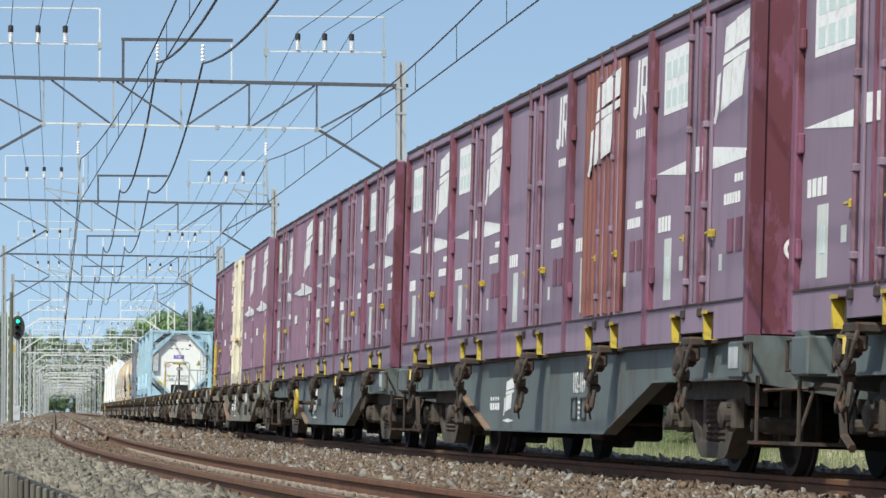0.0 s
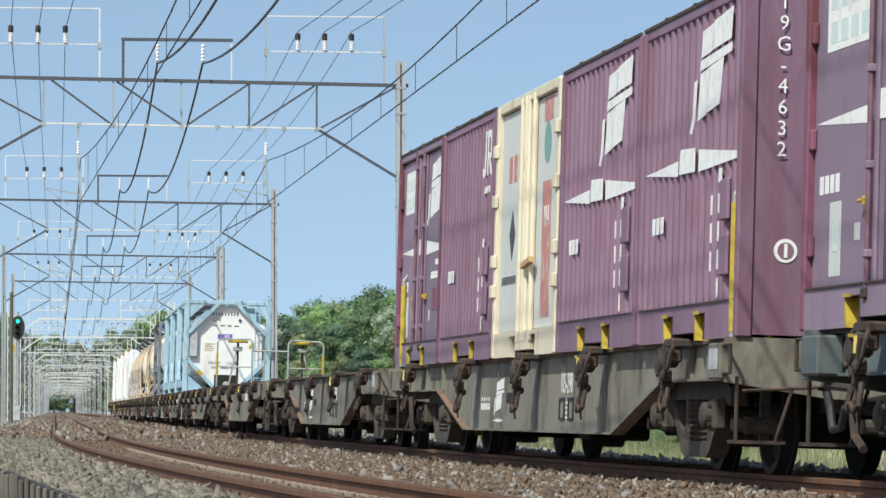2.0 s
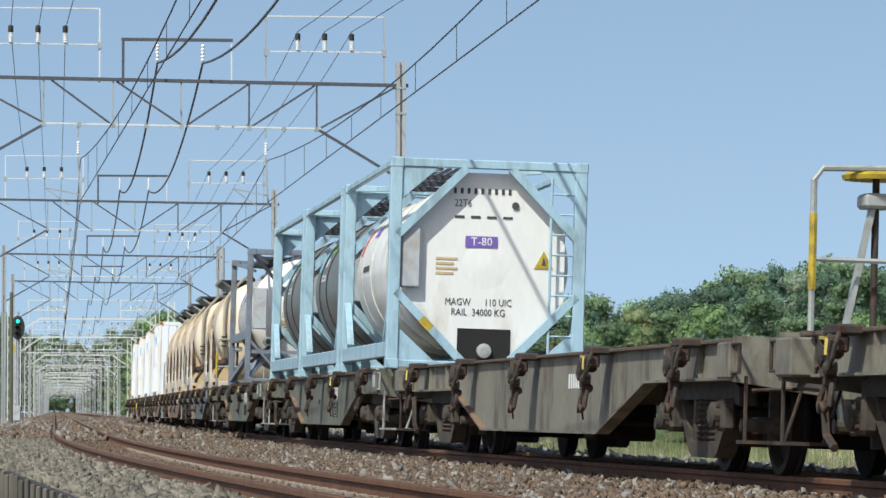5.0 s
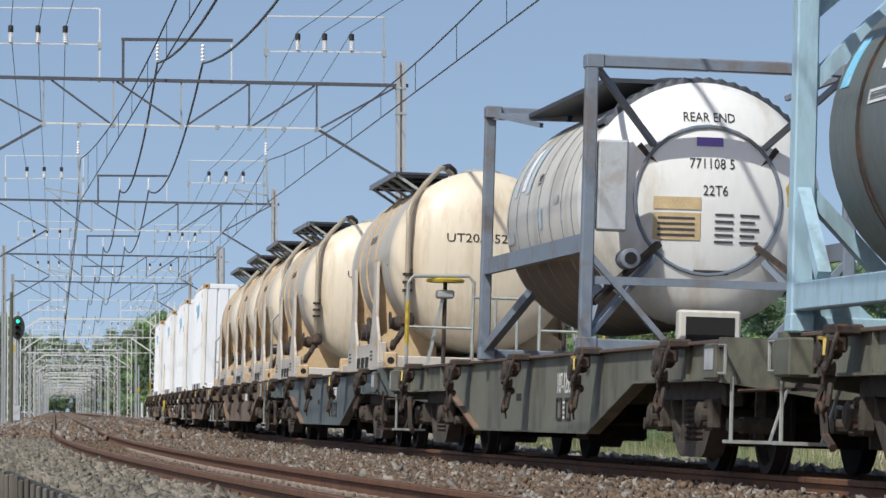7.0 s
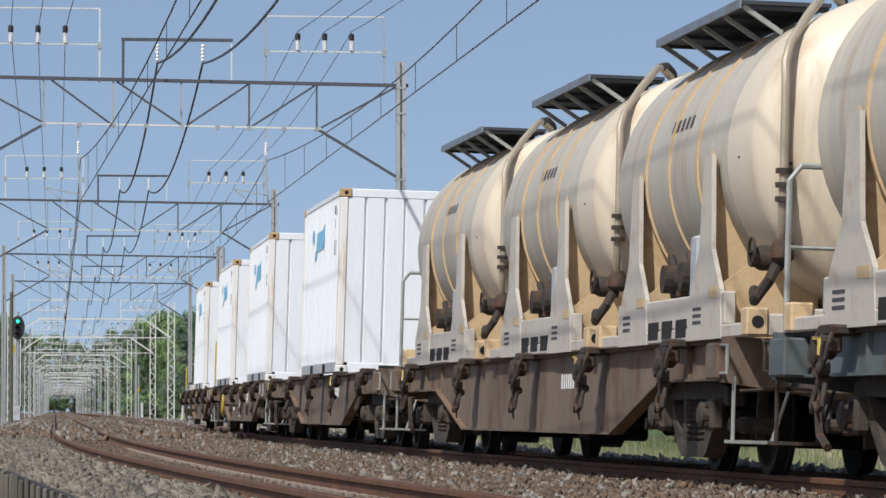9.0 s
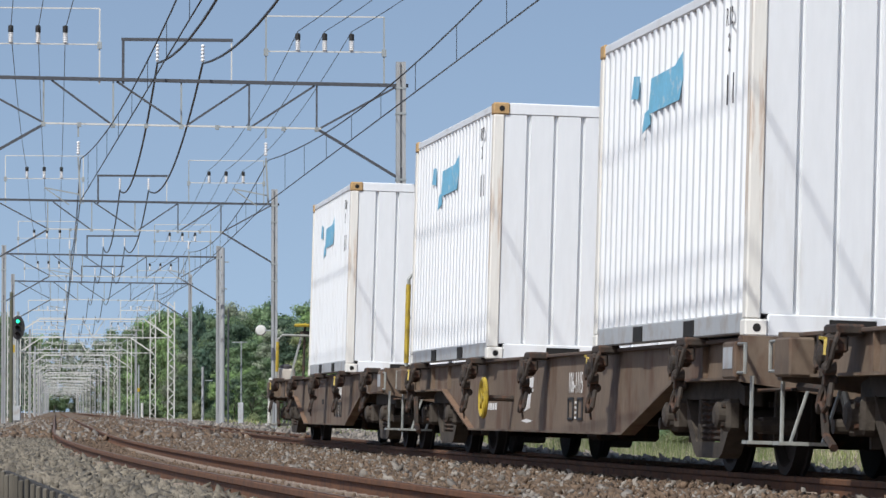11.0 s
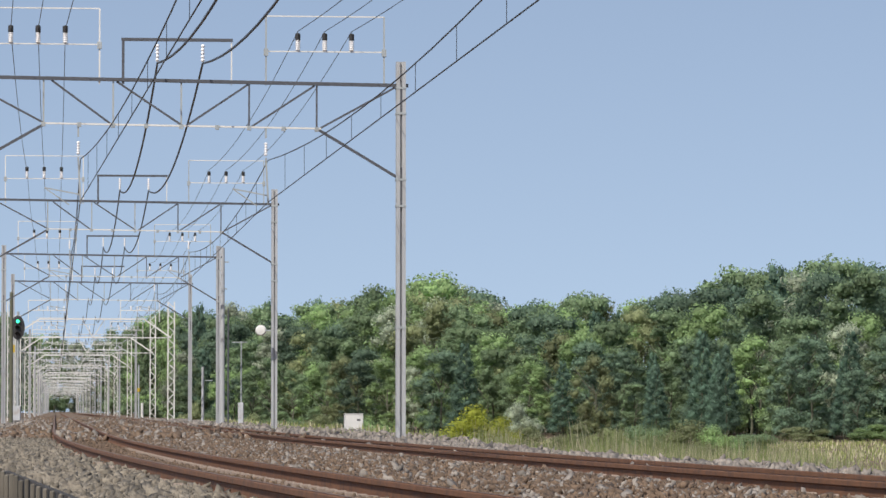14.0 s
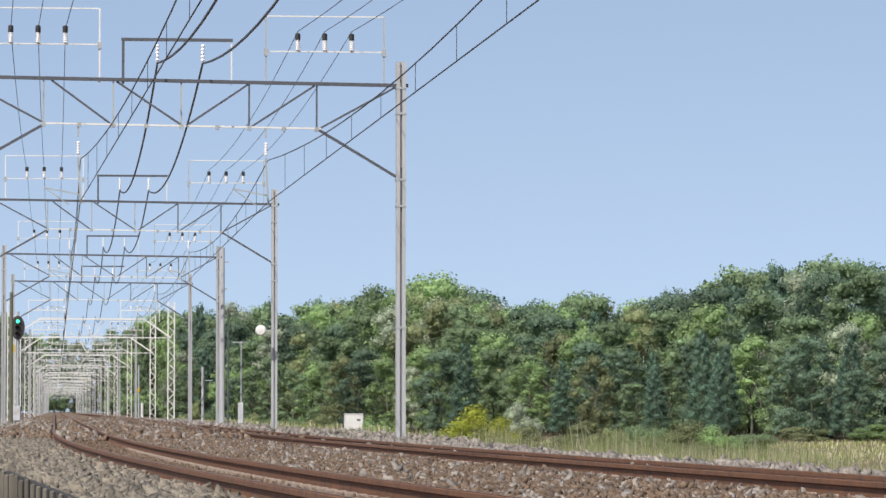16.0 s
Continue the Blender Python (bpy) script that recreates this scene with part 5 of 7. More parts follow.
def blue_tank(front):
    root = new("tank_container")
    h, s, t, zc, r = 3.03, 1.22, 2.59, 1.30, 1.06
    paint = M_FRAMEBLUE
    hook_posts(root, h, s, t, 0.15, paint)
    shell = M_TANKWHITE if front else M_TANKGREY
    part("tank_shell", Geo().lathe(shell_profile(2.62, r, 0.24), 56, "x", (0, 0, zc)), shell, root, "white tank shell" if front else "grey tank shell", smooth=True)
    for x in (-1.9, -0.75, 1.3):
        ring(root, x, r, zc, 0.04, M_GEAR if not front else M_TANKPALE)
    for e in (-1, 1):
        for y in (-1, 1):
            # corner gussets that hold the shell
            for z0, z1 in ((0.1, 0.95), (t - 0.1, t - 0.95)):
                g = Geo().prism([(y * (s - 0.12), z0), (y * (s - 0.12), (z0 + z1) / 2), (y * 0.62, z0)], "x", *sorted((e * (h - 0.03), e * (h - 0.05))))
                part("corner_gusset", g, paint, root)
                part("gusset_bar", Geo().bar((e * (h - 0.06), y * (s - 0.1), z1), (e * (h - 0.06), y * 0.28, z0), 0.12, 0.1), paint, root)
    for y in (-1, 1):
        part("lower_side_rail", Geo().chamfer(-h + 0.15, h - 0.15, *sorted((y * (s - 0.01), y * (s - 0.12))), 0.14, 0.33, 0.012), paint, root)
        part("upper_side_rail", Geo().chamfer(-h + 0.15, h - 0.15, *sorted((y * (s - 0.01), y * (s - 0.09))), t - 0.1, t - 0.02, 0.01), paint, root)
        for e in (-1, 1):
            part("side_stay", Geo().bar((e * (h - 0.1), y * (s - 0.07), 0.95), (e * (h - 0.7), y * (s - 0.07), 0.35), 0.09), paint, root)
            part("top_stay", Geo().bar((e * (h - 0.12), y * (s - 0.1), t - 0.06), (e * (h - 0.9), y * 0.55, t - 0.08), 0.1, 0.06), paint, root)
    for i in range(9):
        part("walkway_slat", Geo().box(-2.4, 2.4, -0.62 + i * 0.05, -0.6 + i * 0.05, t - 0.10, t - 0.06), M_GRATE, root) if i % 2 == 0 else None
    for x in (-1.2, 0.0, 1.3):
        part("walkway_stay", Geo().box(x - 0.04, x + 0.04, -0.7, 0.6, t - 0.16, t - 0.1), M_GRATE, root)
        part("manhole", Geo().lathe([(zc + r - 0.05, 0.25), (zc + r + 0.1, 0.25), (zc + r + 0.14, 0.18)], 16, "z", (x + 0.3, 0.25, 0)), M_GRATE, root)
    part("document_box", Geo().chamfer(h - 0.2, h - 0.05, -s + 0.16, -s + 0.40, 1.0, 1.75, 0.02), M_ISO_FOOT, root, "grey box on the end frame")
    if front:
        x = h - 0.175
        # flat end wall with clipped corners
        g = Geo().prism([(-0.30, 0.14), (0.30, 0.14), (0.98, 0.85), (0.98, 1.72), (0.30, 2.44), (-0.30, 2.44), (-0.98, 1.72), (-0.98, 0.85)], "x", h - 0.24, h - 0.18)
        part("end_shield", g, M_TANKWHITE, root, "white eight-sided tank end")
        part("valve_recess", Geo().box(h - 0.181, h - 0.17, -0.33, 0.33, 0.12, 0.52), M_HOLE, root)
        part("valve", Geo().lathe([(h - 0.17, 0.09), (h - 0.1, 0.09), (h - 0.09, 0.05)], 12, "x", (0, 0, 0.25)), M_HANDRAIL, root)
        part("class_panel", Geo().box(x, x + 0.008, -0.26, 0.14, 1.52, 1.66), M_VIOLET, root, "violet class panel")
        lettering("class_code", "T-80", 0.14, M_WHITE, root, pose(x + 0.010, -0.06, 1.59, 90, 0, 90))
        lettering("size_code", "22T6", 0.13, M_INK, root, pose(x + 0.002, -0.30, 2.06, 90, 0, 90), squash=0.8)
        lettering("weight_text", "MAGW      110 UIC\nRAIL  34000 KG", 0.125, M_INK, root, pose(x + 0.002, -0.08, 0.78, 90, 0, 90), squash=0.8)
        for k in range(9):
            part("code_bar", Geo().box(x, x + 0.004, -0.42 + k * 0.085, -0.385 + k * 0.085, 2.18, 2.25), M_INK, root)
        for k in range(4):
            part("writing_bar", Geo().box(x, x + 0.004, -0.62, -0.40 + 0.05 * (k % 2), 1.18 + k * 0.06, 1.21 + k * 0.06), M_GOLD, root)
            part("writing_bar", Geo().box(x, x + 0.004, -0.40 + k * 0.2, -0.28 + k * 0.2, 1.88, 1.91), M_INK, root)
        part("gauge", Geo().lathe([(x, 0.045), (x + 0.02, 0.045)], 14, "x", (0, 0.35, 2.05)), M_INK, root)
        tri = [(0.60, 1.28), (0.84, 1.28), (0.72, 1.50)]
        part("warning_sign", Geo().prism(tri, "x", x, x + 0.006), M_YELLOW, root, "yellow triangle warning sign")
        part("warning_mark", Geo().prism([(0.69, 1.32), (0.75, 1.32), (0.72, 1.43)], "x", x + 0.006, x + 0.009), M_INK, root)
        part("yellow_tape", Geo().bar((h + 0.001, -0.80, 0.62), (h + 0.001, -0.68, 0.50), 0.10, 0.004, (1, 0, 0)), M_YELLOW, root)
        for z in [0.45 + i * 0.25 for i in range(8)]:
            part("ladder_rung", Geo().rod((h - 0.03, 0.78, z), (h - 0.03, 1.06, z), 0.014, 6), M_FRAMEBLUE, root)
        part("ladder_rail", Geo().rod((h - 0.03, 0.78, 0.2), (h - 0.03, 0.78, 2.4), 0.018, 6), M_FRAMEBLUE, root)
    # painted marks that follow the shell
    def shell_mark(x0, x1, a0, a1, material, name, label=""):
        g, n = Geo(), 6
        for i in range(n + 1):
            a = radians(a0 + (a1 - a0) * i / n)
            for x in (x0, x1):
                for rr in (r + 0.001, r + 0.006):
                    g.v.append((x, -rr * math.cos(a), zc + rr * math.sin(a)))
        for i in range(n):
            k = i * 4
            g.f += [(k + 1, k + 3, k + 7, k + 5), (k, k + 4, k + 6, k + 2), (k, k + 1, k + 5, k + 4), (k + 2, k + 6, k + 7, k + 3)]
        part(name, g, material, root, label)
    if front:
        shell_mark(-2.45, -2.25, 15, 38, M_RED, "red_patch", "red patch on the shell")
        shell_mark(-1.5, -0.8, 28, 37, M_VIOLET, "violet_patch", "violet patch on the shell")
        shell_mark(-1.75, -1.0, 2, 6, M_INK, "writing_bar")
    else:
        shell_mark(-2.5, -2.3, 16, 36, M_SKYBLUE, "blue_patch", "blue patch on the shell")
        for k in range(8):
            shell_mark(-1.75 + k * 0.11, -1.67 + k * 0.11, 32, 39, M_LIME, "writing_bar", "green writing on the shell")
        shell_mark(-1.55, -1.40, 19, 27, M_WHITE, "white_code")
        shell_mark(-1.7, -1.15, 7, 12, M_WHITE, "white_code")
        shell_mark(-1.66, -1.19, 8, 11, M_TANKGREY, "code_field")
    tagged(root, "white tank in a light blue steel frame" if front else "grey tank in a light blue steel frame", "tank container", "tank containers on the train")
    return root


tk = blue_tank(False)
for s, ob in ((148.3, blue_tank(True)), (154.9, tk), (161.35, copy_thing(tk, Matrix()))):
    MOVES.append((ob, CENTRES[7], CENTRES[7] - s, DECK))


M_PALEBLUE = mat("worn_pale_blue", (0.44, 0.54, 0.60), 0.6, vary=0.15, scale=4, fine=40, bump=0, stain=(0.56, 0.54, 0.48), stain_amount=0.8)
# dark brown, part soiling and part the underside's shade
M_SOIL_SHADE = mat("soiled_shaded_shell", (0.14, 0.10, 0.065), 0.7, 0.0, vary=0.3, scale=0.9, fine=14, bump=0.05, stain=(0.30, 0.24, 0.16), stain_amount=0.6, stretch=(1, 1, 0.35), bias=0.56)


def slate_tank():
    """The ribbed pale tank in an open slate frame."""
    root = new("tank_container")
    h, s, t, zc, r = 3.03, 1.22, 2.59, 1.36, 1.10
    hook_posts(root, h, s, t, 0.11, M_FRAMEGREY)
    part("tank_shell", Geo().lathe(shell_profile(2.1, r, 0.42, 9), 56, "x", (0, 0, zc)), M_TANKPALE, root, "pale grey tank shell", smooth=True)
    cap = [(2.12 + 0.44 * math.cos(math.pi / 2 * i / 9), (r + 0.004) * math.sin(math.pi / 2 * i / 9)) for i in range(9, -1, -1)]
    cap[-1] = (cap[-1][0], 0.0001)
    part("tank_end", Geo().lathe([(2.05, r + 0.004)] + cap, 56, "x", (0, 0, zc)), M_TANKWHITE, root, "white dished tank end", smooth=True)
    for x in (-2.0, -1.45, -0.8, -0.15, 0.5, 1.15, 1.7):
        ring(root, x, r, zc, 0.025, M_FRAMEGREY, "seam", 0.005)
    # lower half of the shell below the side beams: soiling and painted shade
    g = Geo()
    prof = [(-2.05, r + 0.003)] + [(xx, rr + 0.004) for xx, rr in shell_profile(2.1, r, 0.42, 9)[10:17]]
    for xx, rr in prof:
        for k in range(25):
            an = radians(198 + 144 * k / 24)
            g.v.append((xx, rr * math.cos(an), zc + rr * math.sin(an)))
    for i in range(len(prof) - 1):
        for k in range(24):
            g.f.append((i * 25 + k, i * 25 + k + 1, (i + 1) * 25 + k + 1, (i + 1) * 25 + k))
    part("soiled_belly", g, M_SOIL_SHADE, root, "brown underside of the shell, soiling and shade in its colour", smooth=True, fix=False)
    rim = [(2.5, 0.66 * math.cos(a * math.pi / 16), zc + 0.02 + 0.66 * math.sin(a * math.pi / 16)) for a in range(32)]
    part("end_ring", Geo().tube([(2.12 + 0.44 * 0.79 + 0.012, y, z) for _, y, z in rim], 0.018, 6, True), M_FRAMEGREY, root, smooth=True)
    x = h - 0.06
    for y in (-1, 1):
        part("end_brace", Geo().bar((x, y * 1.15, 0.85), (x, y * 0.45, 0.10), 0.08, 0.05), M_FRAMEGREY, root)
        part("end_brace", Geo().bar((x, y * 1.15, 0.12), (x - 0.4, y * 0.5, 0.85), 0.08, 0.05), M_FRAMEGREY, root)
        part("end_brace", Geo().bar((x - 0.05, y * 1.10, t - 0.12), (x - 0.50, y * 0.50, 1.86), 0.05, 0.05), M_FRAMEGREY, root)
        part("end_strut", Geo().bar((x - 0.55, y * 0.62, 1.86), (x - 0.50, y * 0.46, 1.66), 0.05, 0.05), M_GEAR, root)
        part("end_strut", Geo().bar((x, y * 1.10, 0.42), (x - 0.46, y * 0.44, 0.98), 0.06, 0.05), M_GEAR, root, "grimy strut to the tank end")
        for e in (-1, 1):
            part("top_strut", Geo().bar((e * (h - 0.08), y * 1.14, t - 0.08), (e * (h - 0.95), y * 0.78, t - 0.24), 0.045), M_FRAMEGREY, root)
        part("side_beam", Geo().bar((-h + 0.1, y * 1.16, 0.95), (h - 0.1, y * 1.16, 0.95), 0.06, 0.16), M_FRAMEGREY, root, "slate side beam")
        part("side_brace", Geo().bar((-h + 0.1, y * 1.16, 0.1), (-h + 1.2, y * 0.8, 0.75), 0.09), M_FRAMEGREY, root)
        part("side_brace", Geo().bar((h - 0.1, y * 1.16, 0.1), (h - 1.2, y * 0.8, 0.75), 0.09), M_FRAMEGREY, root)
        part("top_brace", Geo().bar((-h + 0.1, y * 1.14, t - 0.1), (-h + 1.0, y * 0.5, t - 0.16), 0.07), M_FRAMEGREY, root)
    part("low_brace", Geo().bar((x, -1.15, 0.62), (x, 1.15, 0.62), 0.05, 0.07), M_FRAMEGREY, root)
    part("end_walkway", Geo().box(-2.75, 1.9, -0.85, 0.35, t - 0.14, t - 0.10), M_GRATE, root, "dark walkway on top")
    # dark ribbed collar over the crown of the tank end
    g = Geo()
    for i in range(37):
        an = radians(38 + 104 * i / 36)
        rr = r + (0.055 if i % 2 else 0.035)
        for xx, ro in ((1.72, r - 0.02), (1.72, rr), (2.12, rr), (2.16, r - 0.02)):
            g.v.append((xx, ro * math.cos(an), zc + ro * math.sin(an)))
    for i in range(36):
        for k in range(3):
            g.f.append((i * 4 + k, i * 4 + k + 1, i * 4 + k + 5, i * 4 + k + 4))
    part("top_collar", g, M_GRATE, root, "dark ribbed collar over the tank end")
    for k in (-0.8, 0.5):
        part("top_hatch", Geo().lathe([(t - 0.12, 0.28), (t + 0.02, 0.28), (t + 0.04, 0.2)], 16, "z", (k, 0.1, 0)), M_GRATE, root)
    part("document_box", Geo().chamfer(h - 0.14, h - 0.02, -s + 0.13, -s + 0.40, 1.05, 1.85, 0.02), M_ISO_FOOT, root, "grey box on the end frame")
    part("document_tube", Geo().lathe([(h - 0.3, 0.09), (h - 0.04, 0.09), (h - 0.03, 0.07)], 16, "x", (0, -0.78, 0.82)), M_FRAMEGREY, root, smooth=True)
    part("tube_mouth", Geo().lathe([(h - 0.03, 0.055), (h - 0.025, 0.055)], 14, "x", (0, -0.78, 0.82)), M_HOLE, root)
    xe = 2.56
    part("valve_frame", Geo().chamfer(2.45, 2.62, -0.26, 0.3, 0.03, 0.40, 0.02), M_TANKPALE, root)
    part("valve_recess", Geo().box(2.62, 2.628, -0.2, 0.24, 0.06, 0.34), M_HOLE, root)
    lettering("code", "771108 5", 0.13, M_INK, root, pose(xe, 0.02, 1.70, 90, 0, 90), squash=0.85, dish=(2.12, 0.44, 1.104, zc))
    lettering("code", "22T6", 0.13, M_INK, root, pose(xe, 0.05, 1.46, 90, 0, 90), squash=0.85, dish=(2.12, 0.44, 1.104, zc))
    lettering("code", "REAR END", 0.12, M_INK, root, pose(2.37, 0.0, 2.12, 90, 0, 90), squash=0.85, dish=(2.12, 0.44, 1.104, zc))
    def dish_plate(y0, y1, z0, z1, material, name, label="", off=0.008):
        g, ny, nz = Geo(), 6, 3
        for i in range(ny + 1):
            for k in range(nz + 1):
                yy, zz = y0 + (y1 - y0) * i / ny, z0 + (z1 - z0) * k / nz
                g.v.append((2.12 + 0.44 * math.sqrt(max(1 - (yy ** 2 + (zz - zc) ** 2) / 1.104 ** 2, 0.02)) + off, yy, zz))
        for i in range(ny):
            for k in range(nz):
                a = i * (nz + 1) + k
                g.f.append((a, a + nz + 1, a + nz + 2, a + 1))
        part(name, g, material, root, label, fix=False)
    for k in range(5):
        dish_plate(0.05, 0.22, 1.00 + k * 0.06, 1.022 + k * 0.06, M_INK, "writing_bar")
        dish_plate(0.28, 0.46 - 0.04 * (k % 2), 1.00 + k * 0.06, 1.022 + k * 0.06, M_INK, "writing_bar")
    dish_plate(-0.50, -0.08, 1.02, 1.26, M_GOLD, "tan_sticker", "tan sticker with writing")
    dish_plate(-0.50, -0.08, 1.29, 1.40, M_GOLD, "tan_sticker")
    for k in range(4):
        dish_plate(-0.46, -0.13, 1.05 + k * 0.05, 1.072 + k * 0.05, M_INK, "writing_bar", off=0.011)
    dish_plate(-0.12, 0.20, 0.72, 0.76, M_INK, "writing_bar")
    dish_plate(-0.12, 0.12, 1.86, 1.94, M_VIOLET, "mark_patch")
    part("warning_sign", Geo().prism([(0.62, 1.35), (0.86, 1.35), (0.74, 1.57)], "x", xe - 0.12, xe - 0.11), M_YELLOW, root, "yellow triangle warning sign")
    lettering("shell_code", "MPD", 0.17, M_INK, root, pose(-0.28, -r * math.cos(radians(17)) - 0.008, zc + r * math.sin(radians(17)), 73), squash=0.7)
    def side_patch(x0, x1, a0, a1, material, name, label=""):
        g = Geo()
        for i in range(7):
            an = radians(a0 + (a1 - a0) * i / 6)
            for xx in (x0, x1):
                g.v.append((xx, -(r + 0.006) * math.cos(an), zc + (r + 0.006) * math.sin(an)))
        for i in range(6):
            g.f.append((i * 2, i * 2 + 1, i * 2 + 3, i * 2 + 2))
        part(name, g, material, root, label, fix=False)
    side_patch(-1.75, -1.62, 12, 36, M_PALEBLUE, "blue_stroke", "worn pale blue stroke")
    side_patch(-1.40, -1.15, 14, 38, M_ISO, "white_stroke", "worn white stroke")
    side_patch(-1.05, -0.85, 12, 40, M_PALEBLUE, "blue_stroke", "worn pale blue stroke")
    side_patch(-0.1, 0.08, -8, 2, M_PALEBLUE, "blue_patch")
    side_patch(-2.05, -1.62, -12, -6, M_ISO_FOOT, "writing_bar")
    side_patch(0.75, 1.0, 2, 6, M_ISO_FOOT, "writing_bar")
    tagged(root, "pale ribbed tank in an open slate-grey frame", "tank container", "tank containers on the train")
    return root


MOVES.append((slate_tank(), CENTRES[8], CENTRES[8] - 175.3, DECK))


M_PIPE = mat("pipe_grey", (0.40, 0.34, 0.25), 0.5, 0.2, vary=0.15, scale=4, fine=30, bump=0.05)


def cream_tank(code, dusty):
    root = new("tank_container")
    zc, r, hb = 1.36, 1.13, 2.55
    part("tank_shell", Geo().lathe(shell_profile(hb, r, 0.45, 9), 56, "x", (0, 0, zc)), M_TANKDUST if dusty else M_TANKCREAM, root, "rounded cream tank shell", smooth=True)
    # cleaner front end, dusty middle belt
    cap = [(hb - (0.75 if dusty else 0.1), r + 0.004), (hb, r + 0.004)] + [(hb + 0.455 * math.cos(math.pi / 2 * i / 9), (r + 0.004) * math.sin(math.pi / 2 * i / 9)) for i in range(8, -1, -1)]
    cap[-1] = (cap[-1][0], 0.0001)
    part("tank_end", Geo().lathe(cap, 56, "x", (0, 0, zc)), M_TANKCREAM, root, "cream dished tank end", smooth=True)
    part("shell_belt", Geo().lathe([(-2.3 if not dusty else -1.2, r + 0.004), (hb - 0.1 if not dusty else 1.2, r + 0.004)], 56, "x", (0, 0, zc)), M_TANKDUST, root, "dusty grey shell belt", smooth=True)
    for x in (-1.3, -0.35, 0.75):
        ring(root, x, r, zc, 0.045, M_TAN, "band", 0.022)
    for x in (-1.42, 1.42):
        for y in (-1, 1):
            g = Geo().prism([(x - 0.62, 0.0), (x + 0.62, 0.0), (x + 0.55, 0.36), (x + 0.22, 0.66), (x + 0.15, 1.36), (x - 0.13, 1.36), (x - 0.22, 0.66), (x - 0.5, 0.36)], "y", *sorted((y * 1.20, y * 1.165)))
            sd = part("saddle_plate", g, M_SADDLE, root, "cream steel saddle")
            g = Geo().prism([(y * 1.165, 0.0), (y * 1.165, 1.4), (y * 1.0, 0.9), (y * 0.72, 0.5), (y * 0.45, 0.34), (y * 0.45, 0.0)], "x", x - 0.05, x + 0.05)
            part("saddle_web", g, M_TAN, root, "tan saddle web")
            for dx in (-0.45, 0.45):
                g = Geo().prism([(y * 1.165, 0.0), (y * 1.165, 0.40), (y * 0.9, 0.60), (y * 0.45, 0.32), (y * 0.45, 0)], "x", x + dx - 0.02, x + dx + 0.02)
                part("saddle_web", g, M_TAN, root)
            for z in range(3):
                part("writing_bar", Geo().box(x - 0.4, x - 0.1, *sorted((y * 1.20, y * 1.203)), 0.22 - z * 0.05, 0.245 - z * 0.05), M_INK, root)
            part("plate", Geo().box(x + 0.18, x + 0.48, *sorted((y * 1.20, y * 1.205)), 0.30, 0.38), M_GOLD, root)
    for y in (-1, 1):
        g = Geo().chamfer(-2.95, 2.95, *sorted((y * 1.195, y * 1.05)), 0.0, 0.10, 0.012).chamfer(-2.1, 2.1, *sorted((y * 1.19, y * 1.1)), 0.1, 0.34, 0.012)
        part("skid", g, M_SADDLE, root, "cream base rail")
        for x in (-0.55, 0.0, 0.55):
            part("skid_pocket", Geo().box(x - 0.2, x + 0.2, *sorted((y * 1.196, y * 1.19)), 0.03, 0.17), M_HOLE, root)
        for x in (-2.9, 2.9):
            part("corner_casting", Geo().chamfer(x - 0.1, x + 0.1, *sorted((y * 1.22, y * 1.06)), 0.0, 0.2, 0.015), M_TAN, root)
            part("casting_hole", Geo().lathe([(x + (0.1 if x > 0 else -0.1), 0.045), (x + (0.104 if x > 0 else -0.104), 0.045)], 10, "x", (0, y * 1.14, 0.1)), M_HOLE, root)
    for x in (-2.9, 2.9):
        part("base_beam", Geo().chamfer(x - 0.08, x + 0.08, -1.06, 1.06, 0.0, 0.16, 0.012), M_SADDLE, root)
    # filling pipe from the top down to the side valve
    pts = [(1.75, -0.30, zc + r + 0.0), (1.9, -0.42, zc + 1.20), (2.1, -0.50, zc + 1.17), (2.5, -0.72, zc + 0.95), (2.75, -0.90, zc + 0.72), (2.84, -0.95, zc + 0.58), (2.86, -0.95, zc + 0.4), (2.87, -0.95, zc - 0.2),
           (2.84, -0.95, zc - 0.55), (2.75, -0.93, 0.68)]
    part("filling_pipe", Geo().tube(pts, 0.034, 10), M_PIPE, root, "grey filling pipe", smooth=True)
    part("pipe_elbow", Geo().tube([(1.55, -0.22, zc + r - 0.05), (1.60, -0.26, zc + r + 0.06), (1.74, -0.34, zc + r + 0.10), (1.95, -0.43, zc + r + 0.07)], 0.038, 9), M_GEAR, root, "dark elbow on the top", smooth=True)
    for z in (0.95, 1.05, 1.15):
        part("pipe_clamp", Geo().lathe([(z, 0.06), (z + 0.035, 0.06)], 10, "z", (2.865, -0.95, 0)), M_GEAR, root)
    part("stay_rod", Geo().tube([(2.86, -0.90, 1.22), (2.5, -1.02, 1.24), (2.2, -1.13, 1.30)], 0.012, 5), M_GEAR, root)
    valve = part("pipe_valve", Geo().lathe([(0.52, 0.05), (0.56, 0.085), (0.64, 0.085), (0.70, 0.05)], 12, "z", (2.75, -0.92, 0)).lathe([(-1.12, 0.06), (-1.06, 0.09), (-0.9, 0.09)], 12, "y", (2.66, 0, 0.56)), M_GEAR, root, "dark pipe valve", smooth=True)
    rim = [(2.70 + 0.10 * math.cos(a * math.pi / 8), -1.13, 0.60 + 0.10 * math.sin(a * math.pi / 8)) for a in range(16)]
    part("handwheel", Geo().tube(rim, 0.012, 5, closed=True).bar((2.60, -1.13, 0.60), (2.80, -1.13, 0.60), 0.015), M_GEAR, valve)
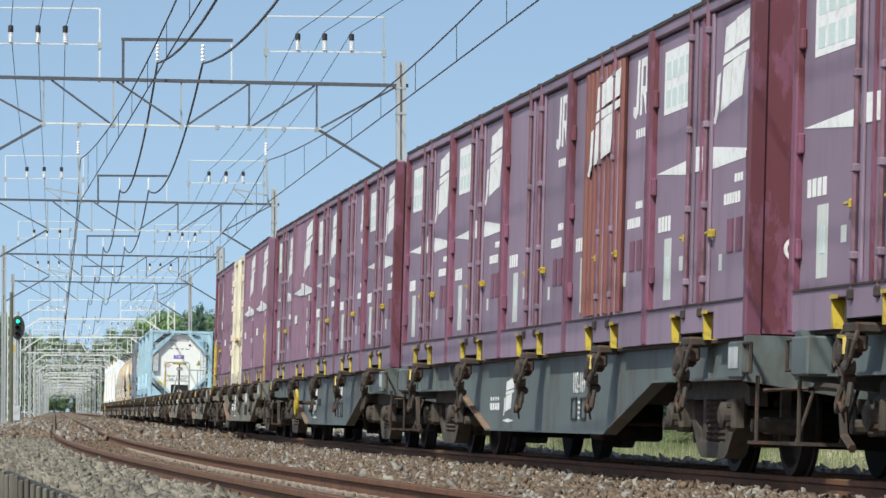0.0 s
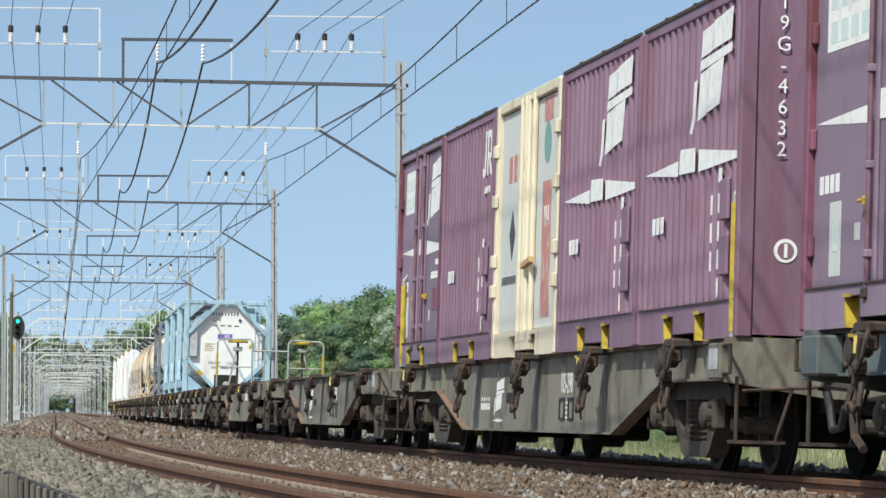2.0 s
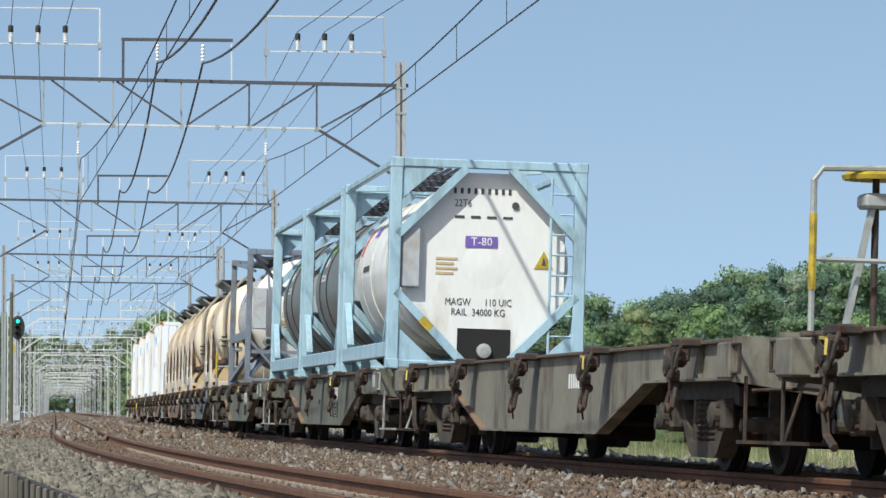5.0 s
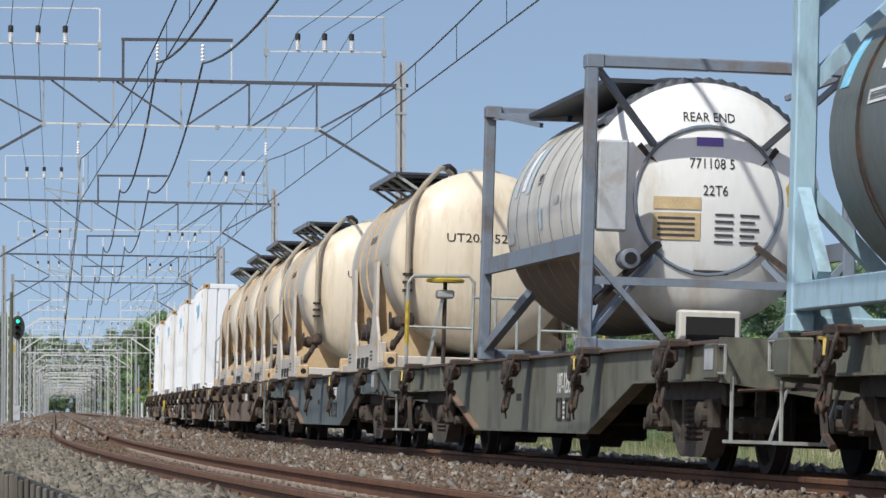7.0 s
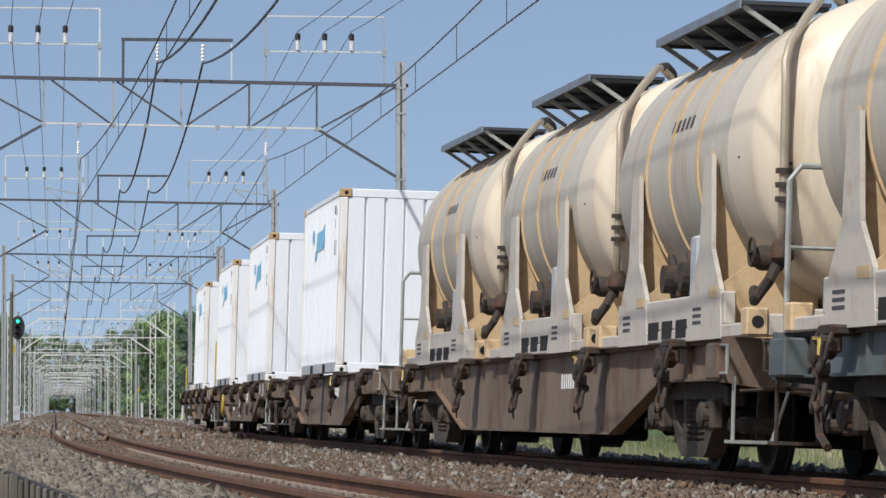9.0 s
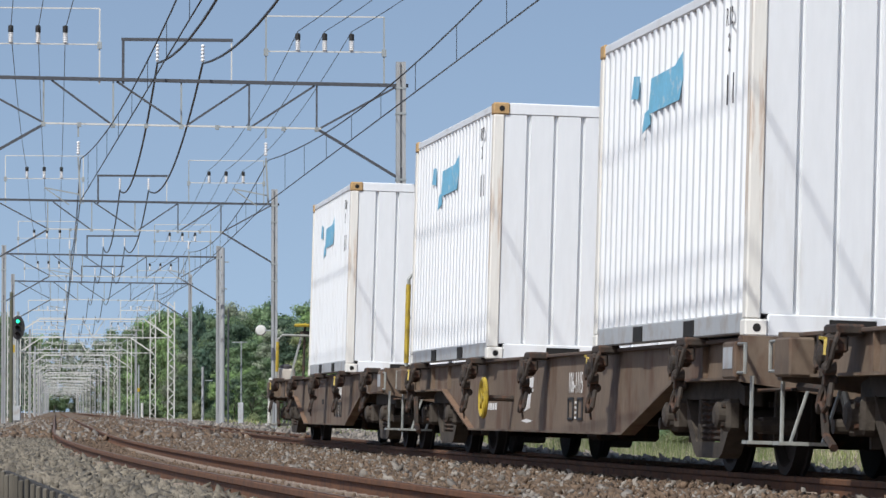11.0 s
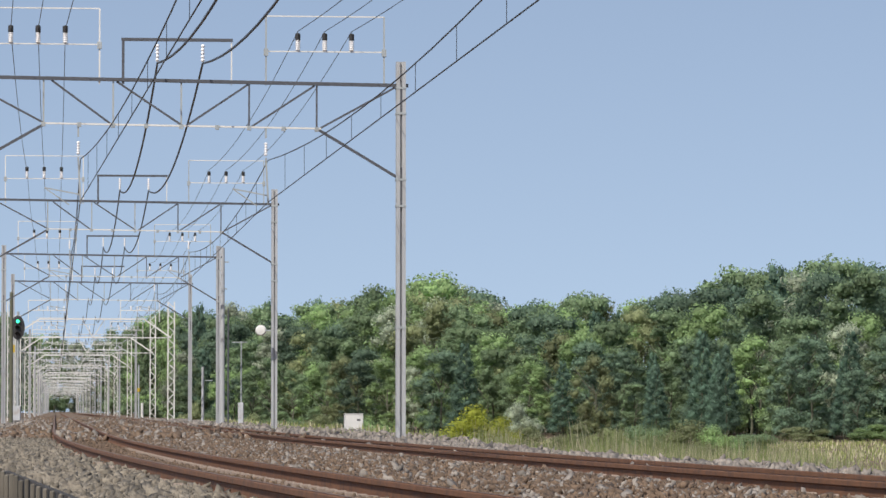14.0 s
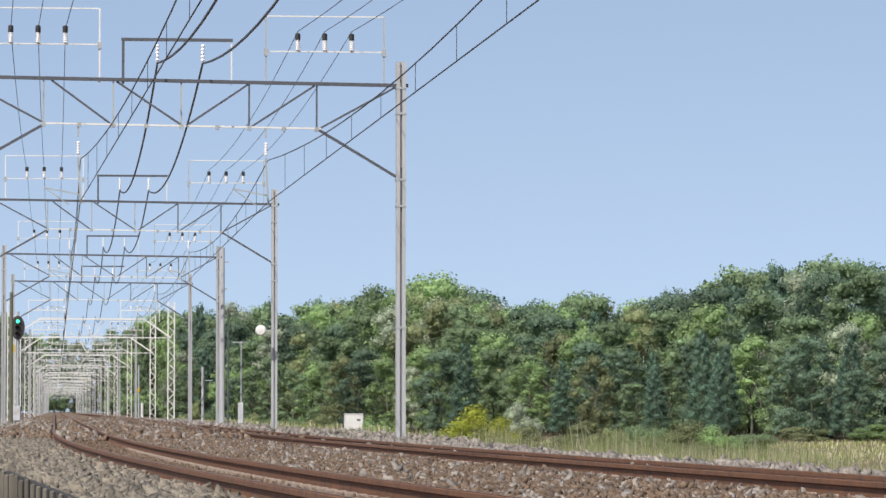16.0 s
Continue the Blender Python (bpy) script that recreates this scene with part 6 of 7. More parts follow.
    part("outlet_hose", Geo().tube([(2.72, -0.95, 0.52), (2.80, -1.02, 0.40), (2.74, -1.08, 0.30), (2.60, -1.08, 0.26), (2.45, -1.05, 0.34)], 0.04, 8), M_GEAR, root, smooth=True)
    for x in (0.45, -0.25):
        g = Geo().chamfer(x - 0.16, x + 0.16, -1.1, -0.7, 0.34, 0.62, 0.03).lathe([(-1.2, 0.11), (-1.02, 0.11)], 12, "y", (x + 0.05, 0, 0.5))
        g.rod((x - 0.2, -1.08, 0.68), (x + 0.25, -1.1, 0.46), 0.035, 8)
        part("outlet_valve", g, M_GEAR, root, "greasy outlet valve")
    part("cabinet", Geo().chamfer(0.62, 0.86, -1.15, -0.8, 0.30, 0.80, 0.02), M_ISO_FOOT, root, "grey valve cabinet")
    # walkway that leans out beside the top
    top = zc + r
    part("walkway", Geo().box(-1.75, 1.45, -0.98, -0.30, top + 0.0, top + 0.03), M_GRATE, root, "dark steel walkway")
    part("walkway_edge", Geo().box(-1.75, 1.45, -1.0, -0.98, top - 0.03, top + 0.035), M_FRAMEGREY, root)
    for x in (-1.7, -0.9, -0.1, 0.7, 1.4):
        part("walkway_stay", Geo().bar((x, -0.96, top - 0.01), (x, -0.66, top - 0.20), 0.035), M_HANDRAIL, root)
        part("walkway_rib", Geo().bar((x, -0.97, top - 0.02), (x, -0.31, top - 0.02), 0.03), M_GRATE, root)
    for x in (-0.9, 0.1, 1.1):
        part("manhole", Geo().lathe([(top - 0.06, 0.26), (top + 0.08, 0.26), (top + 0.11, 0.2)], 16, "z", (x, 0.15, 0)), M_HANDRAIL, root)
    lettering("code", code, 0.155, M_INK, root, pose(hb + 0.50, -0.02, zc + 0.27, 90, 0, 90), squash=1.15, dish=(hb, 0.455, r + 0.004, zc))
    for k in range(5):
        g = Geo()
        for i in range(4):
            a = radians(15 + i * 1.7)
            for rr in (r + 0.0, r + 0.008):
                g.v += [(-0.5 + k * 0.18, -rr * math.cos(a), zc + rr * math.sin(a)), (-0.42 + k * 0.18, -rr * math.cos(a), zc + rr * math.sin(a))]
        for i in range(3):
            j = i * 4
            g.f += [(j + 2, j + 3, j + 7, j + 6), (j, j + 4, j + 5, j + 1), (j, j + 2, j + 6, j + 4), (j + 1, j + 5, j + 7, j + 3)]
        part("writing_bar", g, M_INK, root)
    tagged(root, "cream rounded powder tank with saddles and dark walkway", "tank container", "tank containers on the train")
    return root


for k, (s, w) in enumerate(((189.3, 9), (202.3, 9), (209.35, 10), (215.75, 10), (222.3, 10))):
    ob = cream_tank(("UT20A-5214", "UT20A-5177", "UT20A-5196", "UT20A-5168", "UT20A-5183")[k], k > 1)
    MOVES.append((ob, CENTRES[w], CENTRES[w] - s, DECK))


# ---------- track bed ----------
def numpy_mesh(name, verts, faces, material, sides):
    """A mesh from arrays; all faces have the same number of sides."""
    me = bpy.data.meshes.new(name)
    me.vertices.add(len(verts))
    me.vertices.foreach_set("co", np.asarray(verts, dtype=np.float32).ravel())
    n = len(faces)
    me.loops.add(n * sides)
    me.loops.foreach_set("vertex_index", np.asarray(faces, dtype=np.int32).ravel())
    me.polygons.add(n)
    me.polygons.foreach_set("loop_start", np.arange(n, dtype=np.int32) * sides)
    me.polygons.foreach_set("loop_total", np.full(n, sides, dtype=np.int32))
    me.materials.append(material)
    me.update(calc_edges=True)
    return me


def ico():
    p = (1 + 5 ** 0.5) / 2
    v = np.array([(-1, p, 0), (1, p, 0), (-1, -p, 0), (1, -p, 0), (0, -1, p), (0, 1, p), (0, -1, -p), (0, 1, -p), (p, 0, -1), (p, 0, 1), (-p, 0, -1), (-p, 0, 1)])
    v /= np.linalg.norm(v[0])
    f = [(0, 11, 5), (0, 5, 1), (0, 1, 7), (0, 7, 10), (0, 10, 11), (1, 5, 9), (5, 11, 4), (11, 10, 2), (10, 7, 6), (7, 1, 8), (3, 9, 4), (3, 4, 2), (3, 2, 6), (3, 6, 8), (3, 8, 9), (4, 9, 5),
         (2, 4, 11), (6, 2, 10), (8, 6, 7), (9, 8, 1)]
    return v, np.array(f)


def stones(name, count, y0, y1, l0, l1, size, material, label, seed, lift=0.0, power=1.0):
    rs = np.random.RandomState(seed)
    base = np.array([(sx, sy, sz) for sx in (-0.62, 0.62) for sy in (-0.62, 0.62) for sz in (-0.62, 0.62)])
    faces = np.array([(0, 1, 3), (0, 3, 2), (4, 6, 7), (4, 7, 5), (0, 4, 5), (0, 5, 1), (2, 3, 7), (2, 7, 6), (0, 2, 6), (0, 6, 4), (1, 5, 7), (1, 7, 3)])
    y = y0 + (y1 - y0) * rs.rand(count) ** power
    l = l0 + (l1 - l0) * rs.rand(count)
    keep = np.ones(count, bool)
    for c in (0.0, -PASS):
        for sd in (-0.567, 0.567):
            keep &= np.abs(l - c - sd) > 0.105
    keep &= np.abs(np.interp(y, _ys, _xs) + l) < 0.14 * y + 0.3
    y, l = y[keep], l[keep]
    n = len(y)
    x = np.interp(y, _ys, _xs) + l
    z = np.array([ground_z(a, b) for a, b in zip(y, l)]) + lift + 0.012 + 0.02 * np.sin(l * 5 + y) * np.sin(y * 1.7)
    z += np.where((np.abs(l + PASS / 2) < 1.3), 0.015, 0.0)
    r = size * np.clip(np.exp(rs.randn(n) * 0.35), 0.45, 2.2)
    q = base[None] * (1 + 1.0 * (rs.rand(n, 8, 3) - 0.5)) * (r[:, None] * (0.65 + 0.7 * rs.rand(n, 3)))[:, None, :]
    a = rs.rand(n) * 6.283
    ca, sa = np.cos(a)[:, None], np.sin(a)[:, None]
    qx, qy = q[..., 0] * ca - q[..., 1] * sa, q[..., 0] * sa + q[..., 1] * ca
    tilt, roll = (rs.rand(n) - 0.5)[:, None], (rs.rand(n) - 0.5)[:, None]
    qz = q[..., 2] * 0.85 + qx * tilt * 1.5 + qy * roll * 1.5
    v = np.stack([qx + x[:, None], qy + y[:, None], qz + (z + r * 0.25)[:, None]], -1).reshape(-1, 3)
    f = (faces[None] + (np.arange(n) * 8)[:, None, None]).reshape(-1, 3)
    ob = new(name, numpy_mesh(name, v, f, material, 3))
    return tagged(ob, label, "ballast", kind="stuff")


stones("ballast", 40000, 14, 80, -7.2, -4.7, 0.025, M_STONE_DIRTY, "loose grey-beige crushed stone ballast", 1, power=1.2)
stones("ballast", 50000, 14, 80, -5.0, -0.4, 0.017, M_STONE_BROWN, "rust-brown crushed stone ballast between the tracks", 2, power=1.2)
stones("ballast", 4500, 14, 80, -3.4, -0.6, 0.021, M_STONE, "loose grey-beige crushed stone ballast", 4, power=1.2)
stones("ballast", 15000, 14, 80, 0.3, 3.6, 0.029, M_STONE, "pale grey crushed stone shoulder", 3, 0.02, power=1.1)
stones("ballast", 7000, 14, 80, -0.5, 0.6, 0.026, M_STONE_BROWN, "rust-brown crushed stone between the rails", 8, power=1.1)
stones("ballast", 7000, 80, 300, -7.4, 5.0, 0.05, M_STONE, "loose grey-beige crushed stone ballast", 5, 0.02, power=1.2)
stones("ballast", 11000, 80, 320, -6.2, 0.8, 0.05, M_STONE_BROWN, "rust-brown crushed stone between the tracks", 6, 0.02, power=1.2)


g = Geo().prism([(-1.0, -0.15), (1.0, -0.15), (1.02, -0.32), (-1.02, -0.32)], "y", -0.11, 0.11)
for rx in (-0.567, 0.567):
    for d in (-0.1, 0.1):
        g.chamfer(rx + d - 0.045, rx + d + 0.045, -0.06, 0.06, -0.15, -0.10, 0.01)
SLEEPER = g.mesh("sleeper", M_SLEEPER)
for centre in (0.0, -PASS):
    for i in range(84):
        s = 8 + i * 0.62
        a, b = on_line(s, centre, 0, False), on_line(s + 0.5, centre, 0, False)
        ob = new("sleeper", SLEEPER)
        ob.parent = ground
        ob.matrix_basis = Matrix.Translation(a + Vector((0, 0, 0.004 if centre else 0))) @ pose(0, 0, 0, 0, CANT, math.degrees(math.atan2(b.y - a.y, b.x - a.x)) - 90)
white_stone = Geo()
bs, fs = ico()
white_stone.add([(p[0] * 0.12, p[1] * 0.1, p[2] * 0.11) for p in bs], [tuple(int(k) for k in f) for f in fs])
ob = part("boulder", white_stone, M_PALE)
ob.location = (line_x(42) + 3.3, 42, ground_z(42, 3.3) + 0.12)
tagged(ob, "pale stone lying on the ballast shoulder", "stone")


# ---------- plants ----------
def leaf_mat(name, base, vary=0.3, island=0.3, each=0.28):
    m = mat(name, base, 0.65, 0.0, vary=vary, scale=0.5, fine=5, bump=0, island=island, per_object=each, gloss=0.25)
    t = m.node_tree
    b = t.nodes["Principled BSDF"]
    thin, mix = t.nodes.new("ShaderNodeBsdfTranslucent"), t.nodes.new("ShaderNodeMixShader")
    mix.inputs["Fac"].default_value = 0.45
    t.links.new(b.inputs["Base Color"].links[0].from_socket, thin.inputs["Color"])
    t.links.new(b.outputs["BSDF"], mix.inputs[1])
    t.links.new(thin.outputs["BSDF"], mix.inputs[2])
    t.links.new(mix.outputs["Shader"], t.nodes["Material Output"].inputs["Surface"])
    return m


# greens raised and greyed to carry some distance haze in the colour
LEAF = [leaf_mat("leaf_dark", (0.143, 0.217, 0.143)), leaf_mat("leaf_mid", (0.205, 0.291, 0.156)), leaf_mat("leaf_fresh", (0.273, 0.393, 0.169)),
        leaf_mat("leaf_olive", (0.260, 0.299, 0.150)), leaf_mat("leaf_silver", (0.347, 0.399, 0.286)), leaf_mat("leaf_yellow", (0.36, 0.40, 0.06), 0.15, 0.2)]
M_BARK = mat("bark", (0.10, 0.105, 0.07), 0.9, vary=0.3, scale=3, fine=30, bump=0.4, stretch=(1, 1, 0.3))
M_NEEDLE = leaf_mat("needle_dark", (0.124, 0.205, 0.143))


def crown_mesh(name, blobs, leaves, size, material, seed):
    """Leaf sprays scattered over several uneven clumps, each round a rough core."""
    rs = np.random.RandomState(seed)
    base, faces = ico()
    vs, fs, count = [], [], 0
    for (bx, by, bz, rx, rz) in blobs:
        mid, ext = np.array([bx, by, bz]), np.array([rx, rx, rz])
        core = mid + base * (0.45 + 0.3 * rs.rand(12, 1)) * ext
        vs.append(core)
        fs.append(faces + count)
        count += 12
        n = int(leaves * rx * rx * 22)
        u = rs.randn(n, 3)
        u /= np.linalg.norm(u, axis=1, keepdims=True)
        c = mid + u * (0.62 + 0.5 * rs.rand(n, 1)) * ext
        nrm = u + 0.45 * rs.randn(n, 3)
        nrm /= np.linalg.norm(nrm, axis=1, keepdims=True)
        t = np.cross(nrm, rs.randn(n, 3))
        t /= np.linalg.norm(t, axis=1, keepdims=True)
        b = np.cross(nrm, t)
        s = size * (0.5 + rs.rand(n, 1))
        vs.append(np.stack([c - t * s, c + t * s, c + b * s * 1.4], 1).reshape(-1, 3))
        fs.append(np.arange(n * 3).reshape(-1, 3) + count)
        count += n * 3
    return numpy_mesh(name, np.concatenate(vs), np.concatenate(fs), material, 3)


def trunk_geo(h, r, limbs, seed):
    rr = random.Random(seed)
    g = Geo()
    pts = [(rr.uniform(-0.01, 0.01) * i, rr.uniform(-0.01, 0.01) * i, h * i / 5) for i in range(6)]
    g.tube(pts, [r * (1 - 0.13 * i) for i in range(6)], 7)
    for i in range(limbs):
        z = h * rr.uniform(0.4, 0.9)
        a = rr.uniform(0, 6.28)
        d = rr.uniform(0.12, 0.22)
        g.tube([(0, 0, z), (math.cos(a) * d * 0.5, math.sin(a) * d * 0.5, z + 0.07), (math.cos(a) * d, math.sin(a) * d, z + 0.17)], [r * 0.5, r * 0.35, r * 0.15], 5)
    return g


def broad_tree(seed, material, label):
    rr = random.Random(seed)
    root = new("tree")
    part("trunk", trunk_geo(0.62, 0.014, 6, seed), M_BARK, root)
    blobs = []
    for i in range(44):
        a, z = rr.uniform(0, 6.28), rr.uniform(0.07, 0.92)
        wide = 0.26 * math.sin(math.pi * min(max((z + 0.12) / 1.14, 0), 1)) ** 0.6
        d = wide * rr.uniform(0.3, 1.0) ** 0.6
        r = rr.uniform(0.045, 0.092)
        blobs.append((math.cos(a) * d, math.sin(a) * d, z, r * 1.08, r * rr.uniform(0.6, 0.95)))
    blobs.append((0, 0, 0.9, 0.1, 0.09))
    ob = new("crown", crown_mesh("crown", blobs, 1000, 0.0095, material, seed))
    ob.parent = root
    tagged(root, label, "tree", "trees of the wood")
    return root


def conifer(seed):
    root = new("tree")
    part("trunk", trunk_geo(0.92, 0.012, 0, seed), M_BARK, root)
    rr = random.Random(seed)
    blobs = []
    for i in range(40):
        z = 0.10 + 0.86 * i / 40
        w = 0.25 * (1.06 - z) ** 0.8
        a = i * 2.4 + rr.uniform(-0.4, 0.4)
        blobs.append((math.cos(a) * w * 0.75, math.sin(a) * w * 0.75, z, 0.03 + w * 0.36, 0.05))
    ob = new("crown", crown_mesh("crown", blobs, 1100, 0.0088, M_NEEDLE, seed))
    ob.parent = root
    tagged(root, "dark pointed conifer at the edge of the wood", "tree", "trees of the wood")
    return root


TREES = [broad_tree(21, LEAF[0], "dark green broadleaf tree in the wood"), broad_tree(22, LEAF[1], "mid green broadleaf tree in the wood"), broad_tree(23, LEAF[2], "fresh green broadleaf tree in the wood"),
         broad_tree(24, LEAF[3], "olive green broadleaf tree in the wood"), broad_tree(25, LEAF[1], "mid green rounded broadleaf tree"), broad_tree(26, LEAF[0], "dark green spreading broadleaf tree"),
         broad_tree(27, LEAF[4], "silvery green broadleaf tree"), conifer(28), conifer(29)]
CANOPY = [(-400, 535), (60, 542), (105, 550), (140, 596), (158, 610), (175, 588), (205, 552), (340, 538), (480, 532), (560, 528), (620, 541), (650, 520), (690, 518), (730, 500), (840, 502), (880, 546), (950, 536), (1010, 526), (1075, 538), (1130, 541), (1180, 515), (1250, 512), (1300, 488),
          (1400, 482), (1450, 474), (1500, 464), (1700, 460), (3000, 470)]
PLANTED = set()


def plant(kind, x, y, h, rng, wide=1.0):
    ob = TREES[kind]
    m = pose(x, y, -1.55, 0, 0, rng.uniform(0, 360))
    if kind in PLANTED:
        ob = copy_thing(ob, m)
    else:
        ob.matrix_basis = m
    PLANTED.add(kind)
    k = h * rng.uniform(0.9, 1.15) * wide
    ob.scale = (k, k, h)
    return ob


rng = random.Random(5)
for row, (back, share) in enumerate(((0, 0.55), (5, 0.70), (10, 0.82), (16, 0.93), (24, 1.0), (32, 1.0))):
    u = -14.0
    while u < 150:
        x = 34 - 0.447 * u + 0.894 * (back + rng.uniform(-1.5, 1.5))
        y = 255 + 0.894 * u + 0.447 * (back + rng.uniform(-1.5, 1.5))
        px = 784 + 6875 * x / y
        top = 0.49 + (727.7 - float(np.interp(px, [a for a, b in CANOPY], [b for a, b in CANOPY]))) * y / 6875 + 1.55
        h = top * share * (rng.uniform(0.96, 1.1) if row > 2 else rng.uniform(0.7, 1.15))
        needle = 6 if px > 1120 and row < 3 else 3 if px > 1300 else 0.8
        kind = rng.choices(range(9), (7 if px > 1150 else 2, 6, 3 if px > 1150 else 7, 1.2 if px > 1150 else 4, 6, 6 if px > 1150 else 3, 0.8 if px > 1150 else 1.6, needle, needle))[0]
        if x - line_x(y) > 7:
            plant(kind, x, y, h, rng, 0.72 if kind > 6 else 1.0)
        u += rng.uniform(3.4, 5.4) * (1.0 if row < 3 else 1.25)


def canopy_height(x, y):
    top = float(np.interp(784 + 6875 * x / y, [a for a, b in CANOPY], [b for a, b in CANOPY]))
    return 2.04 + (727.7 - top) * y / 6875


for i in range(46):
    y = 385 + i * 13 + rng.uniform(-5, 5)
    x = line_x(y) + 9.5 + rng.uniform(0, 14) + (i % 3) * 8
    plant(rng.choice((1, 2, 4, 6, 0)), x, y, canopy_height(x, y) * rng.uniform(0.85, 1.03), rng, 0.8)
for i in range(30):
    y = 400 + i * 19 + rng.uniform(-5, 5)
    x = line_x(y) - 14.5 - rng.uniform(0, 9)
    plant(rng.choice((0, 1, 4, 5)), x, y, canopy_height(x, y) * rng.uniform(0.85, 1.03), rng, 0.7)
# lighter kinds at the far end, distance haze taken into leaf colour
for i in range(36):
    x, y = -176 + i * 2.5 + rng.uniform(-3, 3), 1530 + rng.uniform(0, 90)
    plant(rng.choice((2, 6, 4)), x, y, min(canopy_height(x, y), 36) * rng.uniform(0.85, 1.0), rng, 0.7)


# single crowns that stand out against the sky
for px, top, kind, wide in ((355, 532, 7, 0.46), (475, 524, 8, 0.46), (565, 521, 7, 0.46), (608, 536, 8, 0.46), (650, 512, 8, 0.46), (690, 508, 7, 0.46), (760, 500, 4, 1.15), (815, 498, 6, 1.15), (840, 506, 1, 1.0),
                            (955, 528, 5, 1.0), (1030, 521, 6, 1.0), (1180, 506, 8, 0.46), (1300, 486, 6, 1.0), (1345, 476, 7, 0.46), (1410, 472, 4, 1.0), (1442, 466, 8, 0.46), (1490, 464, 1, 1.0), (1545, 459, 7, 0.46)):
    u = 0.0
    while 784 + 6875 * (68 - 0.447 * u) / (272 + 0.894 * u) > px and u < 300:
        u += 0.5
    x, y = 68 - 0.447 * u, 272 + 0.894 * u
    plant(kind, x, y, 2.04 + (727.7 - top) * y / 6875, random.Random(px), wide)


def bush(seed, material, label, x, y, w, h, z=None):
    rr = random.Random(seed)
    blobs = []
    for i in range(16):
        a, d = rr.uniform(0, 6.28), rr.uniform(0, 0.42)
        blobs.append((math.cos(a) * d, math.sin(a) * d, rr.uniform(0.1, 0.85) * (1 - d), 0.15, 0.16))
    ob = new("bush", crown_mesh("bush", blobs, 1000, 0.014, material, seed))
    ob.matrix_basis = pose(x, y, z if z is not None else -1.5, 0, 0, rr.uniform(0, 360))
    ob.scale = (w, w, h)
    return tagged(ob, label, "bush", "bushes at the edge of the meadow")


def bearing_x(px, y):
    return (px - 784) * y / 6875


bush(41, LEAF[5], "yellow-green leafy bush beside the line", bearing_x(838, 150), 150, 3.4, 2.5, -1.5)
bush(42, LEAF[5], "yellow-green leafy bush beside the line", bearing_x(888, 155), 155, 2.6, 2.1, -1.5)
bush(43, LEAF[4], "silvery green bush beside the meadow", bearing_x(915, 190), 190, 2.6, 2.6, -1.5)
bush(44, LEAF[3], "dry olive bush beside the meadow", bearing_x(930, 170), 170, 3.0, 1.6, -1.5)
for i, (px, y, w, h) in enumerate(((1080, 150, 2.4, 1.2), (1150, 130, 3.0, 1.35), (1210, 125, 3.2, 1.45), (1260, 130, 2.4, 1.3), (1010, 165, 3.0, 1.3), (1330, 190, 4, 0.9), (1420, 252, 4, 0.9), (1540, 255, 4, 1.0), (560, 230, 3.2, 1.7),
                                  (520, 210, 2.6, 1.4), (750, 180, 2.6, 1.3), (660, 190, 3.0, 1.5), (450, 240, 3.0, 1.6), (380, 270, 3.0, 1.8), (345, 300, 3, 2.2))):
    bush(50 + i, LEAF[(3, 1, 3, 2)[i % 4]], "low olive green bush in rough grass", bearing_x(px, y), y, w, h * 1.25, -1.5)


def blades(name, count, y0, y1, l0, l1, h, w, material, label, seed, power=1.0, lean=0.25):
    rs = np.random.RandomState(seed)
    y = y0 + (y1 - y0) * rs.rand(count) ** power
    l = l0 + (l1 - l0) * rs.rand(count)
    patch = np.sin(l * 0.9 + 0.5 * np.sin(y * 0.31)) * np.sin(y * 0.23 + l * 0.2)
    keep = patch > rs.rand(count) * 1.6 - 1.15
    if h > 0.5:
        keep &= l > np.interp(y, [55, 115], [2.5, 6.2]) + 1.2
    y, l, patch = y[keep], l[keep], patch[keep]
    n = len(y)
    x = np.interp(y, _ys, _xs) + l
    z = np.array([ground_z(a, b) for a, b in zip(y, l)])
    hh = h * (0.45 + 0.65 * rs.rand(n)) * (0.85 + 0.3 * patch)
    a = rs.rand(n) * 6.283
    dx, dy = np.cos(a) * w, np.sin(a) * w
    lx, ly = lean * hh * rs.randn(n) * 0.6, lean * hh * rs.randn(n) * 0.6
    v = np.stack([np.stack([x - dx, y - dy, z - 0.02], -1), np.stack([x + dx, y + dy, z - 0.02], -1), np.stack([x + lx, y + ly, z + hh], -1)], 1).reshape(-1, 3)
    ob = new(name, numpy_mesh(name, v, np.arange(len(v)).reshape(-1, 3), material, 3))
    return tagged(ob, label, "grass", kind="stuff")


M_STRAW = leaf_mat("straw", (0.62, 0.57, 0.38), 0.2, 0.3)
M_GRASS = leaf_mat("grass_blade", (0.23, 0.28, 0.10), 0.25, 0.35)
M_GRASS2 = leaf_mat("fresh_grass_blade", (0.32, 0.37, 0.12), 0.25, 0.35)
blades("reeds", 13000, 34, 120, 4.6, 14, 1.3, 0.012, M_STRAW, "tall pale straw-coloured reeds below the embankment", 61, 0.9)
blades("grass", 30000, 30, 130, 4.4, 15, 1.15, 0.012, M_GRASS, "tall rough green grass below the embankment", 62, 0.9)
blades("grass", 26000, 100, 262, 5, 60, 0.28, 0.035, M_GRASS2, "fresh green meadow grass", 63)
blades("grass", 14000, 100, 262, 5, 60, 0.32, 0.03, M_STRAW, "pale dry meadow grass", 64)
blades("grass", 2600, 118, 142, 13.6, 18.6, 1.65, 0.014, M_GRASS, "mound of tall rough olive grass in the meadow", 66)
blades("grass", 3500, 70, 200, 2.6, 8, 0.2, 0.012, M_GRASS, "short weeds on the ballast shoulder", 65)


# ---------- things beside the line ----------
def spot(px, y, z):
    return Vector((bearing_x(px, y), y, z))


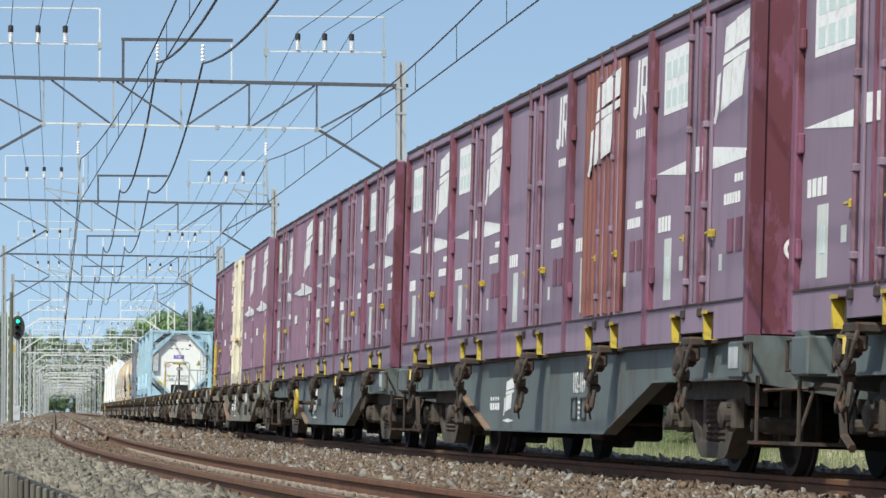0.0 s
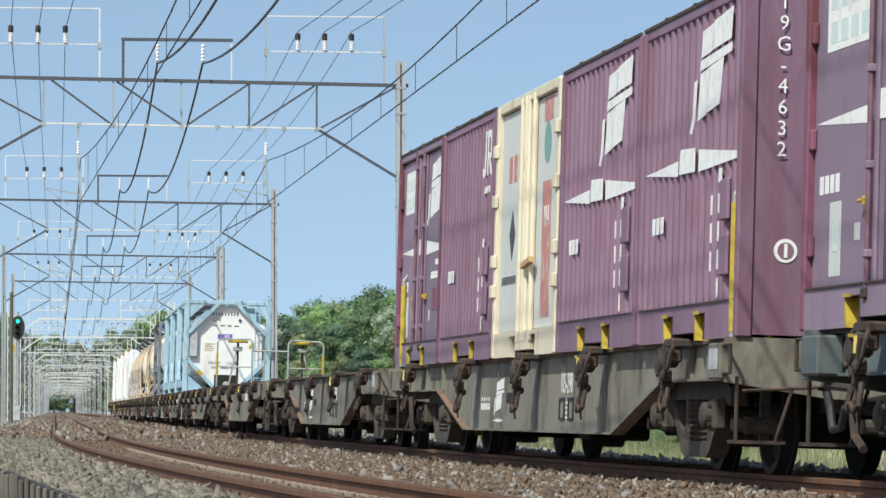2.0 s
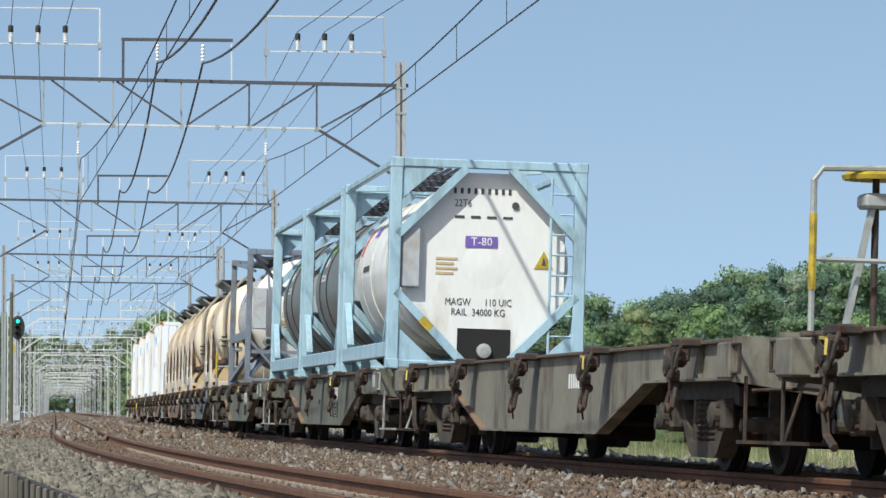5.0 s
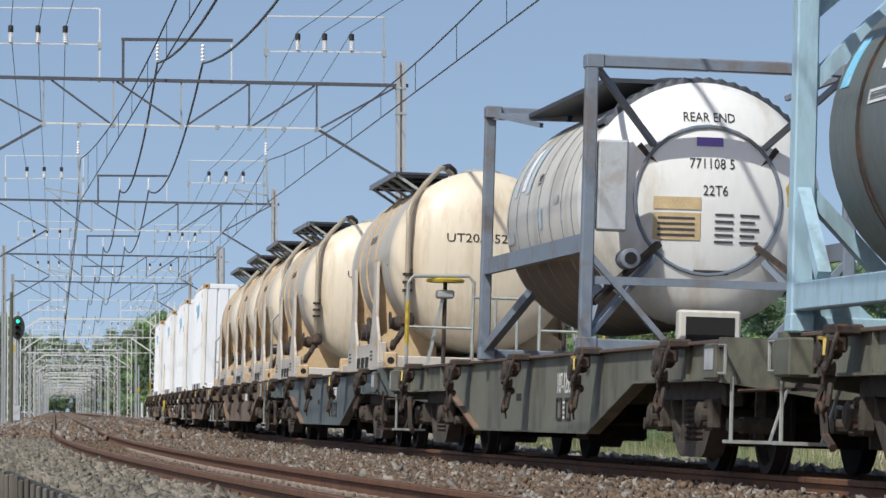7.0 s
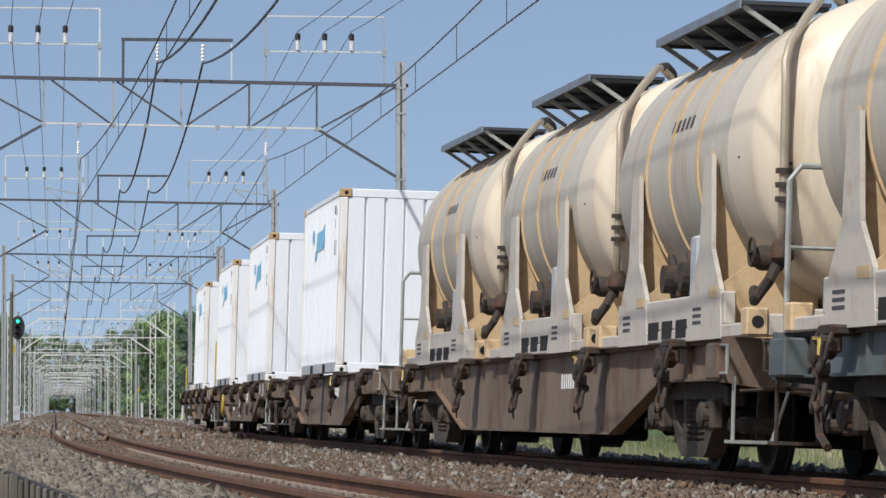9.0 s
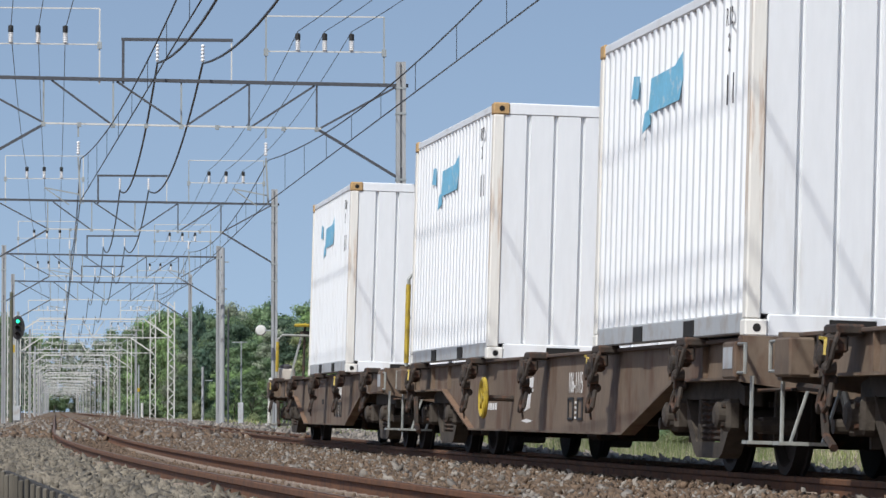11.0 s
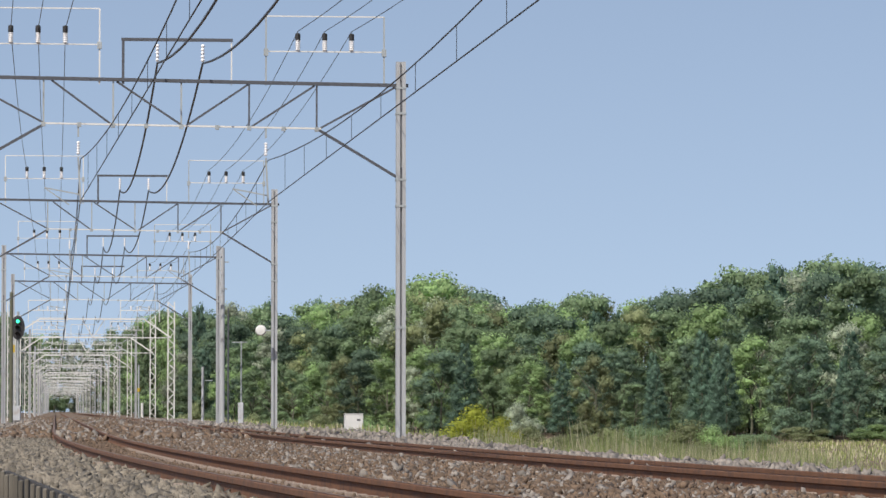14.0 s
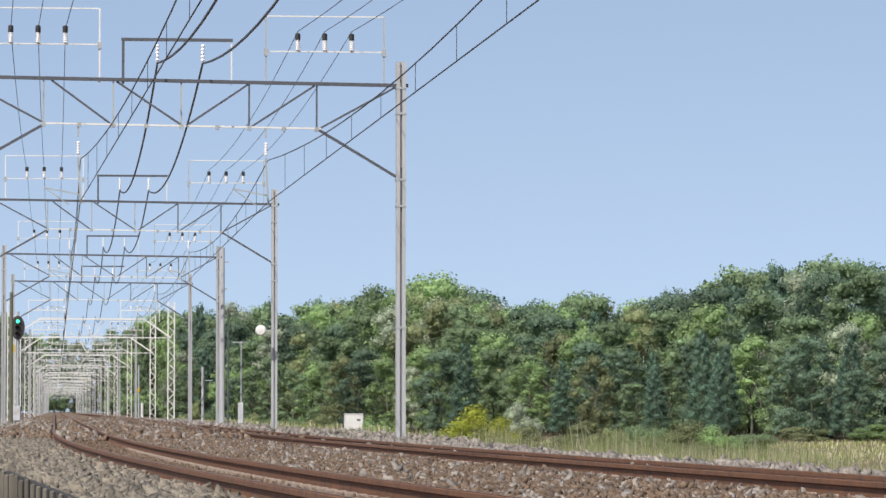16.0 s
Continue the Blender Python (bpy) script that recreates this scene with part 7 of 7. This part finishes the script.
root = new("equipment_box")
part("cabinet", Geo().chamfer(-0.30, 0.30, -0.25, 0.25, 0.05, 0.72, 0.02), M_PALE, root, "white painted steel cabinet")
part("lid", Geo().chamfer(-0.315, 0.315, -0.265, 0.265, 0.72, 0.745, 0.012), M_PALE, root)
part("foot", Geo().box(-0.3, 0.3, -0.2, 0.2, -0.12, 0.05), M_CONC, root)
part("plate", Geo().box(0.08, 0.2, -0.254, -0.25, 0.5, 0.56), M_INK, root)
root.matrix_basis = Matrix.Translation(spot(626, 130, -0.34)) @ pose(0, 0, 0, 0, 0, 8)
tagged(root, "white painted equipment cabinet beside the line", "equipment cabinet")

root = new("signal")
part("post", Geo().rod((0, 0, -0.6), (0, 0, 5.6), 0.07, 10), M_GALV, root)
oval = [(0.36 * math.cos(a * math.pi / 12), 0.62 * math.sin(a * math.pi / 12) + 4.78) for a in range(24)]
part("backboard", Geo().prism(oval, "y", -0.14, -0.10), M_BLACK, root, "black oval backboard")
for i, z in enumerate((5.1, 4.78, 4.46)):
    lamp = part("lens", Geo().lathe([(-0.18, 0.0001), (-0.17, 0.09), (-0.14, 0.09)], 16, "y", (0, 0, z)), glow("green_lens", (0.05, 0.9, 0.45), 2.5) if i == 0 else M_HOLE, root, "lit green lens" if i == 0 else "dark lens")
    hood = [(0.12 * math.cos(radians(a)), 0.12 * math.sin(radians(a)) + z) for a in range(0, 181, 20)]
    g = Geo()
    for (xa, za), (xb, zb) in zip(hood, hood[1:]):
        g.prism([(xa, za), (xb, zb), (xb * 1.12, z + (zb - z) * 1.12), (xa * 1.12, z + (za - z) * 1.12)], "y", -0.38, -0.14)
    part("hood", g, M_BLACK, root)
part("ladder", Geo().rod((0.25, 0.1, -0.5), (0.25, 0.1, 4.2), 0.02, 6).rod((-0.1, 0.1, -0.5), (-0.1, 0.1, 4.2), 0.02, 6), M_GALV, root)
part("platform", Geo().box(-0.35, 0.4, -0.05, 0.5, 3.55, 3.6), M_GALV, root)
part("yellow_plate", Geo().box(-0.38, -0.14, -0.1, -0.08, 3.5, 3.9), M_YELLOW, root, "yellow plate")
part("relay_box", Geo().chamfer(-0.3, 0.15, -0.2, 0.2, 0.0, 0.75, 0.02), M_ISO_FOOT, root)
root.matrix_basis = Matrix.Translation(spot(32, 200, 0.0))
tagged(root, "black oval railway signal showing green", "railway signal")


def line_post(px, y, top, r, label, material, name="lineside_post"):
    root = new(name)
    part("pole", Geo().tube([(0, 0, -0.4), (0, 0, top)], [r, r * 0.85], 10), material, root)
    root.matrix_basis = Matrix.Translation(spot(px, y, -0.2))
    return tagged(root, label, "post", "posts beside the line")


p = line_post(394, 188, 8.6, 0.11, "grey pole with a small bracket", M_CONC)
part("bracket", Geo().bar((-0.3, 0, 7.9), (0.3, 0, 7.9), 0.05).bar((-0.2, 0, 6.6), (0.2, 0, 6.6), 0.05), M_GALV, p)
p = line_post(427, 190, 4.1, 0.04, "thin grey post with a crossbar", M_GALV)
part("crossbar", Geo().bar((-0.45, 0, 4.05), (0.3, 0, 4.05), 0.05), M_GALV, p)
part("case", Geo().chamfer(-0.15, 0.12, -0.12, 0.12, -0.1, 1.1, 0.02), M_ISO_FOOT, p, "pale grey case")
p = line_post(359, 230, 3.3, 0.09, "short pale concrete post", M_CONC)
part("arm", Geo().bar((0, 0, 2.5), (0.6, 0, 2.5), 0.04), M_GALV, p)
p = line_post(404, 200, 6.0, 0.05, "slim dark pole beside the line", M_DARKSTEEL)
p = line_post(20, 190, 6.5, 0.10, "weathered brown wooden pole", M_BARK)
p = line_post(246, 365, 5.0, 0.09, "slim pole with a yellow band", M_GALV)
part("yellow_band", Geo().rod((0, 0, 2.5), (0, 0, 2.85), 0.16, 10), M_YELLOW, p)
p = line_post(252, 300, 1.3, 0.12, "low pale marker post", M_PALE)
mirror = new("distance_disc")
g = Geo().lathe([(-0.22, 0.0001), (-0.20, 0.15), (-0.16, 0.19), (-0.10, 0.19)], 24, "y", (0, 0, 0))
part("disc", g, M_PALE, mirror, "white round disc", smooth=True)
part("arm", Geo().bar((0.1, -0.1, 0), (0.50, -0.1, 0), 0.05), M_GALV, mirror)
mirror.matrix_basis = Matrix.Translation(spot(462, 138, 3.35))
tagged(mirror, "white round lamp disc fixed to a pole", "lamp disc")

# stake fence by the verge
M_STAKE = mat("stake_timber", (0.125, 0.112, 0.088), 0.9, vary=0.3, scale=3, fine=30, bump=0.3, stretch=(1, 1, 0.3), per_object=0.25)
# near-black colour for the shade in the gaps between stakes
M_GAP_SHADE = mat("gap_shade", (0.035, 0.032, 0.028), 0.9, vary=0.3, scale=3, fine=30, bump=0.3)
fence = new("stake_fence")
for i in range(17):
    u = i / 16
    x, y = -2.02 + 1.09 * u, 17.4 - 7.2 * u
    rr = random.Random(i)
    w = 0.00066 * y * rr.uniform(0.8, 1.1)
    ob = part("stake", Geo().chamfer(-w, w, -0.02, 0.02, -0.95, 0.243 + rr.uniform(-0.008, 0.008), 0.004), M_STAKE, fence)
    ob.matrix_basis = pose(x, y, 0, rr.uniform(-0.6, 0.6), rr.uniform(-0.4, 0.4), 0)
part("rail", Geo().bar((-2.0, 17.62, -0.3), (-0.91, 10.34, -0.3), 0.03, 0.08), M_STAKE, fence)
# backing board added behind the stakes to darken their gaps
part("board", Geo().bar((-1.98, 17.66, -0.36), (-0.88, 10.38, -0.36), 0.02, 1.16), M_GAP_SHADE, fence, "dark backing added as shade between the stakes")
tagged(fence, "low fence of weathered grey timber stakes", "fence")


def motions():
    """The train rolls past at an even speed."""
    for ob, c, dx, z in MOVES:
        walk(ob, [(i * 0.5, ride(c - SPEED * i * 0.5) @ pose(dx, 0, z)) for i in range(33)])


motions()
